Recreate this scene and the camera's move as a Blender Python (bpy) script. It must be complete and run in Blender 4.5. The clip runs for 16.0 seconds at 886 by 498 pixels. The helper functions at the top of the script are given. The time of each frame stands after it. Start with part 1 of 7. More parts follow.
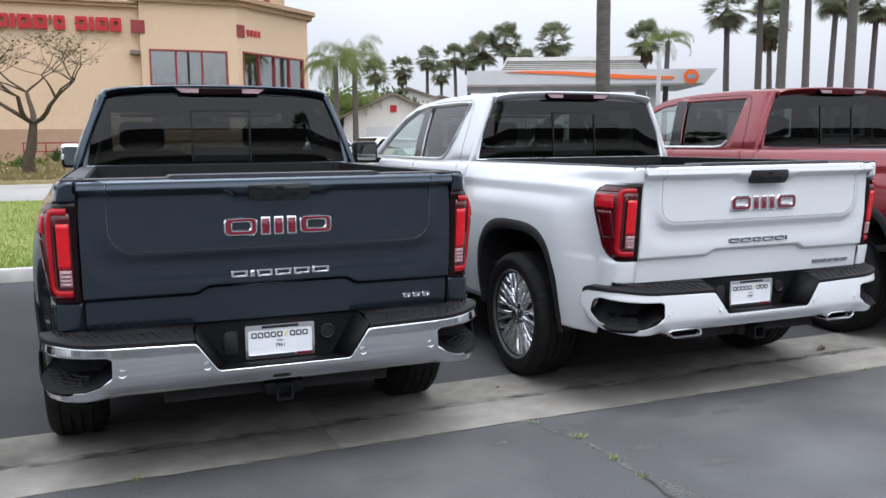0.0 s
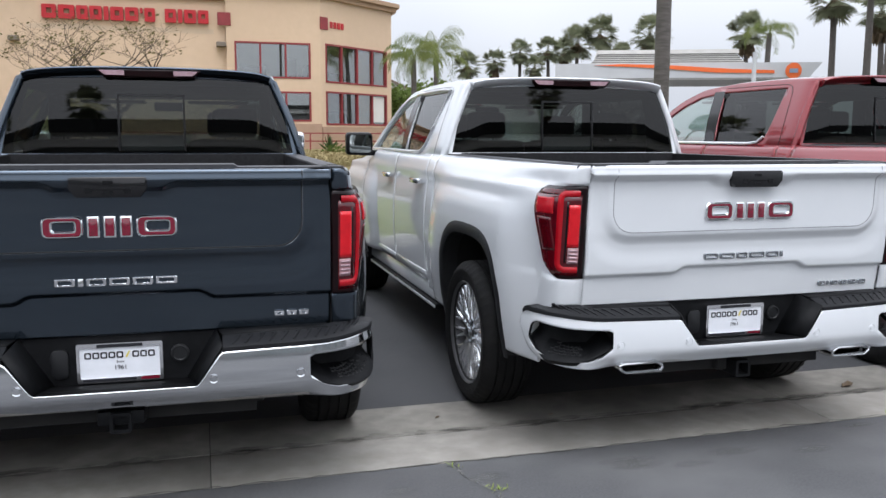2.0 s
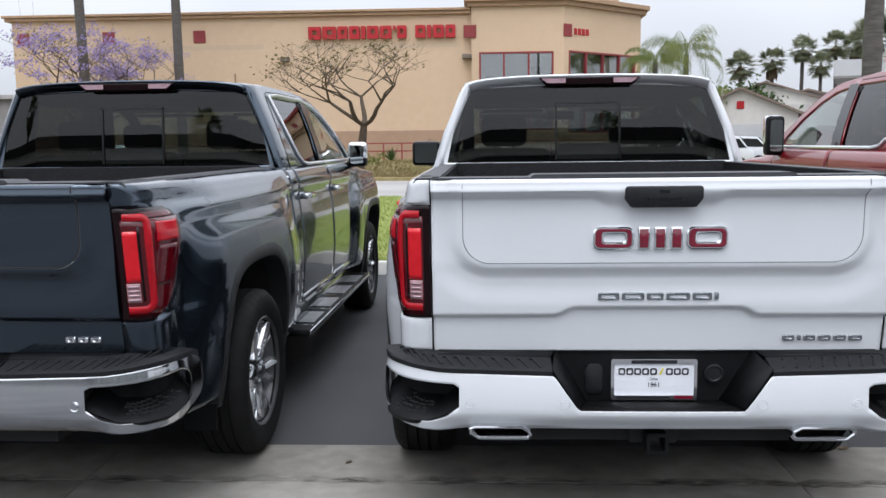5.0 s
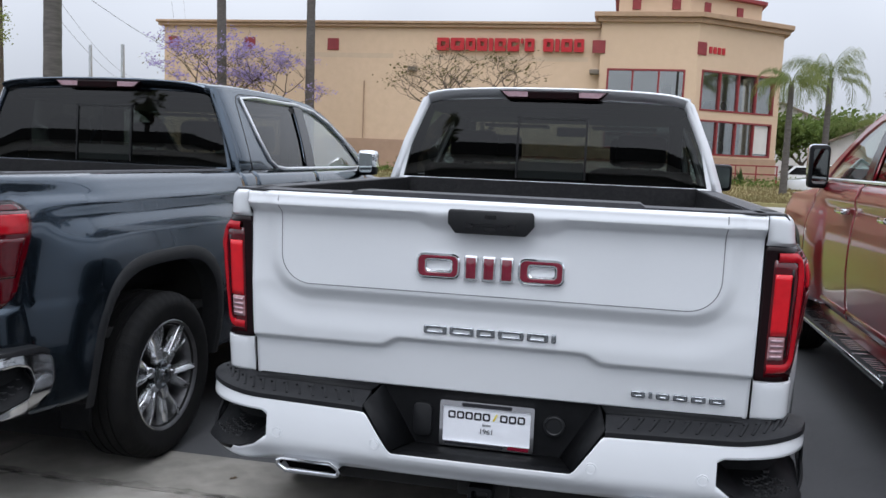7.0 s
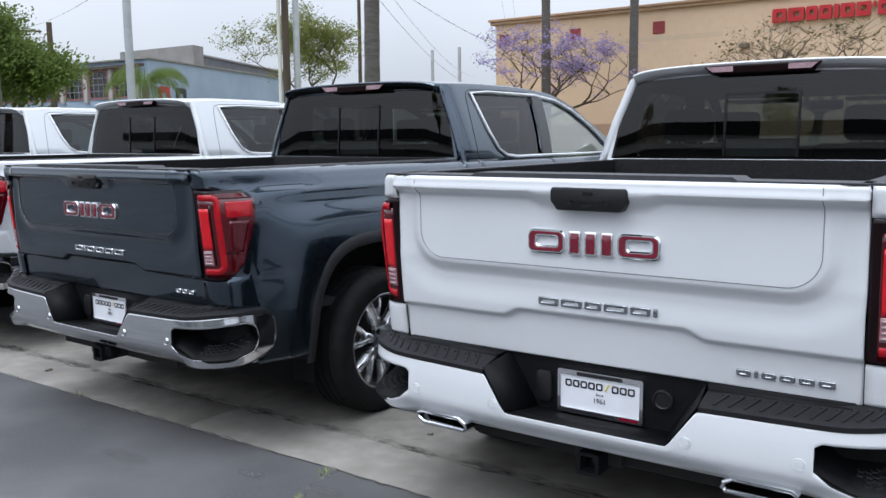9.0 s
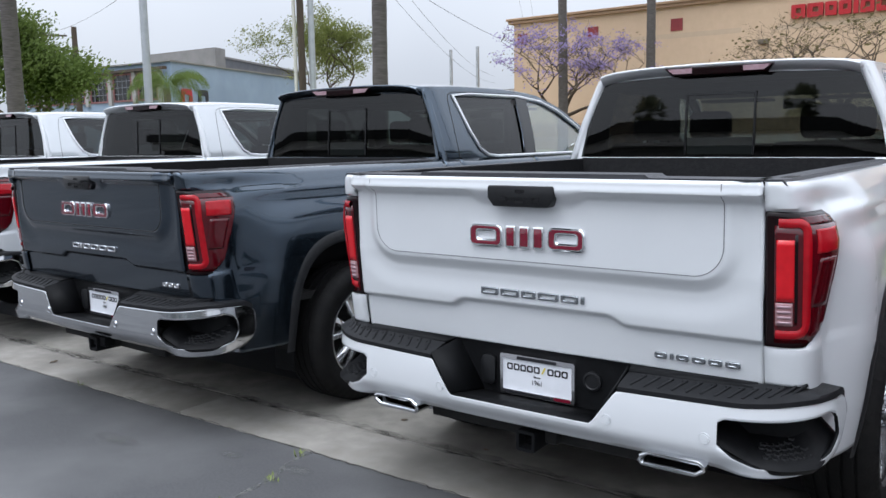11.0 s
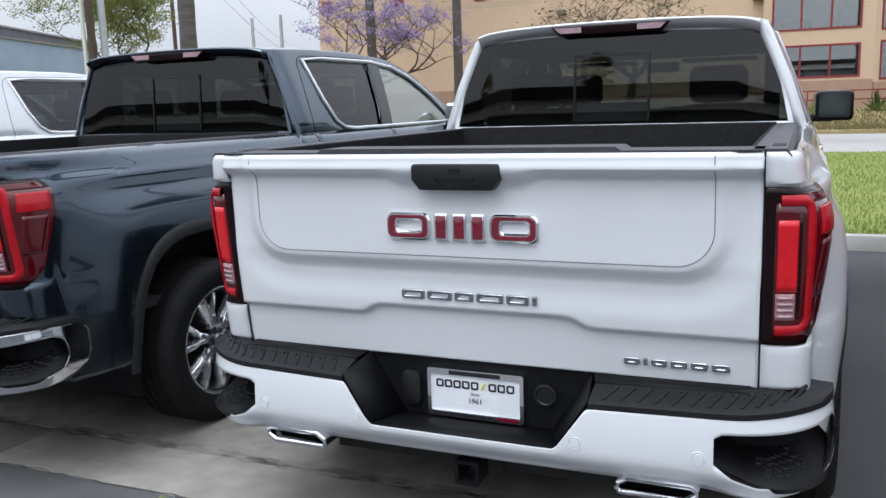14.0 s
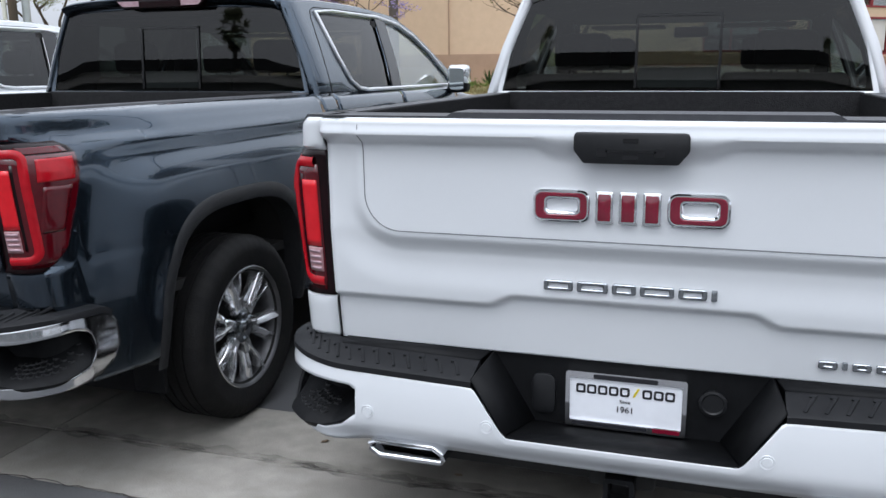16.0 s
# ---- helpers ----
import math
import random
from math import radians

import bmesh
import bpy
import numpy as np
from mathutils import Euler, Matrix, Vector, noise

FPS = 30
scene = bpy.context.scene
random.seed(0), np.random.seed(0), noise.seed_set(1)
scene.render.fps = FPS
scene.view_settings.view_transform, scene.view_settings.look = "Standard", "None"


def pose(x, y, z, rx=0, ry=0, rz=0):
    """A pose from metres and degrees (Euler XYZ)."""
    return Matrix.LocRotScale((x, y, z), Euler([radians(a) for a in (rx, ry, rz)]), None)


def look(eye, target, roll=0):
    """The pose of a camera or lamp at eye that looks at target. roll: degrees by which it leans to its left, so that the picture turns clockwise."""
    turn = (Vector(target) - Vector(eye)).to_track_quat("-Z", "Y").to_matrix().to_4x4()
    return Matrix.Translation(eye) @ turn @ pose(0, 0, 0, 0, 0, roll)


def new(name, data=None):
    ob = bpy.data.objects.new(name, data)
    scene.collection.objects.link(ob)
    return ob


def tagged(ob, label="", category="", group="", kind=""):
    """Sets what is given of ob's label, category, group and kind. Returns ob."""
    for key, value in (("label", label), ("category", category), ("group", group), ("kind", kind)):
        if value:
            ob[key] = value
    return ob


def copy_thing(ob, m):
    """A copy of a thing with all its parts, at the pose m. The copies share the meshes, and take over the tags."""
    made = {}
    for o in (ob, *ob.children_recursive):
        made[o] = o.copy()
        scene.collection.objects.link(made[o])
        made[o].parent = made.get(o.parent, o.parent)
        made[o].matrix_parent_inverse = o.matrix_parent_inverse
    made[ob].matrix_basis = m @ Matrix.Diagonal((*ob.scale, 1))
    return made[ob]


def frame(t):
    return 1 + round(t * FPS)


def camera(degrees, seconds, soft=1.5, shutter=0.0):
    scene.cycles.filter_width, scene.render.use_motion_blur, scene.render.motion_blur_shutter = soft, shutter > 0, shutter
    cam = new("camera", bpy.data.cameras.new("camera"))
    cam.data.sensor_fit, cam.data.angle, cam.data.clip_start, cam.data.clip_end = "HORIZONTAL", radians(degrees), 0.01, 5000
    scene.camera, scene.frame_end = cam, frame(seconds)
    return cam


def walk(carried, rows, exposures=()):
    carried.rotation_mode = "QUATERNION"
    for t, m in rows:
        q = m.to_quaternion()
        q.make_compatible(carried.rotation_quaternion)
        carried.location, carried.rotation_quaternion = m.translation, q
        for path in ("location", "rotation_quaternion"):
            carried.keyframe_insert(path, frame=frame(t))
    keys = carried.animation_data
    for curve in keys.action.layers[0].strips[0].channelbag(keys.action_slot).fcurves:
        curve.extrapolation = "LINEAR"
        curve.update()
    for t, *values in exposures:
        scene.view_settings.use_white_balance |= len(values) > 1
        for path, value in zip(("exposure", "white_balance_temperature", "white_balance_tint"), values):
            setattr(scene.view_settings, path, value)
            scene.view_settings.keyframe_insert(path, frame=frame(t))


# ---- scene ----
cam = camera(55.8, 16.0)
METRES, EYE, TILT, LEAN, TURN = 7.2, 1.56, 0.0, 0.0, -22.5
ROWS = [
    (0.0, 0.0, 0.0, 0.0, -0.06, -7.38, 0.46),
    (0.5, 0.0229, 0.0364, -0.001, -0.35, -8.14, 0.71),
    (1.0, 0.0493, 0.0579, -0.0011, 1.03, -8.72, 2.16),
    (1.5, 0.0918, 0.0776, -0.0012, 4.62, -8.65, 2.26),
    (2.0, 0.1199, 0.1054, -0.003, 6.5, -7.76, -0.23),
    (2.5, 0.1435, 0.1403, -0.0007, 9.75, -7.19, -1.0),
    (3.0, 0.1843, 0.1583, -0.0024, 15.66, -7.85, 0.56),
    (3.5, 0.2219, 0.1731, -0.0017, 18.95, -8.24, 0.13),
    (4.0, 0.2512, 0.2065, -0.0029, 19.29, -8.28, -1.45),
    (4.5, 0.2887, 0.2278, -0.0021, 20.82, -7.92, -0.6),
    (4.7, 0.3084, 0.2368, -0.0036, 22.56, -7.58, 0.0),
    (6.8, 0.4409, 0.3442, -0.001, 33.67, -6.29, -1.5),
    (7.0, 0.4488, 0.3557, -0.0015, 34.55, -6.44, -2.27),
    (7.5, 0.465, 0.3846, -0.0007, 37.85, -6.5, -3.29),
    (8.0, 0.4933, 0.4019, -0.0025, 46.66, -6.97, -1.24),
    (8.5, 0.5186, 0.4067, -0.002, 53.73, -7.81, -0.16),
    (8.7, 0.5300, 0.4040, -0.0021, 55.45, -7.73, 0.1),
    (10.8, 0.6009, 0.4225, 0.0004, 60.25, -7.27, 1.1),
    (11.0, 0.5946, 0.4212, -0.0008, 58.79, -7.59, 0.95),
    (11.5, 0.5663, 0.4219, -0.0002, 54.8, -8.37, 1.53),
    (12.0, 0.55, 0.425, 0.0001, 52.43, -8.8, 1.83),
    (12.5, 0.5376, 0.4384, -0.0002, 52.73, -8.52, 2.36),
    (13.0, 0.5296, 0.4483, -0.0007, 52.86, -7.63, 2.25),
    (13.5, 0.5183, 0.4473, -0.0023, 49.95, -8.31, 1.82),
    (14.0, 0.4959, 0.4315, -0.0015, 45.55, -9.82, 1.78),
    (14.5, 0.4802, 0.4241, -0.0026, 43.52, -11.44, 1.31),
    (15.0, 0.4572, 0.433, -0.0049, 42.44, -12.18, 1.51),
    (15.5, 0.4267, 0.4362, -0.0046, 42.12, -12.06, 0.99),
    (16.0, 0.394, 0.415, -0.0038, 40.41, -12.17, 0.45),
]
walk(cam, [(t, pose(0, 0, EYE, TILT, LEAN, TURN) @ pose(METRES * x, METRES * y, METRES * z, 90 + pitch, roll, yaw)) for t, x, y, z, yaw, pitch, roll in ROWS],
     exposures=[(0.0, 0.36, 6600, 12), (2.5, 0.36, 6650, 12), (4.5, 0.32, 6650, 12), (7.0, 0.10, 6500, 12), (8.5, 0.17, 6400, 11), (11.0, 0.17, 6430, 11), (13.2, 0.13, 6450, 11),
                (14.5, 0.26, 6500, 11), (16.0, 0.24, 6500, 11)])

# ---- world and light: a bright overcast sky ----
world = bpy.data.worlds.new("world")
scene.world = world
world.use_nodes = True
wn, wl = world.node_tree.nodes, world.node_tree.links
wn.clear()
sky = wn.new("ShaderNodeTexSky")
sky.sky_type = "NISHITA"
sky.sun_disc = False
sky.sun_elevation, sky.sun_rotation = radians(58), radians(178)
sky.dust_density = 4.0
grey = wn.new("ShaderNodeHueSaturation")
grey.inputs["Saturation"].default_value = 0.12
wl.new(sky.outputs[0], grey.inputs["Color"])
cloud = wn.new("ShaderNodeTexNoise")
cloud.inputs["Scale"].default_value = 2.2
cloud.inputs["Detail"].default_value = 3
wcoord = wn.new("ShaderNodeTexCoord")
wl.new(wcoord.outputs["Generated"], cloud.inputs["Vector"])
cramp = wn.new("ShaderNodeValToRGB")
cramp.color_ramp.elements[0].position, cramp.color_ramp.elements[0].color = 0.3, (8.2, 9.05, 10.4, 1)
cramp.color_ramp.elements[1].position, cramp.color_ramp.elements[1].color = 0.72, (10.5, 11.4, 12.7, 1)
wl.new(cloud.outputs["Fac"], cramp.inputs["Fac"])
wmix = wn.new("ShaderNodeMix")
wmix.data_type = "RGBA"
wmix.inputs["Factor"].default_value = 0.75
wl.new(grey.outputs[0], wmix.inputs[6])
wl.new(cramp.outputs[0], wmix.inputs[7])
wbg = wn.new("ShaderNodeBackground")
wbg.inputs["Strength"].default_value = 0.087
# an overcast sky grows brighter from the horizon to the zenith
wsep = wn.new("ShaderNodeSeparateXYZ")
wl.new(wcoord.outputs["Generated"], wsep.inputs[0])
wrise = wn.new("ShaderNodeMapRange")
wrise.inputs["From Min"].default_value, wrise.inputs["From Max"].default_value = 0.05, 1.0
wrise.inputs["To Min"].default_value, wrise.inputs["To Max"].default_value = 0.84, 2.7
wl.new(wsep.outputs["Z"], wrise.inputs["Value"])
wmul = wn.new("ShaderNodeVectorMath")
wmul.operation = "SCALE"
wl.new(wmix.outputs[2], wmul.inputs[0])
wl.new(wrise.outputs[0], wmul.inputs["Scale"])
wl.new(wmul.outputs[0], wbg.inputs["Color"])
wout = wn.new("ShaderNodeOutputWorld")
wl.new(wbg.outputs[0], wout.inputs[0])

sun = new("sun", bpy.data.lights.new("sun", "SUN"))
sun.data.energy, sun.data.angle, sun.data.color = 0.9, radians(40), (0.92, 0.97, 1.06)
sun.matrix_world = look((0, 0, 0), (0.06, 0.46, -1))


# ---- materials ----
def material(name, color, rough=0.5, metal=0.0, coat=0.0, second=None, scale=8.0, detail=5.0, bump=0.0, bump_scale=60.0,
             third=None, big=0.6, alpha=1.0, spec=0.5, objvar=0.0, coat_rough=0.03, stretch=(1, 1, 1)):
    """A procedural surface: two colours mixed by noise at one scale, a third at a larger one, and a fine bump."""
    m = bpy.data.materials.new(name)
    m.use_nodes = True
    n, l = m.node_tree.nodes, m.node_tree.links
    b = n["Principled BSDF"]
    b.inputs["Roughness"].default_value = rough
    b.inputs["Metallic"].default_value = metal
    b.inputs["Coat Weight"].default_value = coat
    b.inputs["Coat Roughness"].default_value = coat_rough
    b.inputs["Specular IOR Level"].default_value = spec
    b.inputs["Base Color"].default_value = (*color, 1)
    co = n.new("ShaderNodeTexCoord")
    mp = n.new("ShaderNodeMapping")
    mp.inputs["Scale"].default_value = stretch
    l.new(co.outputs["Object"], mp.inputs["Vector"])
    out = None
    if second:
        t = n.new("ShaderNodeTexNoise")
        t.inputs["Scale"].default_value, t.inputs["Detail"].default_value = scale, detail
        l.new(mp.outputs[0], t.inputs["Vector"])
        r = n.new("ShaderNodeValToRGB")
        r.color_ramp.elements[0].position, r.color_ramp.elements[0].color = 0.33, (*color, 1)
        r.color_ramp.elements[1].position, r.color_ramp.elements[1].color = 0.67, (*second, 1)
        l.new(t.outputs["Fac"], r.inputs["Fac"])
        out = r.outputs[0]
        if third:
            t2 = n.new("ShaderNodeTexNoise")
            t2.inputs["Scale"].default_value, t2.inputs["Detail"].default_value = big, 4
            l.new(mp.outputs[0], t2.inputs["Vector"])
            r2 = n.new("ShaderNodeValToRGB")
            r2.color_ramp.elements[0].position, r2.color_ramp.elements[1].position = 0.42, 0.66
            l.new(t2.outputs["Fac"], r2.inputs["Fac"])
            mx = n.new("ShaderNodeMix")
            mx.data_type = "RGBA"
            l.new(r2.outputs[0], mx.inputs["Factor"])
            l.new(out, mx.inputs[6])
            mx.inputs[7].default_value = (*third, 1)
            out = mx.outputs[2]
    if objvar:
        oi = n.new("ShaderNodeObjectInfo")
        mr = n.new("ShaderNodeMapRange")
        mr.inputs["To Min"].default_value, mr.inputs["To Max"].default_value = 1 - objvar, 1 + objvar
        l.new(oi.outputs["Random"], mr.inputs["Value"])
        hs = n.new("ShaderNodeHueSaturation")
        hs.inputs["Color"].default_value = (*color, 1)
        if out:
            l.new(out, hs.inputs["Color"])
        l.new(mr.outputs[0], hs.inputs["Value"])
        out = hs.outputs[0]
    if out:
        l.new(out, b.inputs["Base Color"])
    if bump:
        t3 = n.new("ShaderNodeTexNoise")
        t3.inputs["Scale"].default_value, t3.inputs["Detail"].default_value = bump_scale, 4
        l.new(mp.outputs[0], t3.inputs["Vector"])
        bp = n.new("ShaderNodeBump")
        bp.inputs["Strength"].default_value, bp.inputs["Distance"].default_value = bump, 0.01
        l.new(t3.outputs["Fac"], bp.inputs["Height"])
        l.new(bp.outputs[0], b.inputs["Normal"])
    return m


def leaf_material(name, color, *args, **kw):
    """A surface that also lets some light through, as thin leaves do."""
    m = material(name, color, *args, **kw)
    n, l = m.node_tree.nodes, m.node_tree.links
    b, o = n["Principled BSDF"], n["Material Output"]
    tr = n.new("ShaderNodeBsdfTranslucent")
    tr.inputs["Color"].default_value = (*color, 1)
    if b.inputs["Base Color"].links:
        l.new(b.inputs["Base Color"].links[0].from_socket, tr.inputs["Color"])
    mx = n.new("ShaderNodeMixShader")
    mx.inputs[0].default_value = 0.45
    l.new(b.outputs[0], mx.inputs[1])
    l.new(tr.outputs[0], mx.inputs[2])
    l.new(mx.outputs[0], o.inputs[0])
    return m


def tinted_glass(name, tint, gloss_rough=0.0, mirror=0.055):
    """A window pane: a clear tinted layer with a mirror layer over it, weighted by Fresnel."""
    m = bpy.data.materials.new(name)
    m.use_nodes = True
    n, l = m.node_tree.nodes, m.node_tree.links
    n.clear()
    tr = n.new("ShaderNodeBsdfTransparent")
    tr.inputs[0].default_value = (*tint, 1)
    gl = n.new("ShaderNodeBsdfGlossy")
    gl.inputs["Color"].default_value = (1, 1, 1, 1)
    gl.inputs["Roughness"].default_value = gloss_rough
    lw = n.new("ShaderNodeLayerWeight")
    lw.inputs["Blend"].default_value = 0.5
    pw = n.new("ShaderNodeMath")
    pw.operation = "POWER"
    pw.inputs[1].default_value = 5.0
    l.new(lw.outputs["Facing"], pw.inputs[0])
    fr = n.new("ShaderNodeMath")
    fr.operation = "MULTIPLY_ADD"
    fr.inputs[1].default_value, fr.inputs[2].default_value = 0.94 - mirror, mirror
    l.new(pw.outputs[0], fr.inputs[0])
    mx = n.new("ShaderNodeMixShader")
    o = n.new("ShaderNodeOutputMaterial")
    l.new(fr.outputs[0], mx.inputs[0])
    l.new(tr.outputs[0], mx.inputs[1])
    l.new(gl.outputs[0], mx.inputs[2])
    l.new(mx.outputs[0], o.inputs[0])
    return m


WHITE = material("white_paint", (0.645, 0.664, 0.684), 0.35, 0.0, 1.0, (0.625, 0.645, 0.665), 3.0)
BLUE = material("dark_blue_metallic_paint", (0.036, 0.053, 0.073), 0.20, 0.92, 1.0, (0.050, 0.071, 0.096), 700.0, 2.0, spec=0.3)
RED = material("red_metallic_paint", (0.185, 0.006, 0.012), 0.30, 0.3, 1.0, (0.225, 0.008, 0.014), 700.0, 2.0)
CHROME = material("chrome", (0.72, 0.73, 0.75), 0.10, 1.0)
ALLOY = material("bright_alloy", (0.80, 0.81, 0.83), 0.28, 0.75, 0.0, (0.72, 0.73, 0.75), 20.0)
BRIGHTTRIM = material("bright_trim", (0.84, 0.85, 0.87), 0.28, 0.8)
BADGE = material("badge_silver", (0.36, 0.38, 0.40), 0.20, 1.0)
BLACK = material("black_plastic", (0.0045, 0.0048, 0.0055), 0.55, 0.0, 0.0, (0.0070, 0.0074, 0.0084), 40.0, 4.0, 0.08, 300.0, spec=0.14)
TRIMGREY = material("rail_plastic", (0.032, 0.033, 0.038), 0.5, 0.0, 0.0, (0.041, 0.042, 0.047), 30.0, 4.0, 0.2, 260.0, spec=0.4)
HANDLE = material("handle_plastic", (0.0075, 0.008, 0.009), 0.42, 0.0, 0.0, (0.011, 0.0115, 0.013), 40.0, 4.0, 0.05, 400.0, spec=0.35)
SILLPLASTIC = material("grey_sill_plastic", (0.22, 0.23, 0.24), 0.6, 0.0, 0.0, (0.19, 0.20, 0.21), 20.0)
ARCHTRIM = material("arch_plastic", (0.014, 0.0145, 0.016), 0.5, 0.0, 0.0, (0.020, 0.0205, 0.022), 30.0, 4.0, 0.2, 260.0, spec=0.35)
STEPPAD = material("step_plastic", (0.009, 0.0095, 0.011), 0.52, 0.0, 0.0, (0.013, 0.0135, 0.015), 30.0, 4.0, 0.12, 300.0, spec=0.22)
EMCHROME = material("polished_chrome", (0.90, 0.90, 0.92), 0.07, 1.0)
WHEELCHROME = material("polished_alloy", (0.88, 0.89, 0.91), 0.12, 0.85, 0.0, (0.82, 0.83, 0.85), 20.0)
RIMDARK = material("rim_barrel_grey", (0.10, 0.10, 0.105), 0.45, 0.7, 0.0, (0.07, 0.07, 0.075), 20.0)
LINER = material("bed_liner", (0.012, 0.012, 0.013), 0.8, 0.0, 0.0, (0.018, 0.018, 0.019), 60.0, 4.0, 0.5, 180.0, spec=0.12)
GLOSSBLACK = material("gloss_black", (0.008, 0.008, 0.009), 0.12)
RUBBER = material("tyre_rubber", (0.0065, 0.0066, 0.007), 0.72, 0.0, 0.0, (0.0105, 0.0102, 0.010), 14.0, 5.0, 0.3, 120.0, spec=0.2)
UNDER = material("underbody", (0.012, 0.012, 0.012), 0.9, 0.0, 0.0, (0.018, 0.017, 0.016), 9.0)
LENSRED = material("red_lens", (0.085, 0.0014, 0.005), 0.12, 0.0, 0.6, (0.065, 0.001, 0.004), 40.0, spec=0.3)
LENSBRIGHT = material("bright_red_lens", (0.64, 0.008, 0.016), 0.2, 0.0, 0.5, (0.56, 0.006, 0.013), 30.0, spec=0.3)
LENSMID = material("mid_red_lens", (0.42, 0.0045, 0.012), 0.20, 0.0, 0.25, (0.34, 0.003, 0.009), 30.0, spec=0.3)
LENSDARK = material("smoked_red_lens", (0.006, 0.0015, 0.002), 0.16, 0.0, 0.12, (0.010, 0.002, 0.003), 20.0, spec=0.2)
LENSCLEAR = material("clear_lamp", (0.55, 0.50, 0.50), 0.15, 0.2, 1.0, (0.42, 0.36, 0.36), 90.0)
LENSPINK = material("rosy_clear_lamp", (0.44, 0.30, 0.33), 0.25, 0.1, 0.6, (0.34, 0.21, 0.24), 60.0)
LENSREV = material("reverse_lamp", (0.42, 0.24, 0.25), 0.2, 0.0, 0.35, (0.30, 0.15, 0.16), 60.0, spec=0.3)
EMBLEM = material("emblem_red", (0.16, 0.003, 0.018), 0.2, 0.0, 1.0, (0.14, 0.003, 0.015), 50.0)
PLATE = material("plate_white", (0.74, 0.76, 0.80), 0.35, 0.0, 0.0, (0.70, 0.72, 0.76), 20.0)
INK = material("ink_black", (0.012, 0.012, 0.016), 0.45)
SEAMGREY = material("seam_grey", (0.16, 0.165, 0.175), 0.6)
YELLOW = material("yellow_mark", (0.65, 0.52, 0.03), 0.45)
SEAT = material("dark_upholstery", (0.026, 0.025, 0.025), 0.75, 0.0, 0.0, (0.036, 0.034, 0.034), 30.0, spec=0.2)
PRIVACY = tinted_glass("privacy_glass", (0.140, 0.156, 0.148), 0.0, 0.048)
DARKGLASS = tinted_glass("dark_privacy_glass", (0.105, 0.110, 0.102), 0.0, 0.048)
CLEAR = tinted_glass("clear_glass", (0.60, 0.71, 0.67), 0.0, 0.20)
AMBER = material("amber_lens", (0.60, 0.14, 0.01), 0.2, 0.0, 1.0)

ASPHALT = material("asphalt", (0.064, 0.065, 0.068), 0.9, 0.0, 0.0, (0.094, 0.095, 0.099), 90.0, 6.0, 0.35, 220.0, (0.124, 0.125, 0.127), 1.1)
SEALED = material("sealed_asphalt", (0.034, 0.035, 0.038), 0.85, 0.0, 0.0, (0.047, 0.048, 0.052), 90.0, 6.0, 0.35, 220.0, (0.060, 0.061, 0.065), 0.6)
CONCRETE = material("stained_concrete", (0.190, 0.178, 0.157), 0.9, 0.0, 0.0, (0.262, 0.247, 0.220), 9.0, 8.0, 0.35, 160.0, (0.100, 0.093, 0.082), 1.6, objvar=0.08)
CONCRETEPALE = material("pale_concrete", (0.26, 0.245, 0.22), 0.9, 0.0, 0.0, (0.34, 0.32, 0.29), 9.0, 8.0, 0.35, 160.0, (0.20, 0.186, 0.166), 1.7, objvar=0.08)
KERBSTONE = material("kerb_concrete", (0.40, 0.39, 0.37), 0.9, 0.0, 0.0, (0.50, 0.49, 0.46), 6.0, 6.0, 0.3, 120.0, (0.30, 0.29, 0.27), 1.2)
LAWN = material("lawn", (0.160, 0.205, 0.052), 0.9, 0.0, 0.0, (0.205, 0.255, 0.070), 26.0, 6.0, 0.5, 90.0, (0.225, 0.25, 0.080), 0.5, spec=0.1)
BLADE = leaf_material("grass_blade", (0.175, 0.225, 0.055), 0.8, 0.0, 0.0, (0.235, 0.28, 0.080), 1.3, 4.0, spec=0.1)
DRYBANK = material("dry_grass", (0.26, 0.21, 0.10), 0.95, 0.0, 0.0, (0.34, 0.28, 0.15), 3.0, 6.0, 1.0, 30.0, (0.17, 0.17, 0.07), 0.25, spec=0.1)
ROADTOP = material("pale_driveway", (0.30, 0.29, 0.28), 0.9, 0.0, 0.0, (0.35, 0.34, 0.32), 4.0, 6.0, 0.2, 80.0, (0.25, 0.24, 0.23), 0.15)
EARTH = material("far_ground", (0.12, 0.115, 0.10), 0.95, 0.0, 0.0, (0.16, 0.15, 0.13), 0.5, 6.0, 0.3, 8.0, (0.09, 0.09, 0.085), 0.03)
CONE = material("cone_orange", (0.75, 0.07, 0.02), 0.5, 0.0, 0.0, (0.62, 0.06, 0.02), 9.0)


# ---- building tools ----
def part(name, bm, mat, parent=None, label="", smooth=40, at=None):
    """Links a bmesh as one mesh object, as a part of parent when one is given."""
    me = bpy.data.meshes.new(name)
    bm.to_mesh(me)
    bm.free()
    me.materials.append(mat)
    if smooth:
        me.shade_smooth()
        me.set_sharp_from_angle(angle=radians(smooth))
    ob = new(name, me)
    if parent:
        ob.parent = parent
    if at is not None:
        ob.matrix_basis = at
    if label:
        ob["label"] = label
    return ob


def solid(ob, t, inner=None):
    """Gives a sheet its thickness, with another material on its inner side where one is given."""
    md = ob.modifiers.new("thickness", "SOLIDIFY")
    md.thickness, md.offset = t, -1.0
    if inner:
        ob.data.materials.append(inner)
        md.material_offset = 1
    return ob


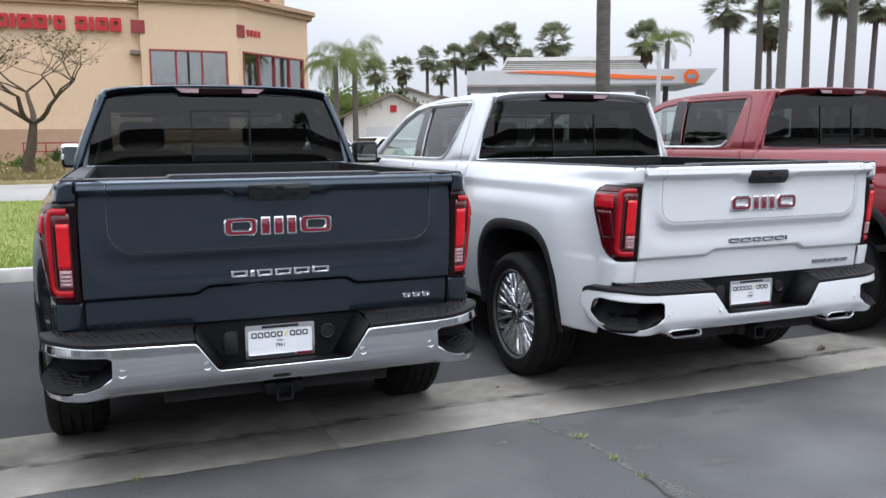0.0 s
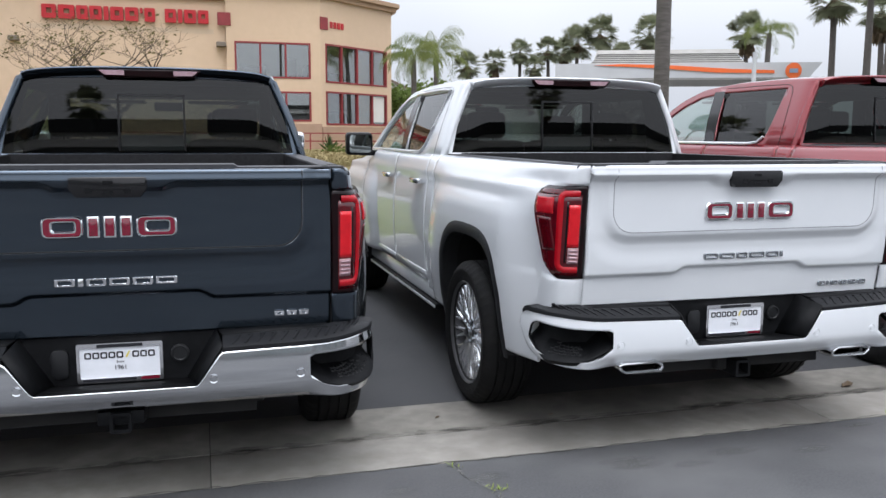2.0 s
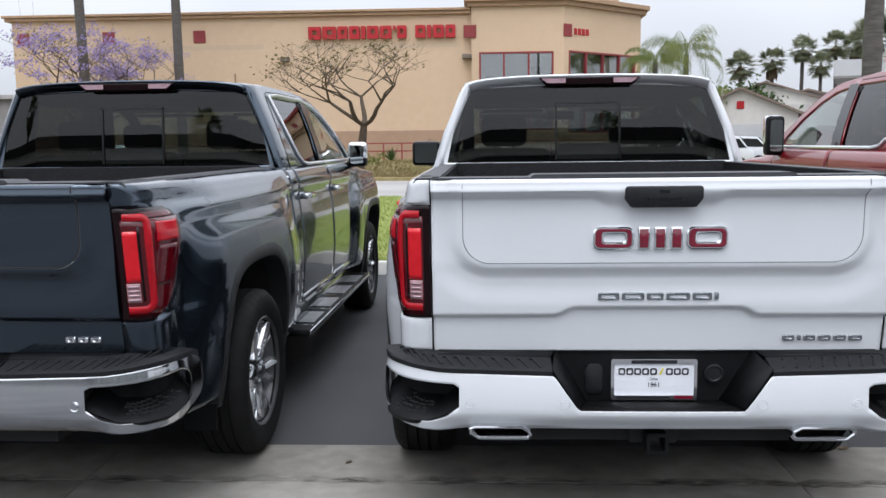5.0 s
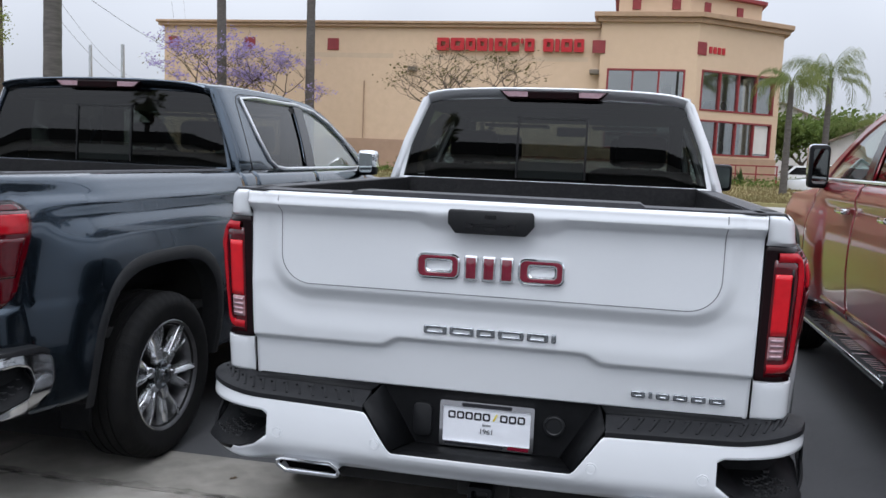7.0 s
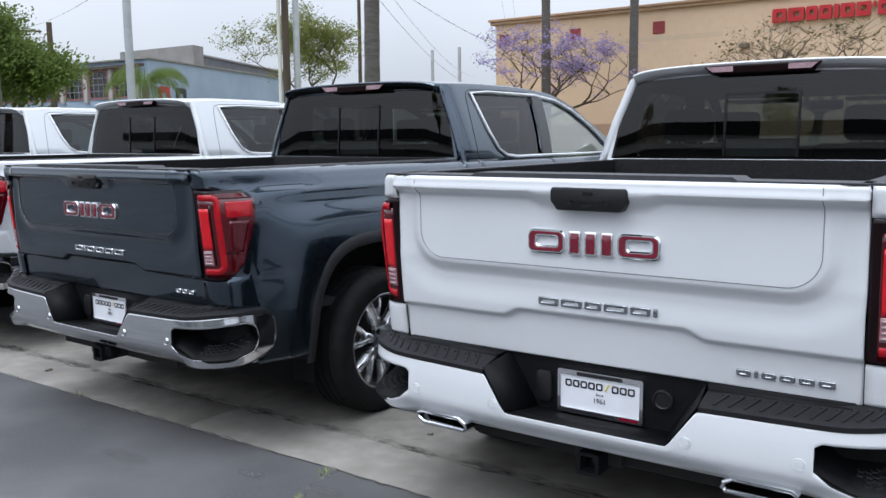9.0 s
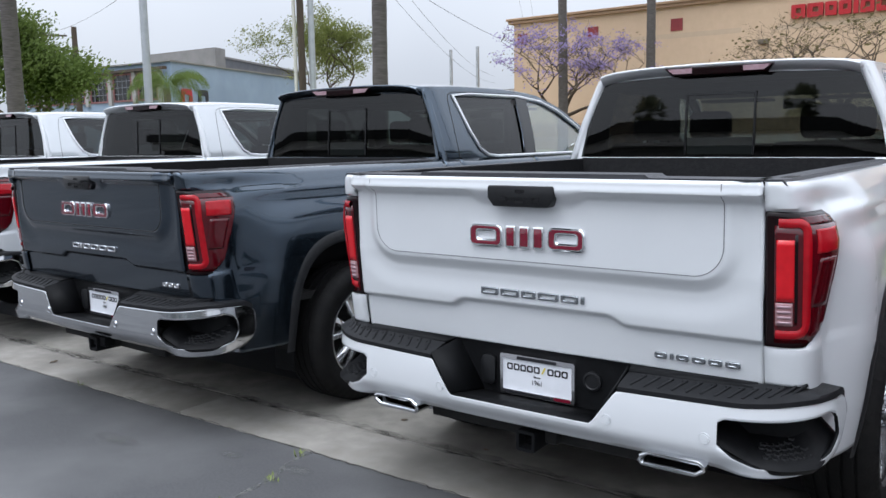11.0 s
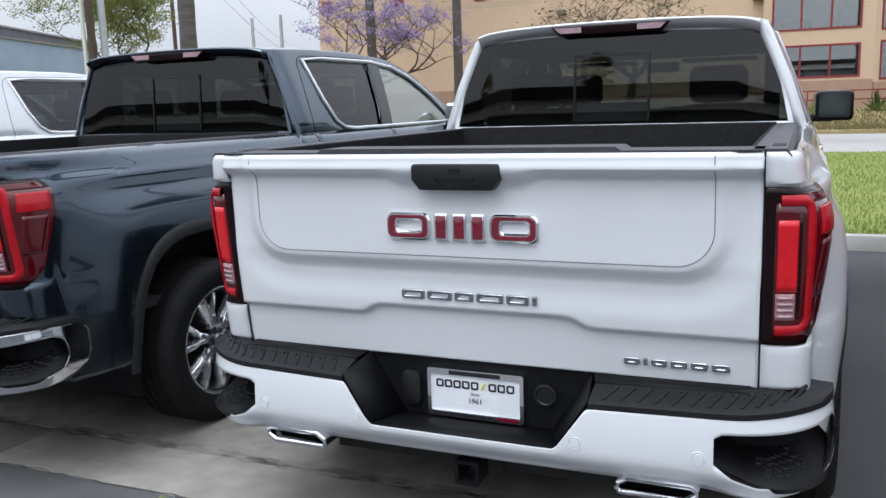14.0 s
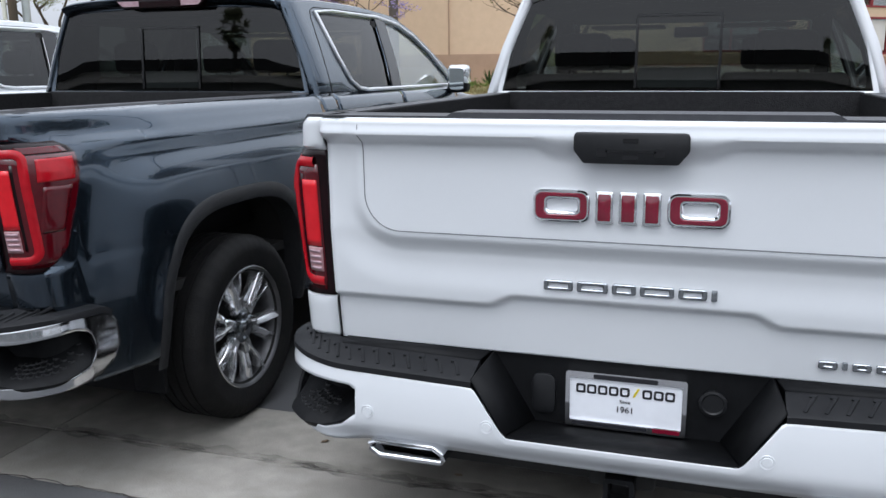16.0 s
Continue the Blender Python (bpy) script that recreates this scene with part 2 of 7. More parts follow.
def box(x0, x1, y0, y1, z0, z1, bevel=0.0, bm=None, seg=2):
    own = bmesh.new()
    bmesh.ops.create_cube(own, size=1.0, matrix=Matrix.Translation(((x0 + x1) / 2, (y0 + y1) / 2, (z0 + z1) / 2)) @ Matrix.Diagonal((abs(x1 - x0), abs(y1 - y0), abs(z1 - z0), 1)))
    if bevel:
        bmesh.ops.bevel(own, geom=own.edges[:], offset=bevel, segments=seg, affect="EDGES", profile=0.5)
    return merged(own, bm)


def merged(own, bm):
    if bm is None:
        return own
    me = bpy.data.meshes.new("tmp")
    own.to_mesh(me)
    own.free()
    bm.from_mesh(me)
    bpy.data.meshes.remove(me)
    return bm


def prism(outline, y0, y1, bm=None, bevel=0.0, axis="y"):
    """A solid from an outline of (a, b): extruded from y0 to y1 along the axis."""
    own = bmesh.new()
    put = {"y": lambda a, b, c: (a, c, b), "x": lambda a, b, c: (c, a, b), "z": lambda a, b, c: (a, b, c)}[axis]
    lo = [own.verts.new(put(a, b, y0)) for a, b in outline]
    hi = [own.verts.new(put(a, b, y1)) for a, b in outline]
    n = len(outline)
    own.faces.new(lo)
    own.faces.new(hi[::-1])
    for i in range(n):
        own.faces.new((lo[i], hi[i], hi[(i + 1) % n], lo[(i + 1) % n]))
    bmesh.ops.recalc_face_normals(own, faces=own.faces)
    if bevel:
        bmesh.ops.bevel(own, geom=own.edges[:], offset=bevel, segments=2, affect="EDGES", profile=0.5)
    return merged(own, bm)


def rounded(x0, x1, z0, z1, r, n=5):
    pts = []
    for cx, cz, a0 in ((x1 - r, z1 - r, 0), (x0 + r, z1 - r, 90), (x0 + r, z0 + r, 180), (x1 - r, z0 + r, 270)):
        for i in range(n + 1):
            a = radians(a0 + 90 * i / n)
            pts.append((cx + r * math.cos(a), cz + r * math.sin(a)))
    return pts


def lathe(profile, seg=48, bm=None, axis="x"):
    """Turns a profile of (along, radius) round the axis."""
    own = bmesh.new()
    rings = []
    for a, r in profile:
        ring = []
        for i in range(seg):
            t = 2 * math.pi * i / seg
            c, s = r * math.cos(t), r * math.sin(t)
            ring.append(own.verts.new((a, c, s) if axis == "x" else (c, s, a)))
        rings.append(ring)
    for p, q in zip(rings, rings[1:]):
        for i in range(seg):
            own.faces.new((p[i], p[(i + 1) % seg], q[(i + 1) % seg], q[i]))
    bmesh.ops.remove_doubles(own, verts=own.verts, dist=1e-5)
    bmesh.ops.recalc_face_normals(own, faces=own.faces)
    return merged(own, bm)


def tube(path, radius, seg=8, bm=None, cap=True):
    """A round tube along a list of points; radius is a number or one for each point."""
    own = bmesh.new()
    path = [Vector(p) for p in path]
    rad = radius if hasattr(radius, "__len__") else [radius] * len(path)
    rings = []
    ref = Vector((0.31, 0.52, 0.79))
    for i, p in enumerate(path):
        d = (path[min(i + 1, len(path) - 1)] - path[max(i - 1, 0)]).normalized()
        if abs(d.dot(ref)) > 0.95:
            ref = Vector((0.9, -0.3, 0.1))
        u = d.cross(ref).normalized()
        v = d.cross(u)
        rings.append([own.verts.new(p + (u * math.cos(2 * math.pi * k / seg) + v * math.sin(2 * math.pi * k / seg)) * rad[i]) for k in range(seg)])
    for p, q in zip(rings, rings[1:]):
        for k in range(seg):
            own.faces.new((p[k], p[(k + 1) % seg], q[(k + 1) % seg], q[k]))
    if cap:
        own.faces.new(rings[0][::-1])
        own.faces.new(rings[-1])
    return merged(own, bm)


def strip(cols, lo, hi, put, rows, bm=None, hole=None):
    """A sheet of upright columns: at each u the sheet runs from lo(u) to hi(u); put(u, v) gives the place.
    hole: (u0, u1, hole_lo, hole_hi), an opening in it."""
    own = bmesh.new()

    def sheet(us, a, b, n):
        prev = None
        for u in us:
            col = [own.verts.new(put(u, a(u) + (b(u) - a(u)) * i / n)) for i in range(n + 1)]
            if prev:
                for i in range(n):
                    own.faces.new((prev[i], col[i], col[i + 1], prev[i + 1]))
            prev = col

    if hole:
        u0, u1, ha, hb = hole
        n = max(2, rows // 2)
        for us, e in (([u for u in cols if u <= u0 + 1e-6], u0), ([u for u in cols if u >= u1 - 1e-6], u1)):
            f0, f1 = (ha(e) - lo(e)) / (hi(e) - lo(e)), (hb(e) - lo(e)) / (hi(e) - lo(e))
            mix = lambda f: (lambda u: lo(u) + (hi(u) - lo(u)) * f)
            sheet(us, lo, mix(f0), n)
            sheet(us, mix(f0), mix(f1), 2)
            sheet(us, mix(f1), hi, n)
        mid = [u for u in cols if u0 - 1e-6 <= u <= u1 + 1e-6]
        sheet(mid, lo, ha, n)
        sheet(mid, hb, hi, n)
    else:
        sheet(cols, lo, hi, rows)
    bmesh.ops.remove_doubles(own, verts=own.verts, dist=2e-4)
    bmesh.ops.recalc_face_normals(own, faces=own.faces)
    outward(own)
    return merged(own, bm)


def outward(bm, ref=(0, 2.8, 0.9)):
    """Turns an open sheet so that its faces look away from a point inside the thing."""
    ref = Vector(ref)
    bm.normal_update()
    if sum(f.normal.dot(f.calc_center_median() - ref) * f.calc_area() for f in bm.faces) < 0:
        bmesh.ops.reverse_faces(bm, faces=bm.faces)
    return bm


def lin(pts):
    xs, ys = [p[0] for p in pts], [p[1] for p in pts]
    return lambda u: float(np.interp(u, xs, ys))


def smooth_lin(pts, width=0.03):
    """Piecewise linear, rounded over a width."""
    xs, ys = [p[0] for p in pts], [p[1] for p in pts]
    g = np.linspace(xs[0] - width * 3, xs[-1] + width * 3, 900)
    v = np.interp(g, xs, ys)
    k = max(1, int(width / (g[1] - g[0])))
    ker = np.hanning(2 * k + 3)[1:-1]
    v = np.convolve(np.pad(v, len(ker) // 2, mode="edge"), ker / ker.sum(), mode="valid")[:900]
    return lambda u: float(np.interp(u, g, v))


def span(a, b, n, *extra):
    return sorted({round(a + (b - a) * i / n, 5) for i in range(n + 1)} | {round(e, 5) for e in extra if a <= e <= b})


def sstep(a, b, x):
    t = min(1.0, max(0.0, (x - a) / (b - a)))
    return t * t * (3 - 2 * t)


# ---- the pickup trucks ----
# Local frame: x across, y towards the nose (0 at the tailgate's face), z up.
REAR_AXLE, FRONT_AXLE = 1.11, 4.855
SIDE = smooth_lin([(0.36, 0.940), (0.46, 0.964), (0.62, 0.988), (0.82, 1.004), (0.94, 1.004), (1.05, 0.999), (1.15, 0.988), (1.23, 0.976), (1.284, 0.989), (1.298, 0.987),
                   (1.345, 0.968), (1.380, 0.948), (1.400, 0.922), (1.41, 0.902)], 0.012)
ARCH_A, ARCH_B, ARCH_N = 0.53, 0.595, 3.3


def arch(dy, a=ARCH_A, b=ARCH_B):
    r = 1 - abs(dy / a) ** ARCH_N
    return 0.40 + b * max(0.0, r) ** (1 / ARCH_N)


def side_x(y, z):
    x = SIDE(z)
    for ya in (REAR_AXLE, FRONT_AXLE):
        r = (abs((y - ya) / 0.62) ** ARCH_N + (max(0.0, z - 0.4) / 0.69) ** ARCH_N) ** (1 / ARCH_N)
        f = min(1.0, max(0.0, (1.62 - r) / 0.55))
        x += 0.058 * f * (2 - f) * sstep(1.38, 1.12, z)
    if y > 5.0:
        x -= 0.30 * max(0.0, (y - 5.0) / 0.85) ** 2.4
    if z > 1.30 and y > 1.95:
        x += 0.024 * sstep(1.95, 2.2, y) * min(1.0, (z - 1.30) / 0.105) ** 2
    return x


CORNER_D = 0.25
# the bed's outer line at the rear corner: narrow at the lamp, it widens forward into the flare of the arch
BLOCK = smooth_lin([(0.40, 0.950), (0.74, 0.962), (0.886, 0.964), (0.90, 0.956), (1.05, 0.973), (1.17, 0.985), (1.22, 0.984), (1.28, 0.967), (1.312, 0.944), (1.33, 0.932), (1.382, 0.926), (1.400, 0.916), (1.41, 0.900)], 0.010)
# the rear face beside the tailgate: a block over the lamp, the lamp's seat, a block under it
REAR_IN = smooth_lin([(0.74, 0.064), (0.86, 0.046), (0.886, 0.044), (0.896, 0.058), (1.27, 0.022), (1.312, 0.018), (1.326, -0.006), (1.395, -0.012), (1.41, -0.006)], 0.008)


def corner(u, z, off=0.0):
    """The bedside: u from -1 (inner edge of the rear face) to 0 (end of the rounded corner), then metres along the side."""
    if u >= 0:
        y = 0.015 + CORNER_D + u
        k = sstep(0.5, 0.0, u) if z > 1.305 else max(0.0, 1 - u / 0.34) ** 2 * (1 + 0.6 * u / 0.34)
        return side_x(y, z) * (1 - k) + BLOCK(z) * k + off, y
    phi = radians(90) * (u + 1)
    s, c = math.sin(phi), math.cos(phi)
    X = BLOCK(z)
    inner = 0.832
    rear = REAR_IN(z)
    power = 2 / (3.8 - 1.0 * sstep(0.884, 0.898, z) * sstep(1.326, 1.310, z))
    return inner + (X - inner) * max(0.0, s) ** power + off * s, rear + (0.015 + CORNER_D - rear) * (1 - max(0.0, c) ** power) - off * c


def u_at(y):
    if y >= corner(0.0, 1.1)[1]:
        return y - corner(0.0, 1.1)[1]
    lo_, hi_ = -1.0, 0.0
    for _ in range(40):
        m = (lo_ + hi_) / 2
        if corner(m, 1.1)[1] < y:
            lo_ = m
        else:
            hi_ = m
    return lo_


def gate_y(x, z):
    """The sculpted face of the tailgate."""
    ax = abs(x)
    base = GATE_BASE(z)
    # rounded inner panel, which stands proud, with a hollow round it
    px, pz = max(0.0, ax - 0.612), max(0.0, 1.20 - z)
    d = math.hypot(px, pz) - 0.10
    proud = -0.011 * sstep(0.040, 0.010, d) + 0.009 * sstep(0.03, 0.06, d) * sstep(0.17, 0.08, d)
    # lip along the top, deeper in the middle where the handle sits
    low = 1.332 - 0.034 * sstep(0.245, 0.180, ax)
    lip = -0.042 * sstep(low, 1.368, z)
    top = 0.006 * sstep(1.360, 1.394, z) + 0.010 * sstep(1.397, 1.411, z)
    # lower crease, raised in the middle
    zc = 0.902 + 0.030 * sstep(0.375, 0.30, ax)
    crease = 0.022 * sstep(zc + 0.005, zc - 0.015, z)
    return base + proud + lip + top + crease


GATE_BASE = smooth_lin([(0.74, 0.052), (0.95, 0.026), (1.06, 0.016), (1.10, 0.010), (1.36, 0.004), (1.41, 0.004)], 0.02)


def bumper_point(u, off=0.0):
    """The bumper's line in plan: u is metres from the middle along the face, round the corner and up the side."""
    s = 1 if u >= 0 else -1
    a = abs(u)
    if a <= 0.70:
        x, y, nx, ny = a, -0.075 + 0.010 * (a / 0.70) ** 2, 0.0, -1.0
    else:
        k = a - 0.70
        L = 0.44
        if k <= L:
            t = radians(84) * (k / L) ** 1.15
            phi = t
            # corner arc, flattened
            x = 0.70 + 0.318 * math.sin(phi) ** 0.86
            y = -0.065 + 0.30 * (1 - math.cos(phi) ** 0.80)
            nx, ny = math.sin(phi), -math.cos(phi)
        else:
            e = bumper_point(0.70 + L)
            x, y, nx, ny = e[0] + 0.02 * (k - L), e[1] + (k - L), 1.0, 0.0
    return s * (x + off * nx), y + off * ny


def wheel(parent, where, kind, side):
    """One wheel on its tyre; side is 1 for the right of the truck, -1 for the left."""
    hub = new("wheel", None)
    hub.parent = parent
    hub.matrix_basis = pose(where[0], where[1], where[2]) @ Matrix.Diagonal((side, 1, 1, 1))
    R, rim_r = 0.412, 0.292 if kind == "fine" else 0.268
    w = 0.140
    prof = [(-w + 0.02, rim_r - 0.02), (-w, rim_r + 0.02), (-w - 0.006, (R + rim_r) / 2), (-w + 0.004, R - 0.03), (-w + 0.03, R - 0.004)]
    for c in (-0.075, -0.025, 0.025, 0.075):
        prof += [(c - 0.006, R), (c - 0.005, R - 0.009), (c + 0.005, R - 0.009), (c + 0.006, R)]
    prof += [(w - 0.03, R - 0.004), (w - 0.004, R - 0.03), (w + 0.006, (R + rim_r) / 2 + 0.012), (w + 0.004, (R + rim_r) / 2), (w, rim_r + 0.022), (w - 0.014, rim_r - 0.002), (w - 0.03, rim_r - 0.02)]
    tb = lathe(prof, 144)
    # shoulder grooves of the tread
    for v in tb.verts:
        rr = math.hypot(v.co.y, v.co.z)
        if abs(v.co.x) > w - 0.036 and rr > R - 0.034:
            if int(round(math.atan2(v.co.z, v.co.y) / (2 * math.pi / 144))) % 3 == 0:
                v.co.y *= (rr - 0.006) / rr
                v.co.z *= (rr - 0.006) / rr
    part("tyre", tb, RUBBER, hub, "black rubber tyre with blocky tread")
    barrel = lathe([(-0.12, rim_r - 0.012), (0.05, rim_r - 0.03), (w - 0.035, rim_r - 0.016), (w - 0.012, rim_r - 0.006), (w - 0.006, rim_r + 0.002), (w - 0.016, rim_r + 0.006)], 64)
    part("rim", barrel, RIMDARK, hub, "bright alloy rim")
    lip = lathe([(w - 0.030, rim_r - 0.016), (w - 0.016, rim_r - 0.003), (w - 0.008, rim_r + 0.003), (w - 0.009, rim_r + 0.006), (w - 0.018, rim_r + 0.008)], 64)
    part("rim_lip", lip, WHEELCHROME, hub, "bright rim edge")
    disc = lathe([(0.0, 0.0), (0.0, 0.17), (-0.03, 0.17), (-0.03, 0.0)], 40)
    part("brake_disc", disc, UNDER, hub, "dark brake disc")
    sp_w = w - 0.022

    def spoke(bm, a, r0, r1, w0, w1, skew=0.0, x0=0.0, x1=0.0, t=0.03, root=0.0, cant=0.0):
        """A tapered spoke from radius r0 to r1 at the angle a."""
        own = bmesh.new()
        top, bot = [], []
        for r, hw, dx, da in ((r0, w0, x0, skew * root), ((r0 + r1) / 2, (w0 + w1) / 2, (x0 + x1) / 2 - 0.006, skew * (1 + root) / 2), (r1, w1, x1, skew)):
            for sgn in (-1, 1):
                top.append(own.verts.new((sp_w - dx - cant * (1 + sgn), sgn * hw + da, r)))
                bot.append(own.verts.new((sp_w - dx - t, sgn * (hw + 0.006) + da, r)))
        for i in (0, 2):
            own.faces.new((top[i], top[i + 1], top[i + 3], top[i + 2]))
            own.faces.new((bot[i], bot[i + 2], bot[i + 3], bot[i + 1]))
            own.faces.new((top[i], top[i + 2], bot[i + 2], bot[i]))
            own.faces.new((top[i + 1], bot[i + 1], bot[i + 3], top[i + 3]))
        own.faces.new((top[4], top[5], bot[5], bot[4]))
        bmesh.ops.recalc_face_normals(own, faces=own.faces)
        bmesh.ops.bevel(own, geom=own.edges[:], offset=0.004, segments=1, affect="EDGES")
        own.transform(Matrix.Rotation(a, 4, "X"))
        return merged(own, bm)

    if kind == "fine":
        for i in range(7):
            a = 2 * math.pi * i / 7
            b = spoke(None, a, 0.045, rim_r - 0.006, 0.012, 0.009, 0.034, 0.020, 0.004, 0.04)
            spoke(b, a, 0.045, rim_r - 0.006, 0.012, 0.009, -0.034, 0.020, 0.004, 0.04)
            spoke(b, a + math.pi / 7, 0.060, 0.175, 0.012, 0.010, 0.0, 0.030, 0.016)
            spoke(b, a + math.pi / 7, 0.165, rim_r - 0.006, 0.008, 0.009, 0.030, 0.016, 0.004)
            spoke(b, a + math.pi / 7, 0.165, rim_r - 0.006, 0.008, 0.009, -0.030, 0.016, 0.004)
            part("spoke", b, WHEELCHROME, hub)
    else:
        for i in range(6):
            a = 2 * math.pi * i / 6 + 0.26
            b = spoke(None, a, 0.105, rim_r - 0.006, 0.013, 0.018, 0.060, 0.024, 0.002, 0.05, 0.22, 0.006)
            spoke(b, a, 0.105, rim_r - 0.006, 0.013, 0.018, -0.060, 0.024, 0.002, 0.05, 0.22, -0.006)
            spoke(b, a, 0.040, 0.135, 0.022, 0.028, 0.0, 0.030, 0.018, 0.04)
            part("spoke", b, WHEELCHROME, hub)
    cap = lathe([(sp_w - 0.06, 0.075), (sp_w - 0.022, 0.075), (sp_w - 0.014, 0.060), (sp_w - 0.014, 0.036), (sp_w + 0.004, 0.034), (sp_w + 0.010, 0.026), (sp_w + 0.010, 0.0)], 32)
    part("hub_cap", cap, BADGE, hub, "grey metal hub cap")
    for i in range(6):
        a = 2 * math.pi * (i + 0.5) / 6
        nb = lathe([(sp_w - 0.03, 0.011), (sp_w - 0.008, 0.011), (sp_w - 0.004, 0.006), (sp_w - 0.004, 0.0)], 6)
        nb.transform(Matrix.Translation((0, 0.056 * math.cos(a), 0.056 * math.sin(a))))
        part("lug_nut", nb, BADGE, hub)
    return hub


def soft_band(bm, outer, inner, y0, y1, c):
    """A flat ring between two rounded rectangles (x0, x1, z0, z1, r) with chamfered edges."""
    grow = lambda q, d: rounded(q[0] - d, q[1] + d, q[2] - d, q[3] + d, max(0.001, q[4] + d), 4)
    loops = [(grow(outer, 0), y1), (grow(outer, 0), y0 + c), (grow(outer, -c), y0), (grow(inner, c), y0), (grow(inner, 0), y0 + c), (grow(inner, 0), y1)]
    vs = [[bm.verts.new((a, y, b)) for a, b in ring] for ring, y in loops]
    n = len(vs[0])
    for p, q in zip(vs, vs[1:]):
        for i in range(n):
            bm.faces.new((p[i], p[(i + 1) % n], q[(i + 1) % n], q[i]))
    bmesh.ops.recalc_face_normals(bm, faces=bm.faces)
    return bm


def emblem(truck, kind, mat):
    """The marks on the tailgate, as plain shapes in their colours."""
    for x0, x1, ring in ((-0.243, -0.098, True), (-0.084, 0.076, False), (0.090, 0.237, True)):
        ym = gate_y((x0 + x1) / 2, 1.19)
        if ring:
            rim = part("emblem_block", soft_band(bmesh.new(), (x0, x1, 1.150, 1.232, 0.024), (x0 + 0.037, x1 - 0.031, 1.177, 1.208, 0.008), ym - 0.014, ym + 0.01, 0.004),
                       EMCHROME, truck, "chrome-rimmed red emblem shape")
            part("red_inlay", soft_band(bmesh.new(), (x0 + 0.007, x1 - 0.007, 1.157, 1.225, 0.018), (x0 + 0.030, x1 - 0.024, 1.170, 1.215, 0.012), ym - 0.0165, ym + 0.01, 0.002), EMBLEM, rim)
        else:
            b = None
            r = None
            for k in range(3):
                c = x0 + 0.022 + k * 0.058
                b = prism(rounded(c - 0.023, c + 0.023, 1.150, 1.232, 0.005, 2), ym - 0.014, ym + 0.01, b, 0.0035)
                r = prism(rounded(c - 0.016, c + 0.016, 1.157, 1.225, 0.003, 2), ym - 0.0165, ym + 0.01, r, 0.0015)
            rim = part("emblem_block", b, EMCHROME, truck, "chrome-rimmed red emblem shape")
            part("red_inlay", r, EMBLEM, rim)
    wide = (0.074, 0.077, 0.058, 0.081, 0.066, 0.014)
    even = (0.064, 0.018, 0.062, 0.066, 0.066, 0.070)
    rows = {"denali": ((-0.218, 0.219, 0.960, 0.987, wide), (0.466, 0.755, 0.799, 0.819, even)),
            "slt": ((-0.215, 0.228, 0.961, 0.991, even), (0.60, 0.738, 0.804, 0.826, (0.05, 0.05, 0.05))), "plain": ((-0.215, 0.225, 0.962, 0.990, even),)}[kind]
    for x0, x1, z0, z1, widths in rows:
        fit = (x1 - x0 - 0.0105 * (len(widths) - 1)) / sum(widths)
        a = x0
        for w in widths:
            w *= fit
            ym = gate_y(a + w / 2, (z0 + z1) / 2)
            if w < 0.025:
                own = prism(rounded(a, a + w, z0, z1, 0.002, 2), ym - 0.009, ym + 0.01, None, 0.0015)
            else:
                own = soft_band(bmesh.new(), (a, a + w, z0, z1, 0.005), (a + 0.012, a + w - 0.012, z0 + 0.0080, z1 - 0.0080, 0.002), ym - 0.009, ym + 0.01, 0.002)
            part("badge_mark", own, EMCHROME if kind != "denali" else BADGE, truck)
            a += w + 0.0105


def band(bm, outer, inner, y0, y1):
    """A flat ring between two outlines of equal length, extruded from y0 to y1."""
    n = len(outer)
    vs = [[bm.verts.new((a, y, b)) for a, b in ring] for ring in (outer, inner) for y in (y0, y1)]
    for i in range(n):
        j = (i + 1) % n
        bm.faces.new((vs[0][i], vs[0][j], vs[2][j], vs[2][i]))
        bm.faces.new((vs[1][i], vs[3][i], vs[3][j], vs[1][j]))
        bm.faces.new((vs[0][i], vs[1][i], vs[1][j], vs[0][j]))
        bm.faces.new((vs[2][i], vs[2][j], vs[3][j], vs[3][i]))
    bmesh.ops.recalc_face_normals(bm, faces=bm.faces)
    return bm


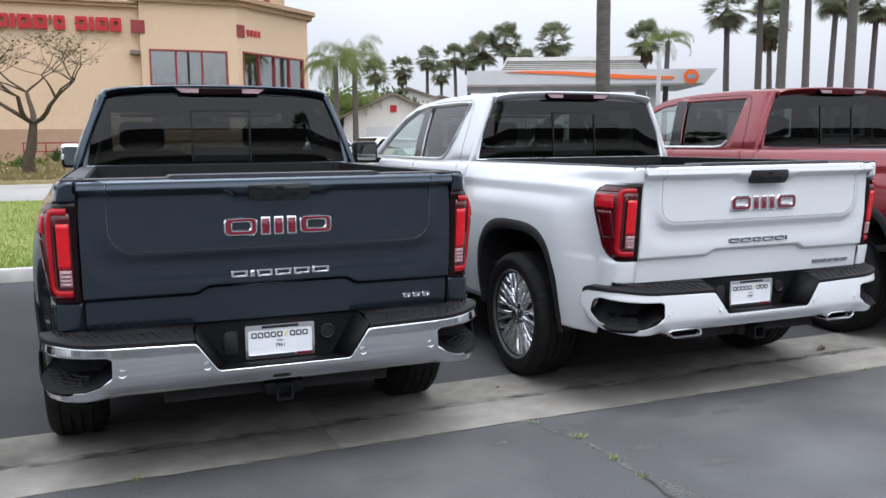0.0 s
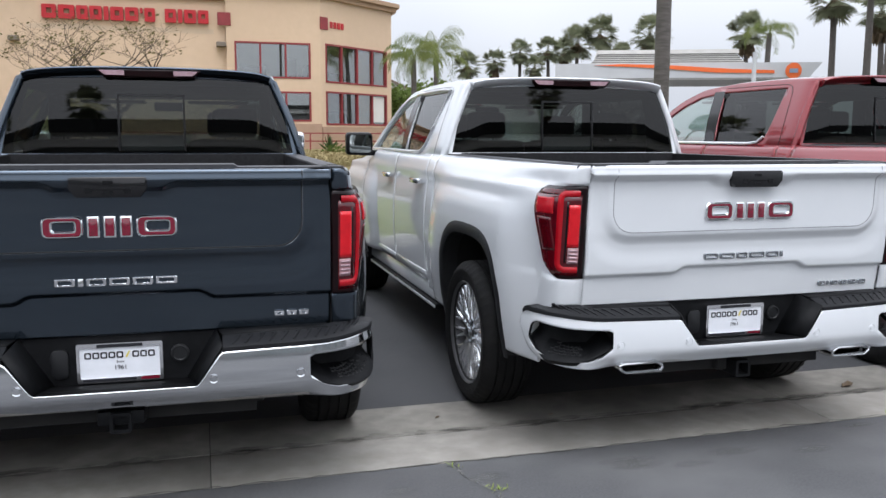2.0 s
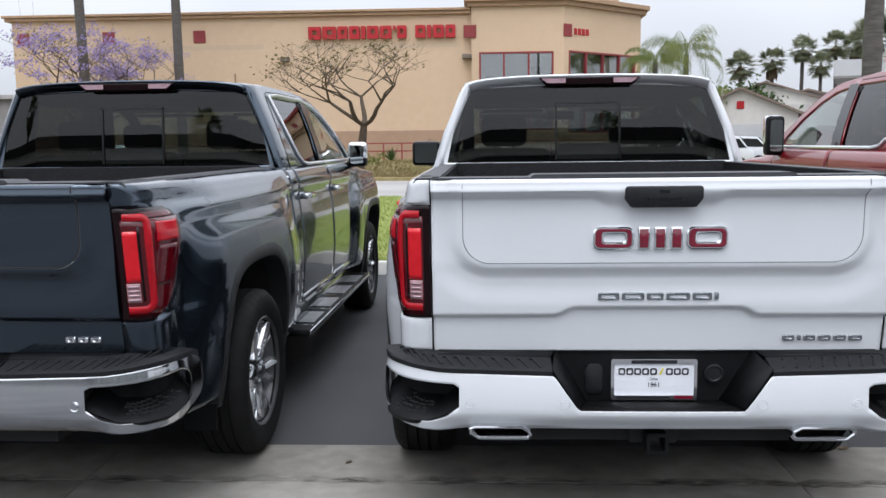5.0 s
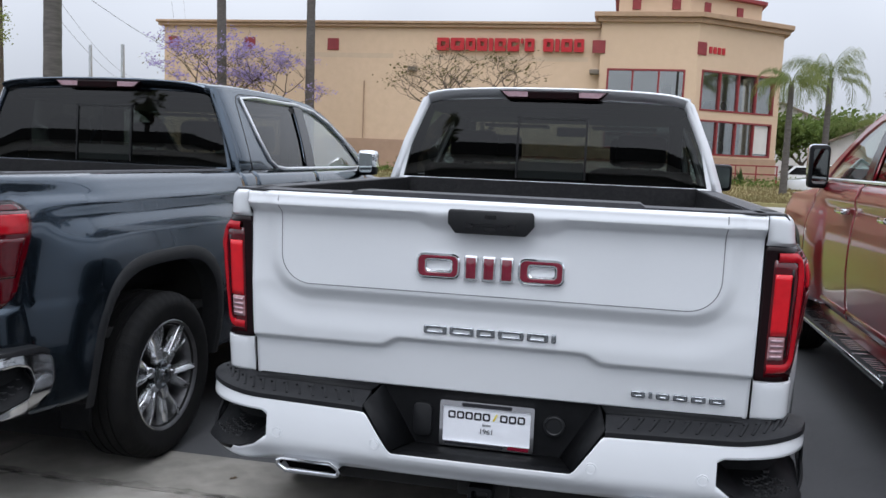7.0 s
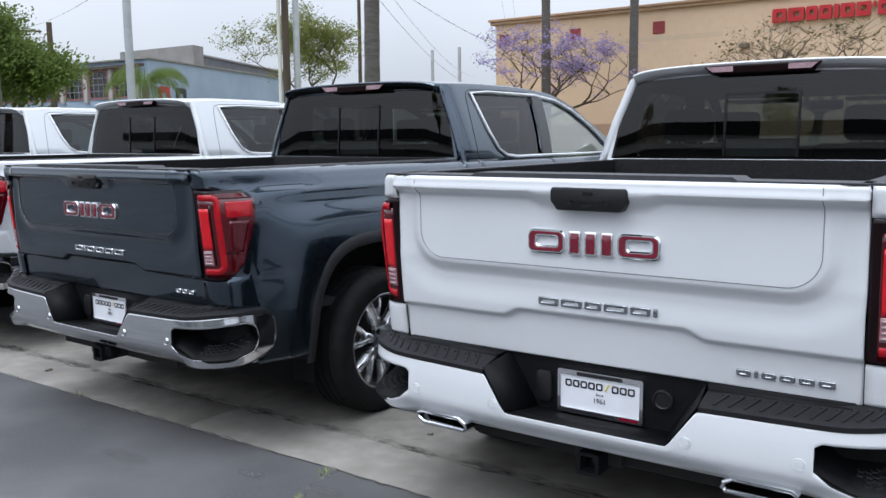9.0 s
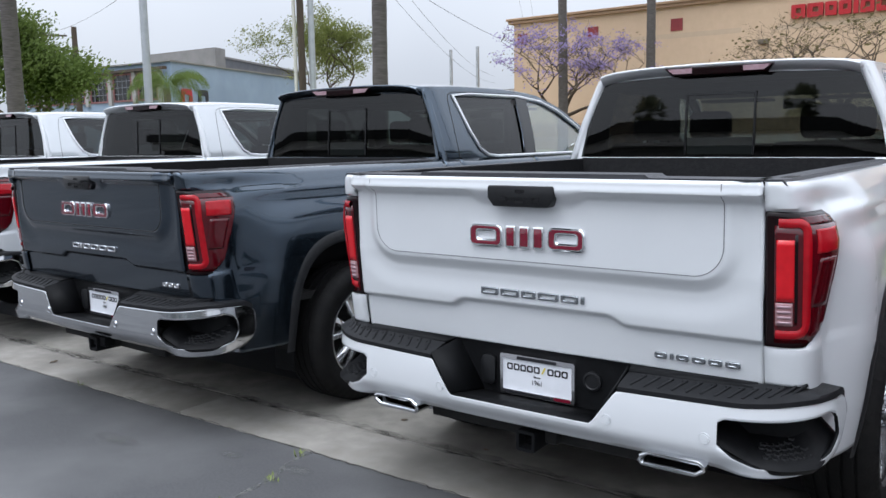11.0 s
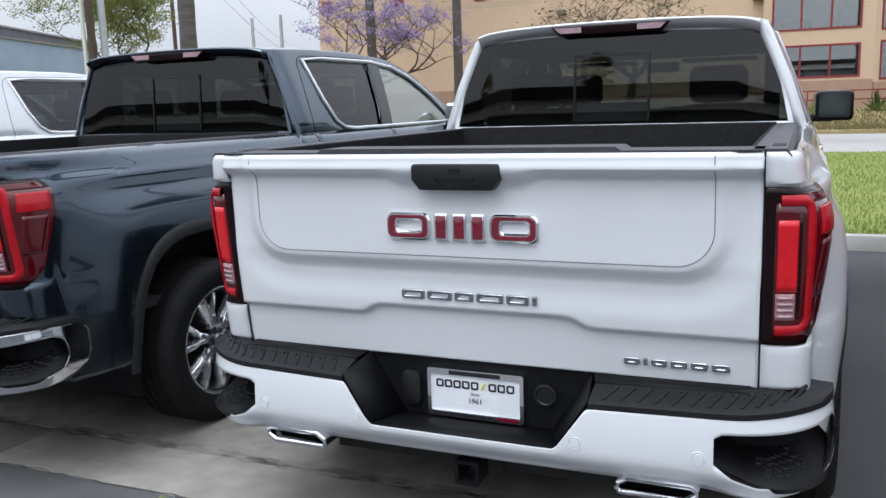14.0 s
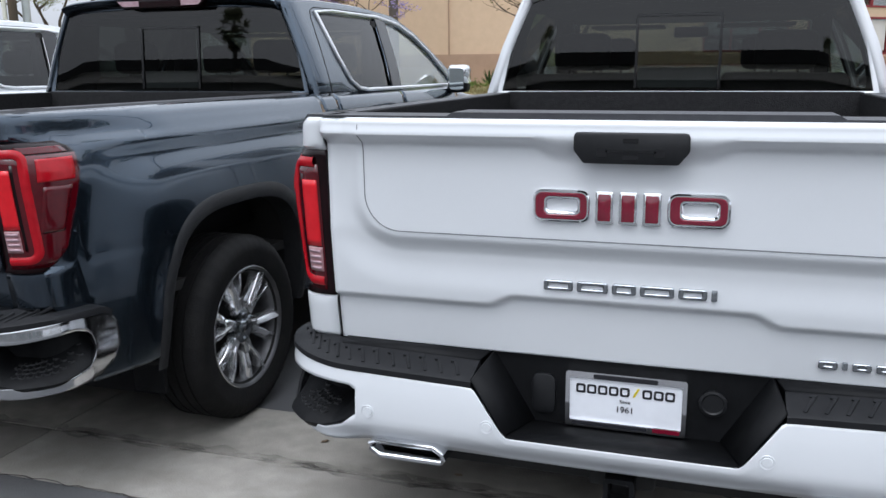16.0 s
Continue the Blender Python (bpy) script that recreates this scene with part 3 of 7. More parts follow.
def tail_light(truck, s):
    """The tall tail light that wraps round the corner of the bed."""
    z0, z1 = 0.892, 1.314
    front = smooth_lin([(z0 - 0.03, 0.05), (z0, 0.085), (0.912, 0.135), (0.96, 0.178), (1.20, 0.240), (1.265, 0.246), (1.295, 0.232), (z1, 0.195), (z1 + 0.03, 0.14)], 0.016)
    edge = {}

    def uu(k, v, metric):
        z = z0 + (z1 - z0) * v
        key = round(z, 3)
        if key not in edge:
            ue = u_at(front(z))
            us = [-1 + (ue + 1) * i / 60 for i in range(61)]
            pts = [corner(u, z) for u in us]
            run = [0.0]
            for a, b in zip(pts, pts[1:]):
                run.append(run[-1] + math.hypot(b[0] - a[0], b[1] - a[1]))
            edge[key] = (run, us)
        run, us = edge[key]
        return float(np.interp(k if metric else k * run[-1], run, us)), z

    def patch(k0, k1, v0, v1, off, metric=False, nk=8, nv=10):
        def put(k, v):
            u, z = uu(k, v, metric)
            x, y = corner(u, z, off)
            return (s * x, y, z)
        return strip(span(k0, k1, nk), lambda k: v0, lambda k: v1, put, nv)

    def ribbon(path, half, off, crest):
        """A raised lens along a path of (metres along the surface, share of the height)."""
        own = bmesh.new()
        prev = None
        for i, (k, v) in enumerate(path):
            p, q = path[max(0, i - 1)], path[min(len(path) - 1, i + 1)]
            dk, dz = q[0] - p[0], (q[1] - p[1]) * (z1 - z0)
            ln = math.hypot(dk, dz)
            nk, nz = -dz / ln, dk / ln / (z1 - z0)
            cur = []
            for w, h in ((-1, -0.006), (-1, 0), (-0.5, crest * 0.8), (0, crest), (0.5, crest * 0.8), (1, 0), (1, -0.006)):
                u, z = uu(k + nk * half * w, v + nz * half * w, True)
                x, y = corner(u, z, off + h)
                cur.append(own.verts.new((s * x, y, z)))
            if prev:
                for j in range(6):
                    own.faces.new((prev[j], cur[j], cur[j + 1], prev[j + 1]))
            prev = cur
        bmesh.ops.recalc_face_normals(own, faces=own.faces)
        return outward(own)

    def bend(k, v, r, a0, a1, n=8):
        return [(k + r * math.cos(radians(a0 + (a1 - a0) * i / n)), v + r / (z1 - z0) * math.sin(radians(a0 + (a1 - a0) * i / n))) for i in range(n + 1)]

    body = solid(part("tail_light", patch(0, 1, 0, 1, 0.010, False, 24, 20), LENSDARK, truck, "red and smoked tail light"), 0.02)
    for args, mat, name in (((0.026, 0.30, 0.030, 0.905, 0.0135, True, 26, 12), LENSRED, "red_frame_lens"), ((0.032, 0.078, 0.345, 0.800, 0.0185, True), LENSBRIGHT, "brake_lens"),
                            ((0.030, 0.074, 0.165, 0.335, 0.0185, True), LENSREV, "reverse_lens"), ((0.080, 0.088, 0.17, 0.84, 0.0150, True), LENSDARK, "dark_slot"),
                            ((0.56, 0.90, 0.30, 0.66, 0.0155), LENSRED, "side_lens"), ((0.50, 0.92, 0.70, 0.875, 0.0175), LENSMID, "side_reflector"),
                            ((0.35, 0.90, 0.915, 0.965, 0.0130), LENSRED, "top_lens")):
        solid(part(name, patch(*args), mat, body), 0.008)
    step = 0.034 / (z1 - z0)
    hook = [(0.030 + 0.008 * i, 0.095) for i in range(7)] + bend(0.082, 0.095 + step, 0.034, -90, 0, 12)[1:] + [(0.116, 0.19 + 0.066 * i) for i in range(1, 10)]
    hook += bend(0.088, 0.79 + 0.028 / (z1 - z0), 0.028, 0, 90, 10)[1:] + [(0.080 - 0.011 * i, 0.79 + 0.056 / (z1 - z0)) for i in range(5)]
    part("outer_lens", ribbon(hook, 0.0135, 0.0150, 0.005), LENSMID, body, "raised red light band")
    for i in range(4):
        solid(part("lens_rib", patch(0.034, 0.070, 0.178 + 0.040 * i, 0.198 + 0.040 * i, 0.0215, True, 4, 1), LENSPINK, body), 0.003)
    return body


def bumper(truck, chrome, paint):
    """The rear bumper: face bar with corner-step openings, step pads, licence plate pocket."""
    face = CHROME if chrome else paint
    half_top = [(0.0, 0.572), (0.296, 0.572), (0.388, 0.702), (0.80, 0.712), (0.95, 0.724), (1.10, 0.733), (1.20, 0.730), (1.245, 0.712), (1.27, 0.665)]
    half_low = [(0.0, 0.488), (0.7, 0.488), (0.80, 0.484), (0.88, 0.485), (0.94, 0.490), (1.02, 0.498), (1.10, 0.512), (1.155, 0.540), (1.21, 0.585), (1.27, 0.645)]
    if chrome:
        half_low = [(0.0, 0.488), (0.7, 0.488), (0.88, 0.478), (1.08, 0.482), (1.19, 0.497), (1.245, 0.540), (1.27, 0.60)]
    top = smooth_lin([(-a, b) for a, b in half_top[:0:-1]] + half_top, 0.012)
    low = smooth_lin([(-a, b) for a, b in half_low[:0:-1]] + half_low, 0.02)
    bulge = lambda z: 0.012 * math.sin(math.pi * min(1, max(0, (z - 0.47) / 0.25)))

    def put(u, z):
        tuck = 0.05 - 0.035 * sstep(0.70, 0.85, abs(u))
        x, y = bumper_point(u, bulge(z) - tuck * sstep(0.56, 0.48, z))
        return (x, y, z)
    own = None
    end = 1.155
    if chrome:
        sill_line = [(0.727, 0.585), (0.775, 0.545), (0.84, 0.522), (1.06, 0.520), (1.13, 0.545), (end, 0.605)]
    else:
        sill_line = [(0.727, 0.585), (0.775, 0.545), (0.84, 0.521), (0.94, 0.516), (1.02, 0.526), (1.10, 0.551), (end, 0.600)]
    sill = smooth_lin(sill_line, 0.008)
    head = smooth_lin([(0.727, 0.655), (0.745, 0.668), (0.92, 0.674), (1.10, 0.686), (1.14, 0.668), (end, 0.610)], 0.008)
    for s in (-1, 1):
        cols = sorted(s * c for c in span(0.0, 1.27, 100, 0.727, 0.745, end))
        hole = (0.727, end, sill, head) if s > 0 else (-end, -0.727, lambda u: sill(-u), lambda u: head(-u))
        own = strip(cols, low, top, put, 10, own, hole)
    bmesh.ops.remove_doubles(own, verts=own.verts, dist=5e-4)
    bmesh.ops.recalc_face_normals(own, faces=own.faces)
    outward(own)
    bar = solid(part("bumper", own, face, truck, "chrome rear bumper" if chrome else "body-coloured rear bumper"), 0.012, BLACK)
    bar.modifiers["thickness"].material_offset_rim = 1
    # step pads along the top
    for s in (-1, 1):
        us = span(0.392, 1.25, 48)
        pad = bmesh.new()
        prev = None
        for u in us:
            x0, y0 = bumper_point(s * u, 0.004)
            x1, y1 = bumper_point(s * u, -0.10)
            zt = top(u) + 0.020 - 0.012 * sstep(0.95, 1.2, u)
            y1 = max(y1, y0 + 0.02)
            cur = [pad.verts.new(p) for p in ((x0, y0, zt - 0.022), (x0, y0, zt - 0.006), (x0 * 0.998, y0 + 0.008, zt), (x1, y1, zt + 0.026 - 0.022 * sstep(0.92, 1.15, u)), (x1, y1, zt - 0.03))]
            if prev:
                for i in range(4):
                    pad.faces.new((prev[i], cur[i], cur[i + 1], prev[i + 1]))
            else:
                pad.faces.new(cur)
            prev = cur
        pad.faces.new(prev[::-1])
        bmesh.ops.recalc_face_normals(pad, faces=pad.faces)
        pd = part("step_pad", pad, STEPPAD, bar, "black ribbed plastic step pad")
        for i in range(13):
            u = 0.445 + 0.047 * i
            x, y = bumper_point(s * u, -0.044)
            zt = top(u) + 0.032
            rib = box(-0.0045, 0.0045, -0.036, 0.034, -0.006, 0.0026, 0.001)
            box(-0.012, 0.0045, 0.026, 0.038, -0.006, 0.0030, 0.001, rib)
            rib.transform(Matrix.Translation((x, y, zt)) @ Matrix.Rotation(-s * 0.42, 4, "Z") @ Matrix.Rotation(0.27, 4, "X"))
            part("rib", rib, STEPPAD, pd)
    # pocket with the plate: back wall, sloping cheeks and floor
    own = prism([(-0.44, 0.752), (-0.30, 0.548), (0.30, 0.548), (0.44, 0.752)], 0.086, 0.102)
    part("plate_pocket", own, BLACK, bar, "black plastic plate pocket")

    def sheet(name, *points):
        own = bmesh.new()
        own.faces.new([own.verts.new(p) for p in points])
        solid(part(name, own, BLACK, bar), 0.008)

    for s in (-1, 1):
        d = (s * 0.372, 0.088, 0.752)
        order = 1 if s > 0 else -1
        sheet("pocket_cheek", *[(s * 0.394, -0.074, 0.722), (s * 0.302, -0.079, 0.574), (s * 0.255, 0.088, 0.560), d][::order])
        sheet("pocket_ledge", *[(s * 0.392, 0.020, 0.742), d, (s * 0.81, 0.088, 0.758), (s * 0.81, 0.026, 0.748)][::order])
    sheet("pocket_floor", (-0.302, -0.079, 0.574), (0.302, -0.079, 0.574), (0.255, 0.088, 0.560), (-0.255, 0.088, 0.560))
    for s, r in ((-1, 0.034), (1, 0.036)):
        k = lathe([(0.0, 0.0), (0.0, r), (-0.010, r), (-0.012, r * 0.8), (-0.008, r * 0.7), (-0.008, 0.0)], 24)
        k.transform(Matrix.Translation((s * 0.225, 0.084, 0.668)) @ Matrix.Rotation(radians(-90), 4, "Z") @ Matrix.Diagonal((-1, 1, 1, 1)))
        part("socket", k, HANDLE, bar)
    part("socket_cover", prism(rounded(-0.255, -0.190, 0.590, 0.705, 0.022), 0.072, 0.086, None, 0.003), HANDLE, bar)
    # corner step: a tray behind the opening, with a bulging honeycomb tread
    for s in (-1, 1):
        tray = bmesh.new()
        prev = None
        floor_z = lambda u: 0.536 + 0.066 * sstep(1.02, 1.24, u) if u >= 0.84 else 0.536 + 0.06 * (0.84 - u) / 0.14
        proud = lambda u: -0.028 + (0.030 if chrome else 0.040) * sstep(0.80, 0.93, u) * sstep(1.24 if chrome else 1.13, 1.12 if chrome else 1.0, u) + (0.0 if chrome else 0.016 * sstep(0.98, 1.08, u))
        for u in span(0.70, 1.20, 30):
            o = proud(u)
            xa, ya = bumper_point(s * u, o - 0.016)
            x0, y0 = bumper_point(s * u, o)
            xb, yb = bumper_point(s * u, o - 0.014)
            x1, y1 = bumper_point(s * u, -0.16 + 0.10 * sstep(0.92, 1.18, u))
            x1 = s * max(0.60, abs(x1))
            zf = floor_z(u)
            cur = [tray.verts.new(p) for p in ((xa, ya, zf - 0.030), (x0, y0, zf - 0.014), (xb, yb, zf), (x1, y1 * 0.9 + 0.01, zf + 0.040), (x1, y1 * 0.9 + 0.02, 0.705), (xb - s * 0.02, yb + 0.02, 0.708))]
            if prev:
                for i in range(5):
                    tray.faces.new((prev[i], cur[i], cur[i + 1], prev[i + 1]))
            prev = cur
        bmesh.ops.recalc_face_normals(tray, faces=tray.faces)
        st = solid(part("corner_step", tray, BLACK, bar, "black moulded corner step"), 0.006)
        hexes = bmesh.new()
        for i in range(9 if chrome else 6):
            for j in range(4):
                u = 0.885 + 0.030 * i + (0.015 if j % 2 else 0)
                far = -0.16 + 0.10 * sstep(0.92, 1.18, u)
                near = proud(u) - 0.014
                k = (0.022 + 0.024 * j) / max(0.05, near - far)
                if k > 0.92:
                    continue
                x, y = bumper_point(s * u, near + (far - near) * k)
                tmp = lathe([(0.0, 0.0135), (0.006, 0.0125), (0.006, 0.0095), (0.001, 0.0080)], 6, None, "z")
                tmp.transform(Matrix.Translation((x, y, floor_z(u) + 0.040 * k + 0.002)))
                merged(tmp, hexes)
        part("tread", hexes, ARCHTRIM, st)
    # parking sensors
    for x in (-0.69, -0.345, 0.355, 0.69):
        y = bumper_point(x, bulge(0.6))[1]
        k = lathe([(0.004, 0.0), (0.004, 0.012), (0.001, 0.013), (0.003, 0.018), (-0.004, 0.019)], 24)
        k.transform(Matrix.Translation((x, y, 0.598)) @ Matrix.Rotation(radians(-90), 4, "Z"))
        part("parking_sensor", k, CHROME if chrome else paint, bar)
    return bar


def licence_plate(truck):
    """Dealer's plate in a chrome frame; its name is drawn as bars."""
    y = 0.076
    own = bmesh.new()
    band(own, rounded(-0.160, 0.160, 0.568, 0.726, 0.008, 3), rounded(-0.148, 0.148, 0.586, 0.708, 0.004, 3), y - 0.012, y + 0.008)
    fr = part("plate_frame", own, EMCHROME, truck, "chrome plate frame")
    part("plate", prism(rounded(-0.150, 0.150, 0.584, 0.712, 0.004, 3), y - 0.006, y + 0.004), PLATE, truck, "white dealer plate")
    part("name_bar", prism(rounded(-0.085, 0.085, 0.709, 0.722, 0.003, 2), y - 0.0135, y - 0.008), INK, fr)
    part("lower_bar", prism(rounded(-0.14, 0.06, 0.574, 0.584, 0.003, 2), y - 0.0135, y - 0.008), INK, fr)
    part("red_mark", prism(rounded(0.075, 0.145, 0.574, 0.586, 0.003, 2), y - 0.0145, y - 0.008), EMBLEM, fr)
    for i in range(9):
        x = -0.132 + 0.0295 * i
        own = bmesh.new()
        if i == 5:
            prism([(x + 0.004, 0.666), (x + 0.010, 0.666), (x + 0.022, 0.690), (x + 0.016, 0.690)], y - 0.0085, y - 0.004, own)
            part("plate_slash", own, YELLOW, truck)
        else:
            band(own, rounded(x, x + 0.0255, 0.664, 0.690, 0.006, 3), rounded(x + 0.0058, x + 0.0197, 0.6695, 0.6845, 0.003, 3), y - 0.0075, y - 0.004)
            part("plate_mark", own, INK, truck)
    for text, size, z in (("Since", 0.014, 0.645), ("1961", 0.025, 0.618)):
        cu = bpy.data.curves.new("plate_text", "FONT")
        cu.body, cu.size, cu.align_x, cu.extrude = text, size, "CENTER", 0.0004
        ob = new("plate_text", cu)
        ob.parent = truck
        ob.matrix_basis = pose(0, y - 0.0075, z, 90, 0, 0)
        cu.materials.append(INK)


def seat(truck, x, y, high, half=0.25):
    own = box(x - half, x + half, y - 0.07, y + 0.09, 0.85, high, 0.05, None, 3)
    own = box(x - half, x + half, y, y + 0.5, 0.80, 0.98, 0.05, own, 3)
    st = part("seat", own, SEAT, truck, "dark upholstered seat")
    own = box(x - 0.145, x + 0.145, y - 0.06, y + 0.05, high + 0.015, high + 0.205, 0.045, None, 3)
    for dx in (-0.06, 0.06):
        own = tube([(x + dx, y, high - 0.02), (x + dx, y, high + 0.05)], 0.008, 8, own)
    part("headrest", own, SEAT, st)


BELT = 1.405
GX = lambda z: 0.928 - 0.175 * max(0.0, (z - BELT) / 0.465) ** 1.2
ROOF = smooth_lin([(1.9, 1.890), (2.5, 1.915), (3.1, 1.915), (3.55, 1.887), (3.85, 1.795), (4.25, 1.58), (4.62, 1.365), (4.8, 1.25)], 0.12)
CAB_BACK = lambda z: 2.075 + 0.026 * max(0.0, (z - BELT) / 0.465)


def cab(truck, paint, chrome_trim, mirror):
    """The crew cab: back wall, sides with doors, roof, windows, seats and mirrors."""
    # lower sides: rear door, front door, front fender
    def low_of(y):
        d = y - FRONT_AXLE
        return max(0.45, arch(d)) if abs(d) < ARCH_A else 0.45
    for s in (-1, 1):
        put = lambda y, z: (s * side_x(y, z), y, z)
        solid(part("cab_corner", strip(span(2.065, 2.235, 6), lambda y: 0.45, lambda y: BELT, put, 26), paint, truck), 0.012, SEAT)
        for y0, y1 in ((2.24, 3.205), (3.211, 4.28)):
            door = solid(part("door", strip(span(y0, y1, 26), lambda y: 0.52, lambda y: BELT, put, 26), paint, truck), 0.012, SEAT)
            hx = side_x(y0 + 0.16, 1.215)
            hb = box(-0.030, 0.018, -0.115, 0.115, -0.018, 0.018, 0.008)
            hb.transform(Matrix.Translation((s * (hx + 0.030), y0 + 0.19, 1.215)))
            part("handle", hb, CHROME if chrome_trim != "body" else paint, door, "chrome door handle")
            part("moulding", box(s * (side_x(y0 + 0.4, 0.56) - 0.004), s * (side_x(y0 + 0.4, 0.56) + 0.012), y0 + 0.02, y1 - 0.02, 0.555, 0.585, 0.004), CHROME if chrome_trim == "chrome" else paint, door)
        sill = part("sill", box(s * 0.80, s * 0.965, 1.75, 4.38, 0.40, 0.515, 0.02), paint, truck)
        if mirror == "black":
            part("power_step", box(s * 0.84, s * 0.985, 2.00, 4.26, 0.355, 0.398, 0.012), BLACK, sill, "folded black step with a bright edge")
            part("step_edge", box(s * 0.978, s * 0.992, 2.01, 4.25, 0.366, 0.386, 0.004), BRIGHTTRIM, sill, "bright metal step edge")
        cols = sorted({4.286, *span(4.3, 5.80, 30), *[round(FRONT_AXLE + sg * ARCH_A * math.cos(radians(a)) ** (2 / ARCH_N), 4) for sg in (-1, 1) for a in range(0, 90, 5)]})
        hoodline = lin([(4.2, 1.385), (4.6, 1.32), (5.5, 1.25), (5.8, 1.20)])
        solid(part("front_fender", strip(cols, low_of, hoodline, put, 20), paint, truck), 0.012)
        arch_trim(truck, s, FRONT_AXLE)
        # greenhouse side with two window openings
        gput = lambda y, z: (s * (GX(z) - 0.02 * max(0.0, y - 3.6)), y, z)
        glo, ghi = (lambda y: BELT - 0.01), (lambda y: ROOF(y))
        rear_hole = (2.40, 3.222, lin([(2.40, 1.845), (2.47, 1.60), (2.54, 1.475), (2.62, 1.43), (2.72, 1.42), (3.12, 1.42), (3.222, 1.845)]),
                     lin([(2.40, 1.85), (3.222, 1.85)]))
        if chrome_trim == "belt":
            rear_hole = (2.40, 3.222, lin([(2.40, 1.845), (2.43, 1.52), (2.46, 1.45), (2.52, 1.42), (3.12, 1.42), (3.222, 1.845)]), lin([(2.40, 1.85), (3.222, 1.85)]))
        front_hole = (3.238, 4.33, lin([(3.238, 1.425), (4.33, 1.425)]), lin([(3.238, 1.45), (3.335, 1.842), (3.58, 1.815), (3.80, 1.745), (4.05, 1.62), (4.33, 1.43)]))
        own = strip(span(2.10, 3.23, 30, 2.40, 2.43, 2.46, 2.52, 2.47, 2.54, 2.62, 2.72, 3.12, 3.222), glo, ghi, gput, 12, None, rear_hole)
        for v in own.verts:
            k = max(0.0, 1 - (v.co.y - 2.10) / 0.12)
            v.co.y += (CAB_BACK(v.co.z) - 2.10) * k
            v.co.x -= s * 0.03 * k ** 2
        solid(part("rear_pillar", own, paint, truck), 0.03, SEAT)
        own = strip(span(3.23, 4.66, 34, 3.238, 3.335, 3.58, 4.33), glo, lambda y: max(BELT - 0.005, ROOF(y)), gput, 12, None, front_hole)
        solid(part("front_pillar", own, paint, truck), 0.03, SEAT)
        # door frames in black, panes, bright window surround
        off = lambda y, z: (s * (GX(z) - 0.02 * max(0.0, y - 3.6) + 0.008), y, z)
        part("b_pillar", strip(span(3.105, 3.365, 12), lin([(3.105, 1.40), (3.215, 1.40), (3.255, 1.42), (3.365, 1.845)]), lin([(3.105, 1.42), (3.215, 1.862), (3.365, 1.862)]), off, 6), GLOSSBLACK, truck)
        seam = [(2.262, 1.40), (2.258, 1.46), (2.272, 1.58), (2.296, 1.72), (2.318, 1.82), (2.345, 1.858), (2.40, 1.876), (2.70, 1.884), (3.20, 1.884)]
        part("door_seam", tube([(s * (GX(z) + 0.0004), y, z) for y, z in seam], 0.0028, 6), SEAMGREY if paint is WHITE else UNDER, truck)
        inn = lambda y, z: (s * (GX(z) - 0.02 * max(0.0, y - 3.6) - 0.010), y, z)
        for hole, mat in ((rear_hole, DARKGLASS), (front_hole, CLEAR)):
            pane = part("side_window", strip(span(hole[0], hole[1], 16), hole[2], hole[3], inn, 6), mat, truck, "tinted side window")
            pane.visible_shadow = False
        if chrome_trim == "belt":
            part("window_surround", tube([off(y, z) for y, z in ((2.46, 1.47), (2.52, 1.425), (2.62, 1.413), (3.3, 1.413), (4.34, 1.413))], 0.012, 6), BRIGHTTRIM, truck, "bright metal belt strip")
        if chrome_trim in ("chrome", "silver"):
            pts = [(3.09, 1.413), (2.72, 1.413), (2.60, 1.425), (2.52, 1.47), (2.45, 1.60), (2.385, 1.852), (2.60, 1.866), (3.25, 1.866), (3.56, 1.835), (3.80, 1.762), (4.05, 1.637), (4.33, 1.442), (4.36, 1.413), (3.25, 1.413), (3.09, 1.413)]
            path = [off(y, z) for y, z in pts]
            part("window_surround", tube(path, 0.0115, 8), BRIGHTTRIM, truck, "bright metal window surround")
        # mirror on the door
        mx, my, mz = s * (1.02 if mirror == "tow" else 1.03 if mirror == "chrome" else 1.105), 4.17, 1.445
        mw = 0.078 if mirror == "chrome" else 0.072 if mirror == "tow" else 0.120
        if mirror == "tow":
            mb = box(mx - 0.072, mx + 0.072, my - 0.05, my + 0.07, mz - 0.10, mz + 0.22, 0.03, None, 3)
        else:
            mb = box(mx - mw, mx + mw, my - 0.045, my + 0.075, mz - 0.090, mz + 0.110, 0.032, None, 3)
        hs = part("mirror", mb, BLACK, truck, "black door mirror")
        capb = box(mx - 0.075 if mirror == "tow" else mx - mw - 0.003, mx + 0.075 if mirror == "tow" else mx + mw + 0.003, my - 0.046 if mirror == "chrome" else my - 0.02, my + 0.085, mz + (-0.02 if mirror == "tow" else -0.045 if mirror == "chrome" else 0.0), mz + (0.226 if mirror == "tow" else 0.115), 0.034, None, 3)
        part("mirror_cap", capb, CHROME if mirror in ("chrome", "tow") else (paint if mirror == "paint" else GLOSSBLACK), hs)
        part("mirror_glass", prism(rounded(mx - mw + 0.022, mx + mw - 0.022, mz - 0.068, mz + (0.19 if mirror == "tow" else 0.090), 0.022), my - 0.054, my - 0.044), MIRRORGLASS if mirror == "chrome" else MIRRORDARK, hs)
        part("mirror_arm", box(s * 0.93, mx, my - 0.02, my + 0.05, mz - 0.095, mz - 0.045, 0.015), BLACK, hs)
        if mirror == "tow":
            part("amber_lamp", box(mx - 0.06, mx + 0.06, my + 0.0, my + 0.075, mz - 0.10, mz - 0.04, 0.012), AMBER, hs)
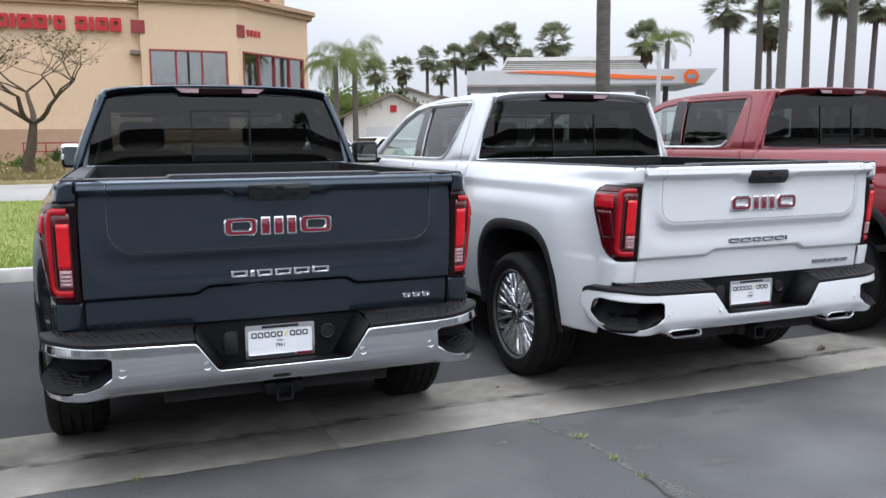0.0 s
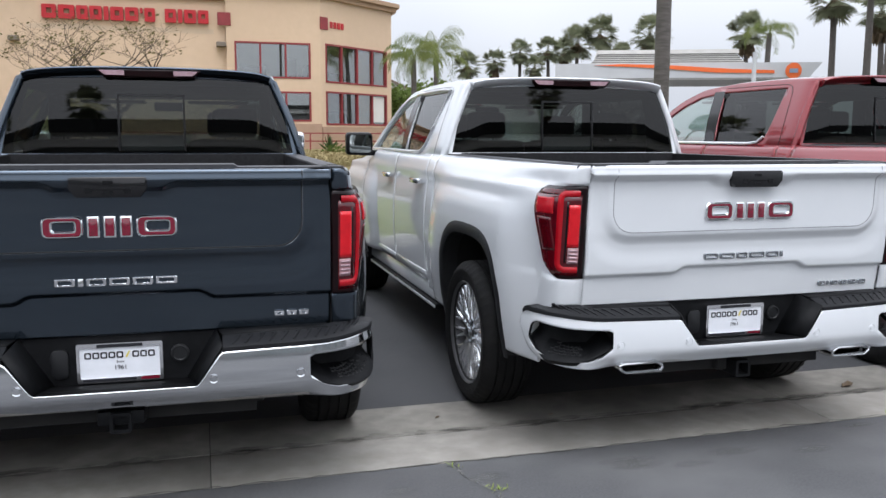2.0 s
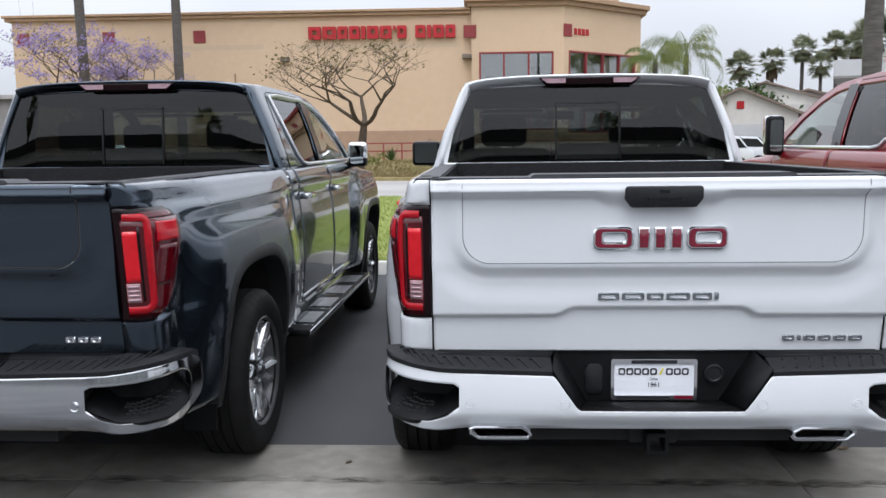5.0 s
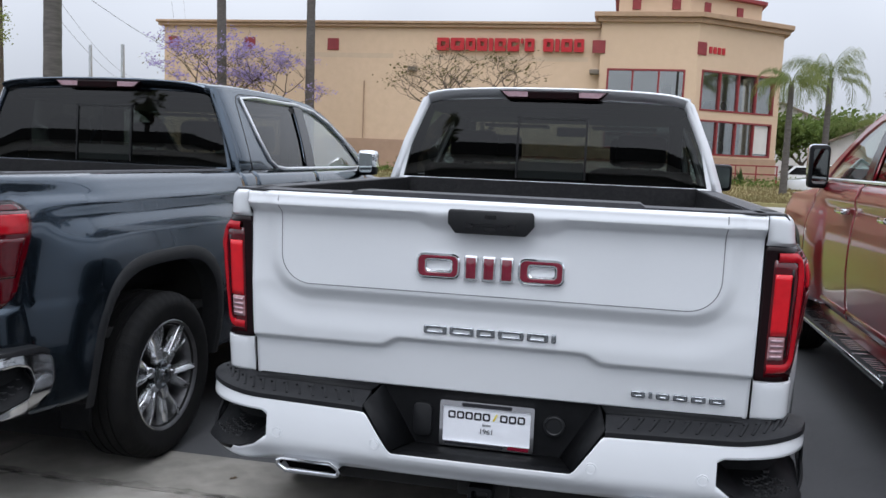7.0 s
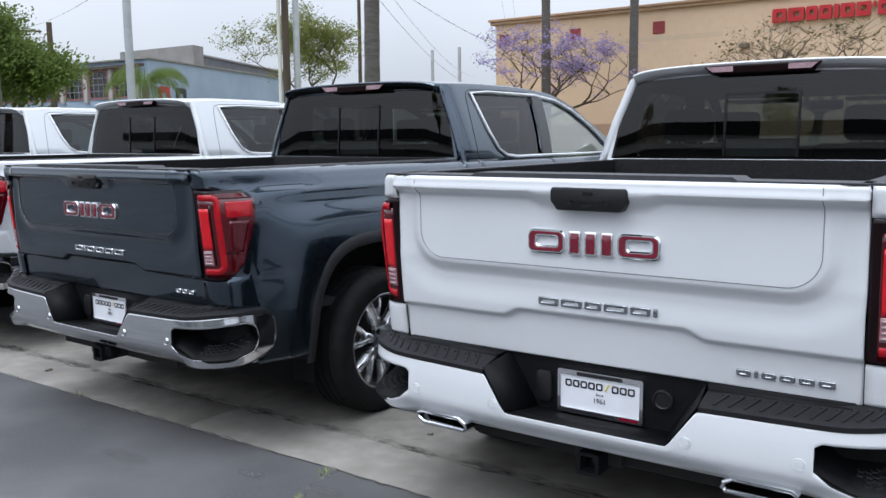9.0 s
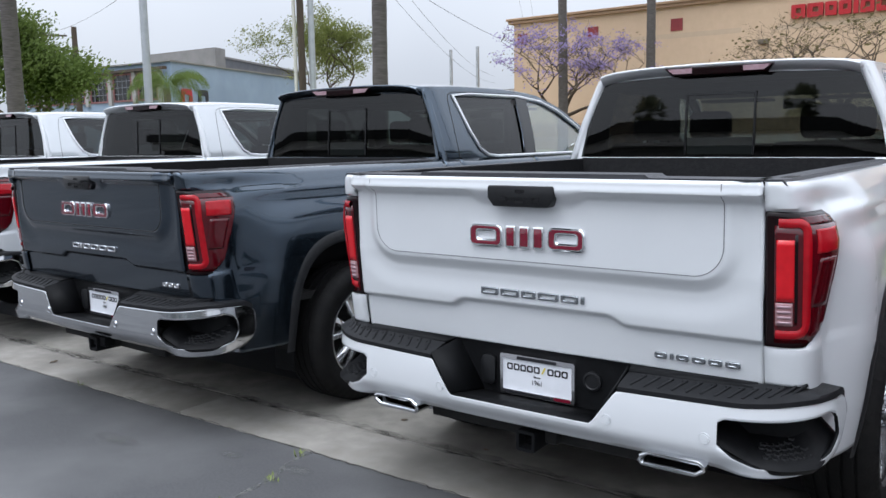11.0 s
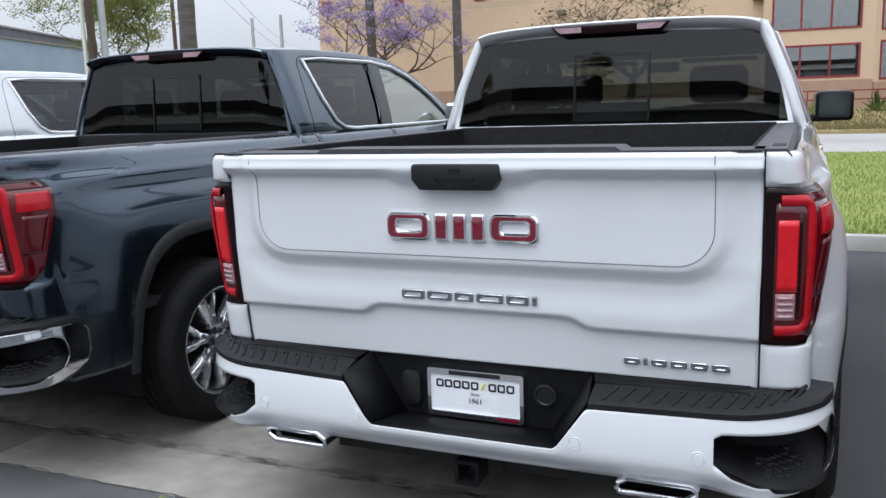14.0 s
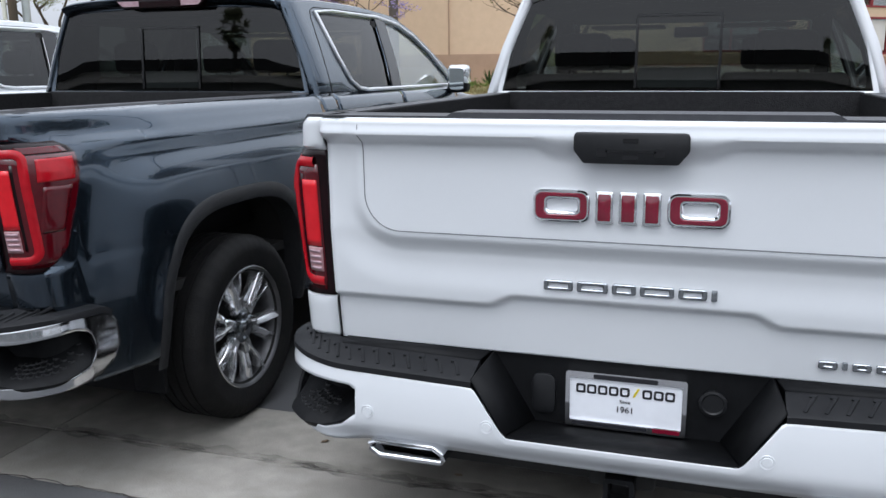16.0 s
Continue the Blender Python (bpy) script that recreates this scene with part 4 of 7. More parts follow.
    # back wall with rear window
    def bput(k, z):
        w = GX(z) if z > BELT else 0.925
        g = 0.915 + 0.050 * min(1.0, max(0.0, (z - BELT) / 0.45))
        a = abs(k)
        m = a / 0.915 * g if a < 0.915 else g + (a - 0.915) / 0.085 * (1 - g)
        return (math.copysign(m * w, k), CAB_BACK(z) + 0.022 * a ** 16, z)
    glass_lo = lambda k: 1.420
    top = lambda k: 1.872 + 0.034 * (1 - abs(k) ** 4)
    hole = (-0.915, 0.915, glass_lo, lambda k: 1.850 + 0.028 * (1 - k * k))
    solid(part("cab_back", strip(span(-1, 1, 40, -0.915, 0.915), lambda k: 0.84, top, bput, 16, None, hole), paint, truck), 0.03, SEAT)
    pput = lambda k, z: (bput(k, z)[0], bput(k, z)[1] + 0.008, z)
    mid = (-0.215, 0.215, lambda k: 1.535, lambda k: 1.762)
    pane = part("rear_window", strip(span(-0.915, 0.915, 16, -0.215, 0.215), glass_lo, hole[3], pput, 8, None, mid), PRIVACY, truck, "dark privacy glass rear window")
    pane.visible_shadow = False
    pane = part("sliding_window", strip(span(-0.215, 0.215, 6), mid[2], mid[3], pput, 4), PRIVACY, truck, "lighter sliding pane in the rear window")
    pane.visible_shadow = False
    gy = lambda z: CAB_BACK(z) + 0.002
    own = None
    for x0, x1, z0, z1 in ((-0.196, -0.184, 1.435, 1.775), (0.184, 0.196, 1.435, 1.775), (-0.196, 0.196, 1.765, 1.777)):
        own = prism([(x0, z0), (x1, z0), (x1, z1), (x0, z1)], gy(1.6) - 0.002, gy(1.6) + 0.012, own)
    own.transform(Matrix.Translation((0, CAB_BACK(1.6), 1.6)) @ Matrix.Rotation(-math.atan2(0.026, 0.465), 4, "X") @ Matrix.Translation((0, -CAB_BACK(1.6), -1.6)))
    part("slider_frame", own, GLOSSBLACK, truck)
    own = prism([(-0.182, 1.437), (0.182, 1.437), (0.182, 1.530), (-0.182, 1.530)], CAB_BACK(1.48) + 0.012, CAB_BACK(1.48) + 0.020)
    part("slider_sill", own, SILLPLASTIC, truck)
    # roof
    def rput(y, k):
        z = ROOF(y)
        w = GX(z) - 0.02 * max(0.0, y - 3.6) + 0.004 - 0.030 * sstep(2.22, 2.07, y)
        return (k * w, y, z + (0.014 * (1 - abs(k) ** 14) + 0.028 * (1 - abs(k) ** 2.6)) * sstep(4.7, 3.4, y) ** 0.5)
    solid(part("roof", strip(span(2.075, 3.70, 36), lambda y: -1, lambda y: 1, rput, 28), paint, truck), 0.035, SEAT)
    edge = bmesh.new()
    prev = None
    for k in span(-1, 1, 48):
        x, _, zt = rput(2.07, k)
        x *= 1 - 0.012 * abs(k) ** 6
        out = 0.018 * (1 - abs(k) ** 8)
        cur = [edge.verts.new(p) for p in ((x, 2.09, zt + 0.001), (x, 2.058 - out, zt - 0.003), (x, 2.052 - out, zt - 0.010), (x, 2.056 - out, zt - 0.020), (x * 0.998, 2.094, zt - 0.054), (x * 0.998, 2.13, zt - 0.054))]
        if prev:
            for i in range(5):
                edge.faces.new((prev[i], cur[i], cur[i + 1], prev[i + 1]))
        else:
            edge.faces.new(cur)
        prev = cur
    edge.faces.new(prev[::-1])
    bmesh.ops.recalc_face_normals(edge, faces=edge.faces)
    part("roof_edge", edge, paint, truck)
    ws = part("windscreen", strip(span(3.70, 4.62, 16), lambda y: -0.94, lambda y: 0.94, rput, 16), CLEAR, truck, "clear windscreen")
    ws.visible_shadow = False
    for s in (-1, 1):
        solid(part("a_pillar", strip(span(3.70, 4.64, 16), lambda y: s * 0.94 if s > 0 else -1, lambda y: 1 if s > 0 else -0.94, rput, 3), paint, truck), 0.04, SEAT)
    # high brake light under the roof's rear edge
    yb = 2.036
    brake = part("high_brake_light", prism([(-0.255, 1.872), (0.255, 1.872), (0.300, 1.918), (-0.300, 1.918)], yb - 0.006, yb + 0.05, None, 0.004), LENSDARK, truck, "high brake light with clear side lamps")
    for s in (-1, 1):
        part("cargo_lamp", prism([(s * 0.14, 1.884), (s * 0.248, 1.884), (s * 0.282, 1.912), (s * 0.14, 1.912)], yb - 0.010, yb + 0.03), LENSPINK, brake)
    part("brake_lens", prism([(-0.13, 1.878), (0.13, 1.878), (0.13, 1.908), (-0.13, 1.908)], yb - 0.009, yb + 0.03), LENSRED if paint is RED else LENSDARK, brake)
    # inside
    for x in (-0.45, 0.45):
        seat(truck, x * 1.1, 2.42, 1.50, 0.30)
        seat(truck, x, 3.28, 1.50)
    part("seat_middle", box(-0.2, 0.2, 2.38, 2.9, 0.80, 1.485, 0.05), SEAT, truck)
    for s in (-1, 1):
        part("sun_visor", box(s * 0.16, s * 0.62, 3.55, 3.80, 1.775, 1.795, 0.008), SEAT, truck)
        part("belt_trim", box(s * 0.69, s * 0.775, 3.15, 3.33, 1.40, 1.84, 0.02), SEAT, truck)
    part("headliner", box(-0.72, 0.72, 2.20, 3.62, 1.805, 1.84, 0.01), SEAT, truck)
    part("dashboard", box(-0.86, 0.86, 4.05, 4.5, 0.9, 1.30, 0.06), SEAT, truck)
    part("cab_floor", box(-0.90, 0.90, 2.1, 4.5, 0.52, 0.56), UNDER, truck)
    wb = lathe([(-0.015, 0.175), (0.0, 0.19), (0.015, 0.175), (0.0, 0.16), (-0.015, 0.175)], 32)
    wb.transform(Matrix.Translation((-0.45, 3.95, 1.27)) @ Matrix.Rotation(radians(25), 4, "X") @ Matrix.Rotation(radians(90), 4, "Z"))
    part("steering_wheel", wb, BLACK, truck)
    part("inner_mirror", box(-0.11, 0.11, 3.80, 3.84, 1.72, 1.79, 0.015), BLACK, truck)


def arch_trim(truck, s, ya):
    """The black lip round a wheel arch."""
    own = bmesh.new()
    prev = None
    for i in range(45):
        t = math.pi * i / 44
        c, sn = math.cos(t), math.sin(t)
        e = 2 / ARCH_N
        sh = lambda a, b: (ya + a * math.copysign(abs(c) ** e, c), 0.40 + b * max(0.0, sn) ** e)
        pts = []
        for a, b, off in ((0.518, 0.580, -0.10), (0.518, 0.580, -0.002), (0.532, 0.596, 0.006), (0.564, 0.638, 0.005), (0.574, 0.650, -0.003)):
            y, z = sh(a, b)
            pts.append(own.verts.new((s * (side_x(y, z) + off), y, z)))
        if prev:
            for k in range(4):
                own.faces.new((prev[k], pts[k], pts[k + 1], prev[k + 1]))
        prev = pts
    bmesh.ops.recalc_face_normals(own, faces=own.faces)
    part("wheel_arch_trim", own, ARCHTRIM, truck, "dark grey wheel arch trim")
    own = bmesh.new()
    prev = None
    for i in range(25):
        t = math.pi * i / 24
        c, sn = math.cos(t), math.sin(t)
        e = 2 / ARCH_N
        y, z = ya + 0.53 * math.copysign(abs(c) ** e, c), 0.40 + 0.592 * max(0.0, sn) ** e
        cur = [own.verts.new((s * 0.96, y, z)), own.verts.new((s * 0.55, y, z))]
        if prev:
            own.faces.new((prev[0], cur[0], cur[1], prev[1]))
        prev = cur
    part("wheel_well", own, UNDER, truck)


def pickup(x, y, turn, paint, label, chrome, badge, wheels, trim, mirror, exhaust, boards, flaps=False, scale=1.0, plate=True):
    """One crew-cab pickup."""
    truck = new("pickup_truck", None)
    truck.matrix_basis = pose(x, y, 0, 0, 0, turn) @ Matrix.Diagonal((scale, scale, scale, 1))
    tagged(truck, label, "pickup truck", "pickup trucks parked in a row")
    # bed sides
    for s in (-1, 1):
        def put(u, z):
            px, py = corner(u, z)
            return (s * px, py, z)

        def low(u):
            yy = 0.265 + u if u > 0 else 0.2
            d = yy - REAR_AXLE
            base = 0.45
            if u < 0:
                base = 0.765 - 0.10 * sstep(-0.45, -0.05, u)
            if abs(d) < ARCH_A:
                return max(base if yy > REAR_AXLE else 0.45, arch(d))
            return base if u > 0.1 else base
        cols = sorted({*span(-1, 0, 22), *span(0.0, 1.79, 50), *[round(REAR_AXLE - 0.265 + sg * ARCH_A * math.cos(radians(a)) ** (2 / ARCH_N), 4) for sg in (-1, 1) for a in range(0, 90, 5)]})
        solid(part("bed_side", strip(cols, low, lambda u: 1.406, put, 64), paint, truck), 0.012)
        arch_trim(truck, s, REAR_AXLE)
        own = prism([(0.80, 1.395), (0.893, 1.395), (0.880, 1.413), (0.80, 1.413)], 0.004, 2.055)
        if s < 0:
            own.transform(Matrix.Diagonal((-1, 1, 1, 1)))
        part("rail_cap", own, TRIMGREY, truck, "grey plastic bed rail cap")
        part("bed_wall", box(s * 0.785, s * 0.80, 0.13, 2.05, 0.80, 1.41), LINER, truck)
        part("stake_pocket", box(s * 0.84, s * 0.875, 0.13, 0.24, 1.411, 1.414), UNDER, truck)
        tail_light(truck, s)
    part("bed_floor", box(-0.80, 0.80, 0.13, 2.05, 0.80, 0.84), LINER, truck, "black bed liner")
    part("bed_front", box(-0.80, 0.80, 1.99, 2.05, 0.80, 1.419, 0.01), LINER, truck)
    # tailgate
    zcols = [0.758 + (1.408 - 0.758) * i / 120 for i in range(121)]
    own = bmesh.new()
    prev = None
    n = 150
    for i in range(n + 1):
        gx = -0.826 + 1.652 * i / n
        col = [own.verts.new((gx, gate_y(gx, z), z)) for z in zcols]
        if prev:
            for j in range(120):
                own.faces.new((prev[j], col[j], col[j + 1], prev[j + 1]))
        prev = col
    outward(own)
    gate = solid(part("tailgate", own, paint, truck, "sculpted tailgate"), 0.03)
    part("tailgate_inner", box(-0.82, 0.82, 0.098, 0.125, 0.80, 1.40, 0.008), LINER, gate)
    own = prism([(-0.826, 1.4085), (0.826, 1.4085), (0.826, 1.413), (0.47, 1.413), (0.455, 1.423), (-0.455, 1.423), (-0.47, 1.413), (-0.826, 1.413)], -0.022, 0.128)
    part("tailgate_cap", own, TRIMGREY, gate, "grey plastic tailgate cap")
    # seams of the inner panel and of the gate
    seam = [(-0.712, 1.407), (-0.712, 1.20)] + [(-0.612 - 0.10 * math.cos(radians(a)), 1.20 - 0.10 * math.sin(radians(a))) for a in range(0, 91, 10)]
    path = [(-0.712, 1.404)] + [(-0.712, 1.40 - 0.02 * i) for i in range(1, 10)] + seam[2:] + [(-0.612 + 0.051 * i, 1.10) for i in range(1, 24)]
    path += [(-a, b) for a, b in seam[2:][::-1]] + [(0.712, 1.40 - 0.02 * i) for i in range(9, -1, -1)]
    part("panel_seam", tube([(a, gate_y(a, b) - 0.0002, b) for a, b in path], 0.0022 if paint is BLUE else 0.0015, 6), UNDER if paint is BLUE else SEAMGREY, gate)
    # on dark paint a thin silver tube draws the highlight along the seam's edge
    if paint is BLUE:
        rim = [(a * 1.0055, b - 0.0038 * sstep(1.20, 1.17, b)) for a, b in path]
        part("seam_highlight", tube([(a, gate_y(a, b) - 0.0002, b) for a, b in rim], 0.0010, 6), BADGE, gate)
    for s in (-1, 1):
        gap = strip((0.8262, 0.8345), lambda u: 0.757, lambda u: 1.409, lambda u, z: (s * u, max(gate_y(0.826, z), REAR_IN(z)) + 0.010, z), 40)
        part("gate_gap", gap, UNDER, gate)
    hy = -0.049
    own = prism([(-0.130, 1.380), (0.130, 1.380), (0.137, 1.372), (0.137, 1.335), (0.112, 1.304), (-0.112, 1.304), (-0.137, 1.335), (-0.137, 1.372)], hy - 0.004, 0.02, None, 0.004)
    hd = part("gate_handle", own, GLOSSBLACK if paint is BLUE else HANDLE, gate, "black tailgate handle")
    for x0, x1, z0, z1 in ((-0.018, 0.018, 1.355, 1.366), (-0.080, -0.055, 1.322, 1.340), (0.055, 0.080, 1.322, 1.340), (-0.06, 0.06, 1.332, 1.337), (-0.018, 0.018, 1.315, 1.326)):
        part("handle_button", prism(rounded(x0, x1, z0, z1, 0.002, 2), hy - 0.006, hy), BLACK if paint is BLUE else GLOSSBLACK, hd)
    emblem(truck, badge, paint)
    bumper(truck, chrome, paint)
    if plate:
        licence_plate(truck)
    part("gate_shadow_gap", box(-0.80, 0.80, 0.10, 0.14, 0.70, 0.80), UNDER, truck)
    # hitch and exhaust
    own = bmesh.new()
    band(own, rounded(-0.040, 0.040, 0.385, 0.465, 0.010, 3), rounded(-0.028, 0.028, 0.397, 0.453, 0.006, 3), -0.02, 0.16)
    hitch = part("tow_hitch", own, BLACK, truck, "black tow hitch receiver")
    part("hitch_plug", box(-0.028, 0.028, 0.03, 0.10, 0.397, 0.453), GLOSSBLACK, hitch)
    if chrome:
        part("chain_plate", box(-0.088, 0.088, 0.0, 0.10, 0.412, 0.468, 0.008), BLACK, hitch)
    part("hitch_bar", tube([(-0.55, 0.20, 0.44), (0.55, 0.20, 0.44)], 0.032, 10), UNDER, truck)
    part("hitch_bracket", box(-0.09, 0.09, 0.06, 0.16, 0.40, 0.50, 0.01), UNDER, truck)
    if exhaust:
        for s in (-1, 1):
            o = [(0.474, 0.462), (0.662, 0.462), (0.692, 0.484), (0.694, 0.500), (0.676, 0.513), (0.498, 0.513), (0.470, 0.492), (0.466, 0.474)]
            own = bmesh.new()
            inner = [(0.58 + (a - 0.58) * 0.90, 0.4875 + (b - 0.4875) * 0.62) for a, b in o]
            band(own, [(s * a, b) for a, b in o], [(s * a, b) for a, b in inner], -0.066, 0.10)
            loop = [(s * a, -0.068, b) for a, b in [(0.58 + (p - 0.58) * 0.955, 0.4875 + (q - 0.4875) * 0.82) for p, q in o]]
            tube(loop + loop[:2], 0.0075, 8, own, False)
            tip = part("exhaust_tip", own, CHROME, truck, "chrome rectangular exhaust tip")
            part("exhaust_inner", box(s * 0.478, s * 0.684, 0.02, 0.09, 0.470, 0.505), UNDER, tip)
    else:
        part("exhaust_pipe", tube([(0.66, 0.95, 0.42), (0.74, 0.6, 0.44), (0.80, 0.36, 0.445)], 0.034, 14), BADGE, truck, "plain exhaust pipe")
    # chassis
    part("chassis", box(-0.52, 0.52, 0.10, 5.5, 0.40, 0.56), UNDER, truck)
    part("rear_axle", tube([(-0.8, REAR_AXLE, 0.41), (-0.2, REAR_AXLE, 0.41), (0, REAR_AXLE, 0.41), (0.2, REAR_AXLE, 0.41), (0.8, REAR_AXLE, 0.41)], [0.05, 0.06, 0.14, 0.06, 0.05], 14), UNDER, truck)
    part("bed_underside", box(-0.95, 0.95, 0.12, 2.05, 0.66, 0.70), UNDER, truck)
    cab(truck, paint, trim, mirror)
    # bonnet and front
    hoodline = lin([(4.2, 1.385), (4.6, 1.32), (5.5, 1.25), (5.8, 1.20)])
    def hput(yy, k):
        w = side_x(yy, hoodline(yy)) - 0.004
        return (k * w, yy, hoodline(yy) + 0.055 * (1 - abs(k) ** 5) + 0.02 * sstep(0.75, 0.6, abs(k)) * sstep(4.4, 4.8, yy))
    solid(part("bonnet", strip(span(4.42, 5.78, 24), lambda yy: -1, lambda yy: 1, hput, 24), paint, truck), 0.02)
    own = strip(span(-1, 1, 30), lambda k: 0.42, lambda k: 1.205 + 0.045 * (1 - abs(k) ** 5), lambda k, z: (k * (side_x(5.78, z) - 0.002), 5.78 + 0.10 * (1 - k * k), z), 14)
    solid(part("front_panel", own, paint, truck), 0.02)
    part("grille", box(-0.55, 0.55, 5.84, 5.90, 0.72, 1.12, 0.02), GLOSSBLACK, truck, "black grille")
    own = bmesh.new()
    band(own, rounded(-0.58, 0.58, 0.69, 1.15, 0.06), rounded(-0.53, 0.53, 0.74, 1.10, 0.05), 5.85, 5.92)
    part("grille_frame", own, CHROME, truck)
    for s in (-1, 1):
        part("headlight", box(s * 0.60, s * 0.76, 5.76, 5.86, 0.90, 1.14, 0.03), LENSCLEAR, truck)
    part("front_bumper", box(-0.72, 0.72, 5.82, 5.93, 0.46, 0.68, 0.03), CHROME if chrome else paint, truck)
    for s in (-1, 1):
        wheel(truck, (s * 0.922, REAR_AXLE, 0.412), wheels, s)
        wheel(truck, (s * 0.888, FRONT_AXLE, 0.412), wheels, s)
        if boards:
            bd = part("running_board", box(s * 0.90, s * 1.085, 1.98, 4.28, 0.375, 0.425, 0.018), BLACK, truck, "black running board with bright edges")
            for yy in (2.10, 2.62, 3.14, 3.66, 4.14):
                part("board_strip", box(s * 0.915, s * 1.075, yy - 0.012, yy + 0.012, 0.4235, 0.430), CHROME, bd)
            part("board_edge", box(s * 1.078, s * 1.092, 1.99, 4.27, 0.388, 0.418, 0.004), CHROME, bd)
            for yy in (2.20, 2.72, 3.24, 3.76):
                for k in range(6):
                    part("tread_grip", box(s * 0.93, s * 1.062, yy + 0.055 * k, yy + 0.055 * k + 0.036, 0.4235, 0.4295), BADGE if paint is RED else ALLOY, bd)
        if flaps:
            part("mud_flap", box(s * 0.82, s * 0.97, REAR_AXLE - 0.50, REAR_AXLE - 0.48, 0.27, 0.55, 0.004), BLACK, truck, "black mud flap")
    return truck


MIRRORDARK = material("dimmed_mirror_glass", (0.20, 0.215, 0.21), 0.03, 1.0)
MIRRORGLASS = material("mirror_glass", (0.42, 0.46, 0.47), 0.02, 1.0)

pickup(0.752, 3.735, -1.4, BLUE, "dark blue-grey crew-cab pickup with chrome bumper parked on asphalt", True, "slt", "six", "chrome", "chrome", False, True, True)
pickup(3.573, 3.77, 0, WHITE, "white crew-cab pickup with painted bumper and chrome exhaust tips", False, "denali", "fine", "silver", "black", True, False)

# ---- ground ----
STUCCO = material("tan_stucco", (0.56, 0.41, 0.285), 0.9, 0.0, 0.0, (0.60, 0.44, 0.31), 2.5, 6.0, 0.25, 60.0, (0.53, 0.385, 0.265), 0.12)
STUCCODARK = material("brown_stucco", (0.34, 0.225, 0.155), 0.9, 0.0, 0.0, (0.38, 0.25, 0.175), 2.5, 6.0, 0.25, 60.0)
CORNICE = material("cornice_brown", (0.33, 0.215, 0.135), 0.85, 0.0, 0.0, (0.38, 0.25, 0.16), 3.0)
REDTILE = material("dark_red_tile", (0.20, 0.022, 0.026), 0.6, 0.0, 0.0, (0.24, 0.028, 0.030), 5.0)
SIGNRED = material("sign_red", (0.42, 0.008, 0.014), 0.4, 0.0, 0.0, (0.36, 0.007, 0.012), 3.0)
# opaque pane; reflected sky and dark shapes are painted in as pale and dark noise
PANE = material("reflection_mottled_glass", (0.10, 0.12, 0.12), 0.03, 0.0, 0.0, (0.34, 0.37, 0.37), 0.7, 3.0, spec=0.9, objvar=0.35)
ROOFGREY = material("flat_roof", (0.30, 0.29, 0.28), 0.9, 0.0, 0.0, (0.36, 0.35, 0.34), 1.0)
BARK = material("palm_bark", (0.115, 0.102, 0.093), 0.95, 0.0, 0.0, (0.066, 0.058, 0.053), 5.0, 6.0, 0.8, 14.0, stretch=(1, 1, 6))
BARKPALE = material("grey_bark", (0.20, 0.165, 0.13), 0.95, 0.0, 0.0, (0.12, 0.10, 0.08), 8.0, 6.0, 0.6, 20.0)
TWIG = material("brown_bark", (0.085, 0.062, 0.042), 0.95, 0.0, 0.0, (0.055, 0.04, 0.028), 8.0)
FAN = leaf_material("fan_palm_leaf", (0.14, 0.158, 0.092), 0.7, 0.0, 0.0, (0.24, 0.25, 0.16), 0.9, spec=0.25)
SKIRT = material("dead_palm_leaf", (0.17, 0.12, 0.07), 0.9, 0.0, 0.0, (0.11, 0.08, 0.05), 1.5)
FEATHER = leaf_material("feather_palm_leaf", (0.10, 0.135, 0.040), 0.75, 0.0, 0.0, (0.18, 0.20, 0.065), 0.8, spec=0.2)
FOLIAGE = leaf_material("green_foliage", (0.085, 0.13, 0.030), 0.75, 0.0, 0.0, (0.15, 0.20, 0.055), 1.2, spec=0.2)
FOLIAGEOLIVE = leaf_material("olive_green_foliage", (0.15, 0.175, 0.050), 0.8, 0.0, 0.0, (0.22, 0.24, 0.085), 1.2, spec=0.15)
FOLIAGEDARK = leaf_material("deep_green_foliage", (0.030, 0.060, 0.016), 0.7, 0.0, 0.0, (0.06, 0.10, 0.026), 1.2)
OLIVE = leaf_material("dry_olive_foliage", (0.17, 0.14, 0.06), 0.8, 0.0, 0.0, (0.22, 0.17, 0.085), 1.2)
PODS = leaf_material("dry_pods", (0.10, 0.085, 0.035), 0.85, 0.0, 0.0, (0.15, 0.125, 0.055), 1.2, spec=0.1)
VIOLET = leaf_material("violet_blossom", (0.25, 0.19, 0.42), 0.8, 0.0, 0.0, (0.35, 0.29, 0.52), 1.4)
STEELGREY = material("galvanised_steel", (0.45, 0.47, 0.49), 0.45, 0.6, 0.0, (0.38, 0.40, 0.42), 6.0)
WOODPOLE = material("weathered_pole", (0.085, 0.062, 0.045), 0.95, 0.0, 0.0, (0.05, 0.038, 0.03), 6.0, 6.0, 0.5, 20.0, stretch=(1, 1, 0.15))
CABLE = material("cable_black", (0.015, 0.015, 0.016), 0.7)
BLUEWALL = material("blue_grey_wall", (0.25, 0.33, 0.43), 0.9, 0.0, 0.0, (0.28, 0.36, 0.46), 1.0, 5.0, 0.15, 30.0, (0.22, 0.29, 0.38), 0.2)
SHOWWALL = material("grey_showroom_wall", (0.20, 0.195, 0.19), 0.8, 0.0, 0.0, (0.25, 0.245, 0.24), 1.0)
GREYWALL = material("grey_block_wall", (0.20, 0.195, 0.185), 0.9, 0.0, 0.0, (0.25, 0.24, 0.23), 1.0)
CANOPYWHITE = material("canopy_white", (0.50, 0.51, 0.52), 0.5, 0.0, 0.0, (0.45, 0.46, 0.47), 0.6)
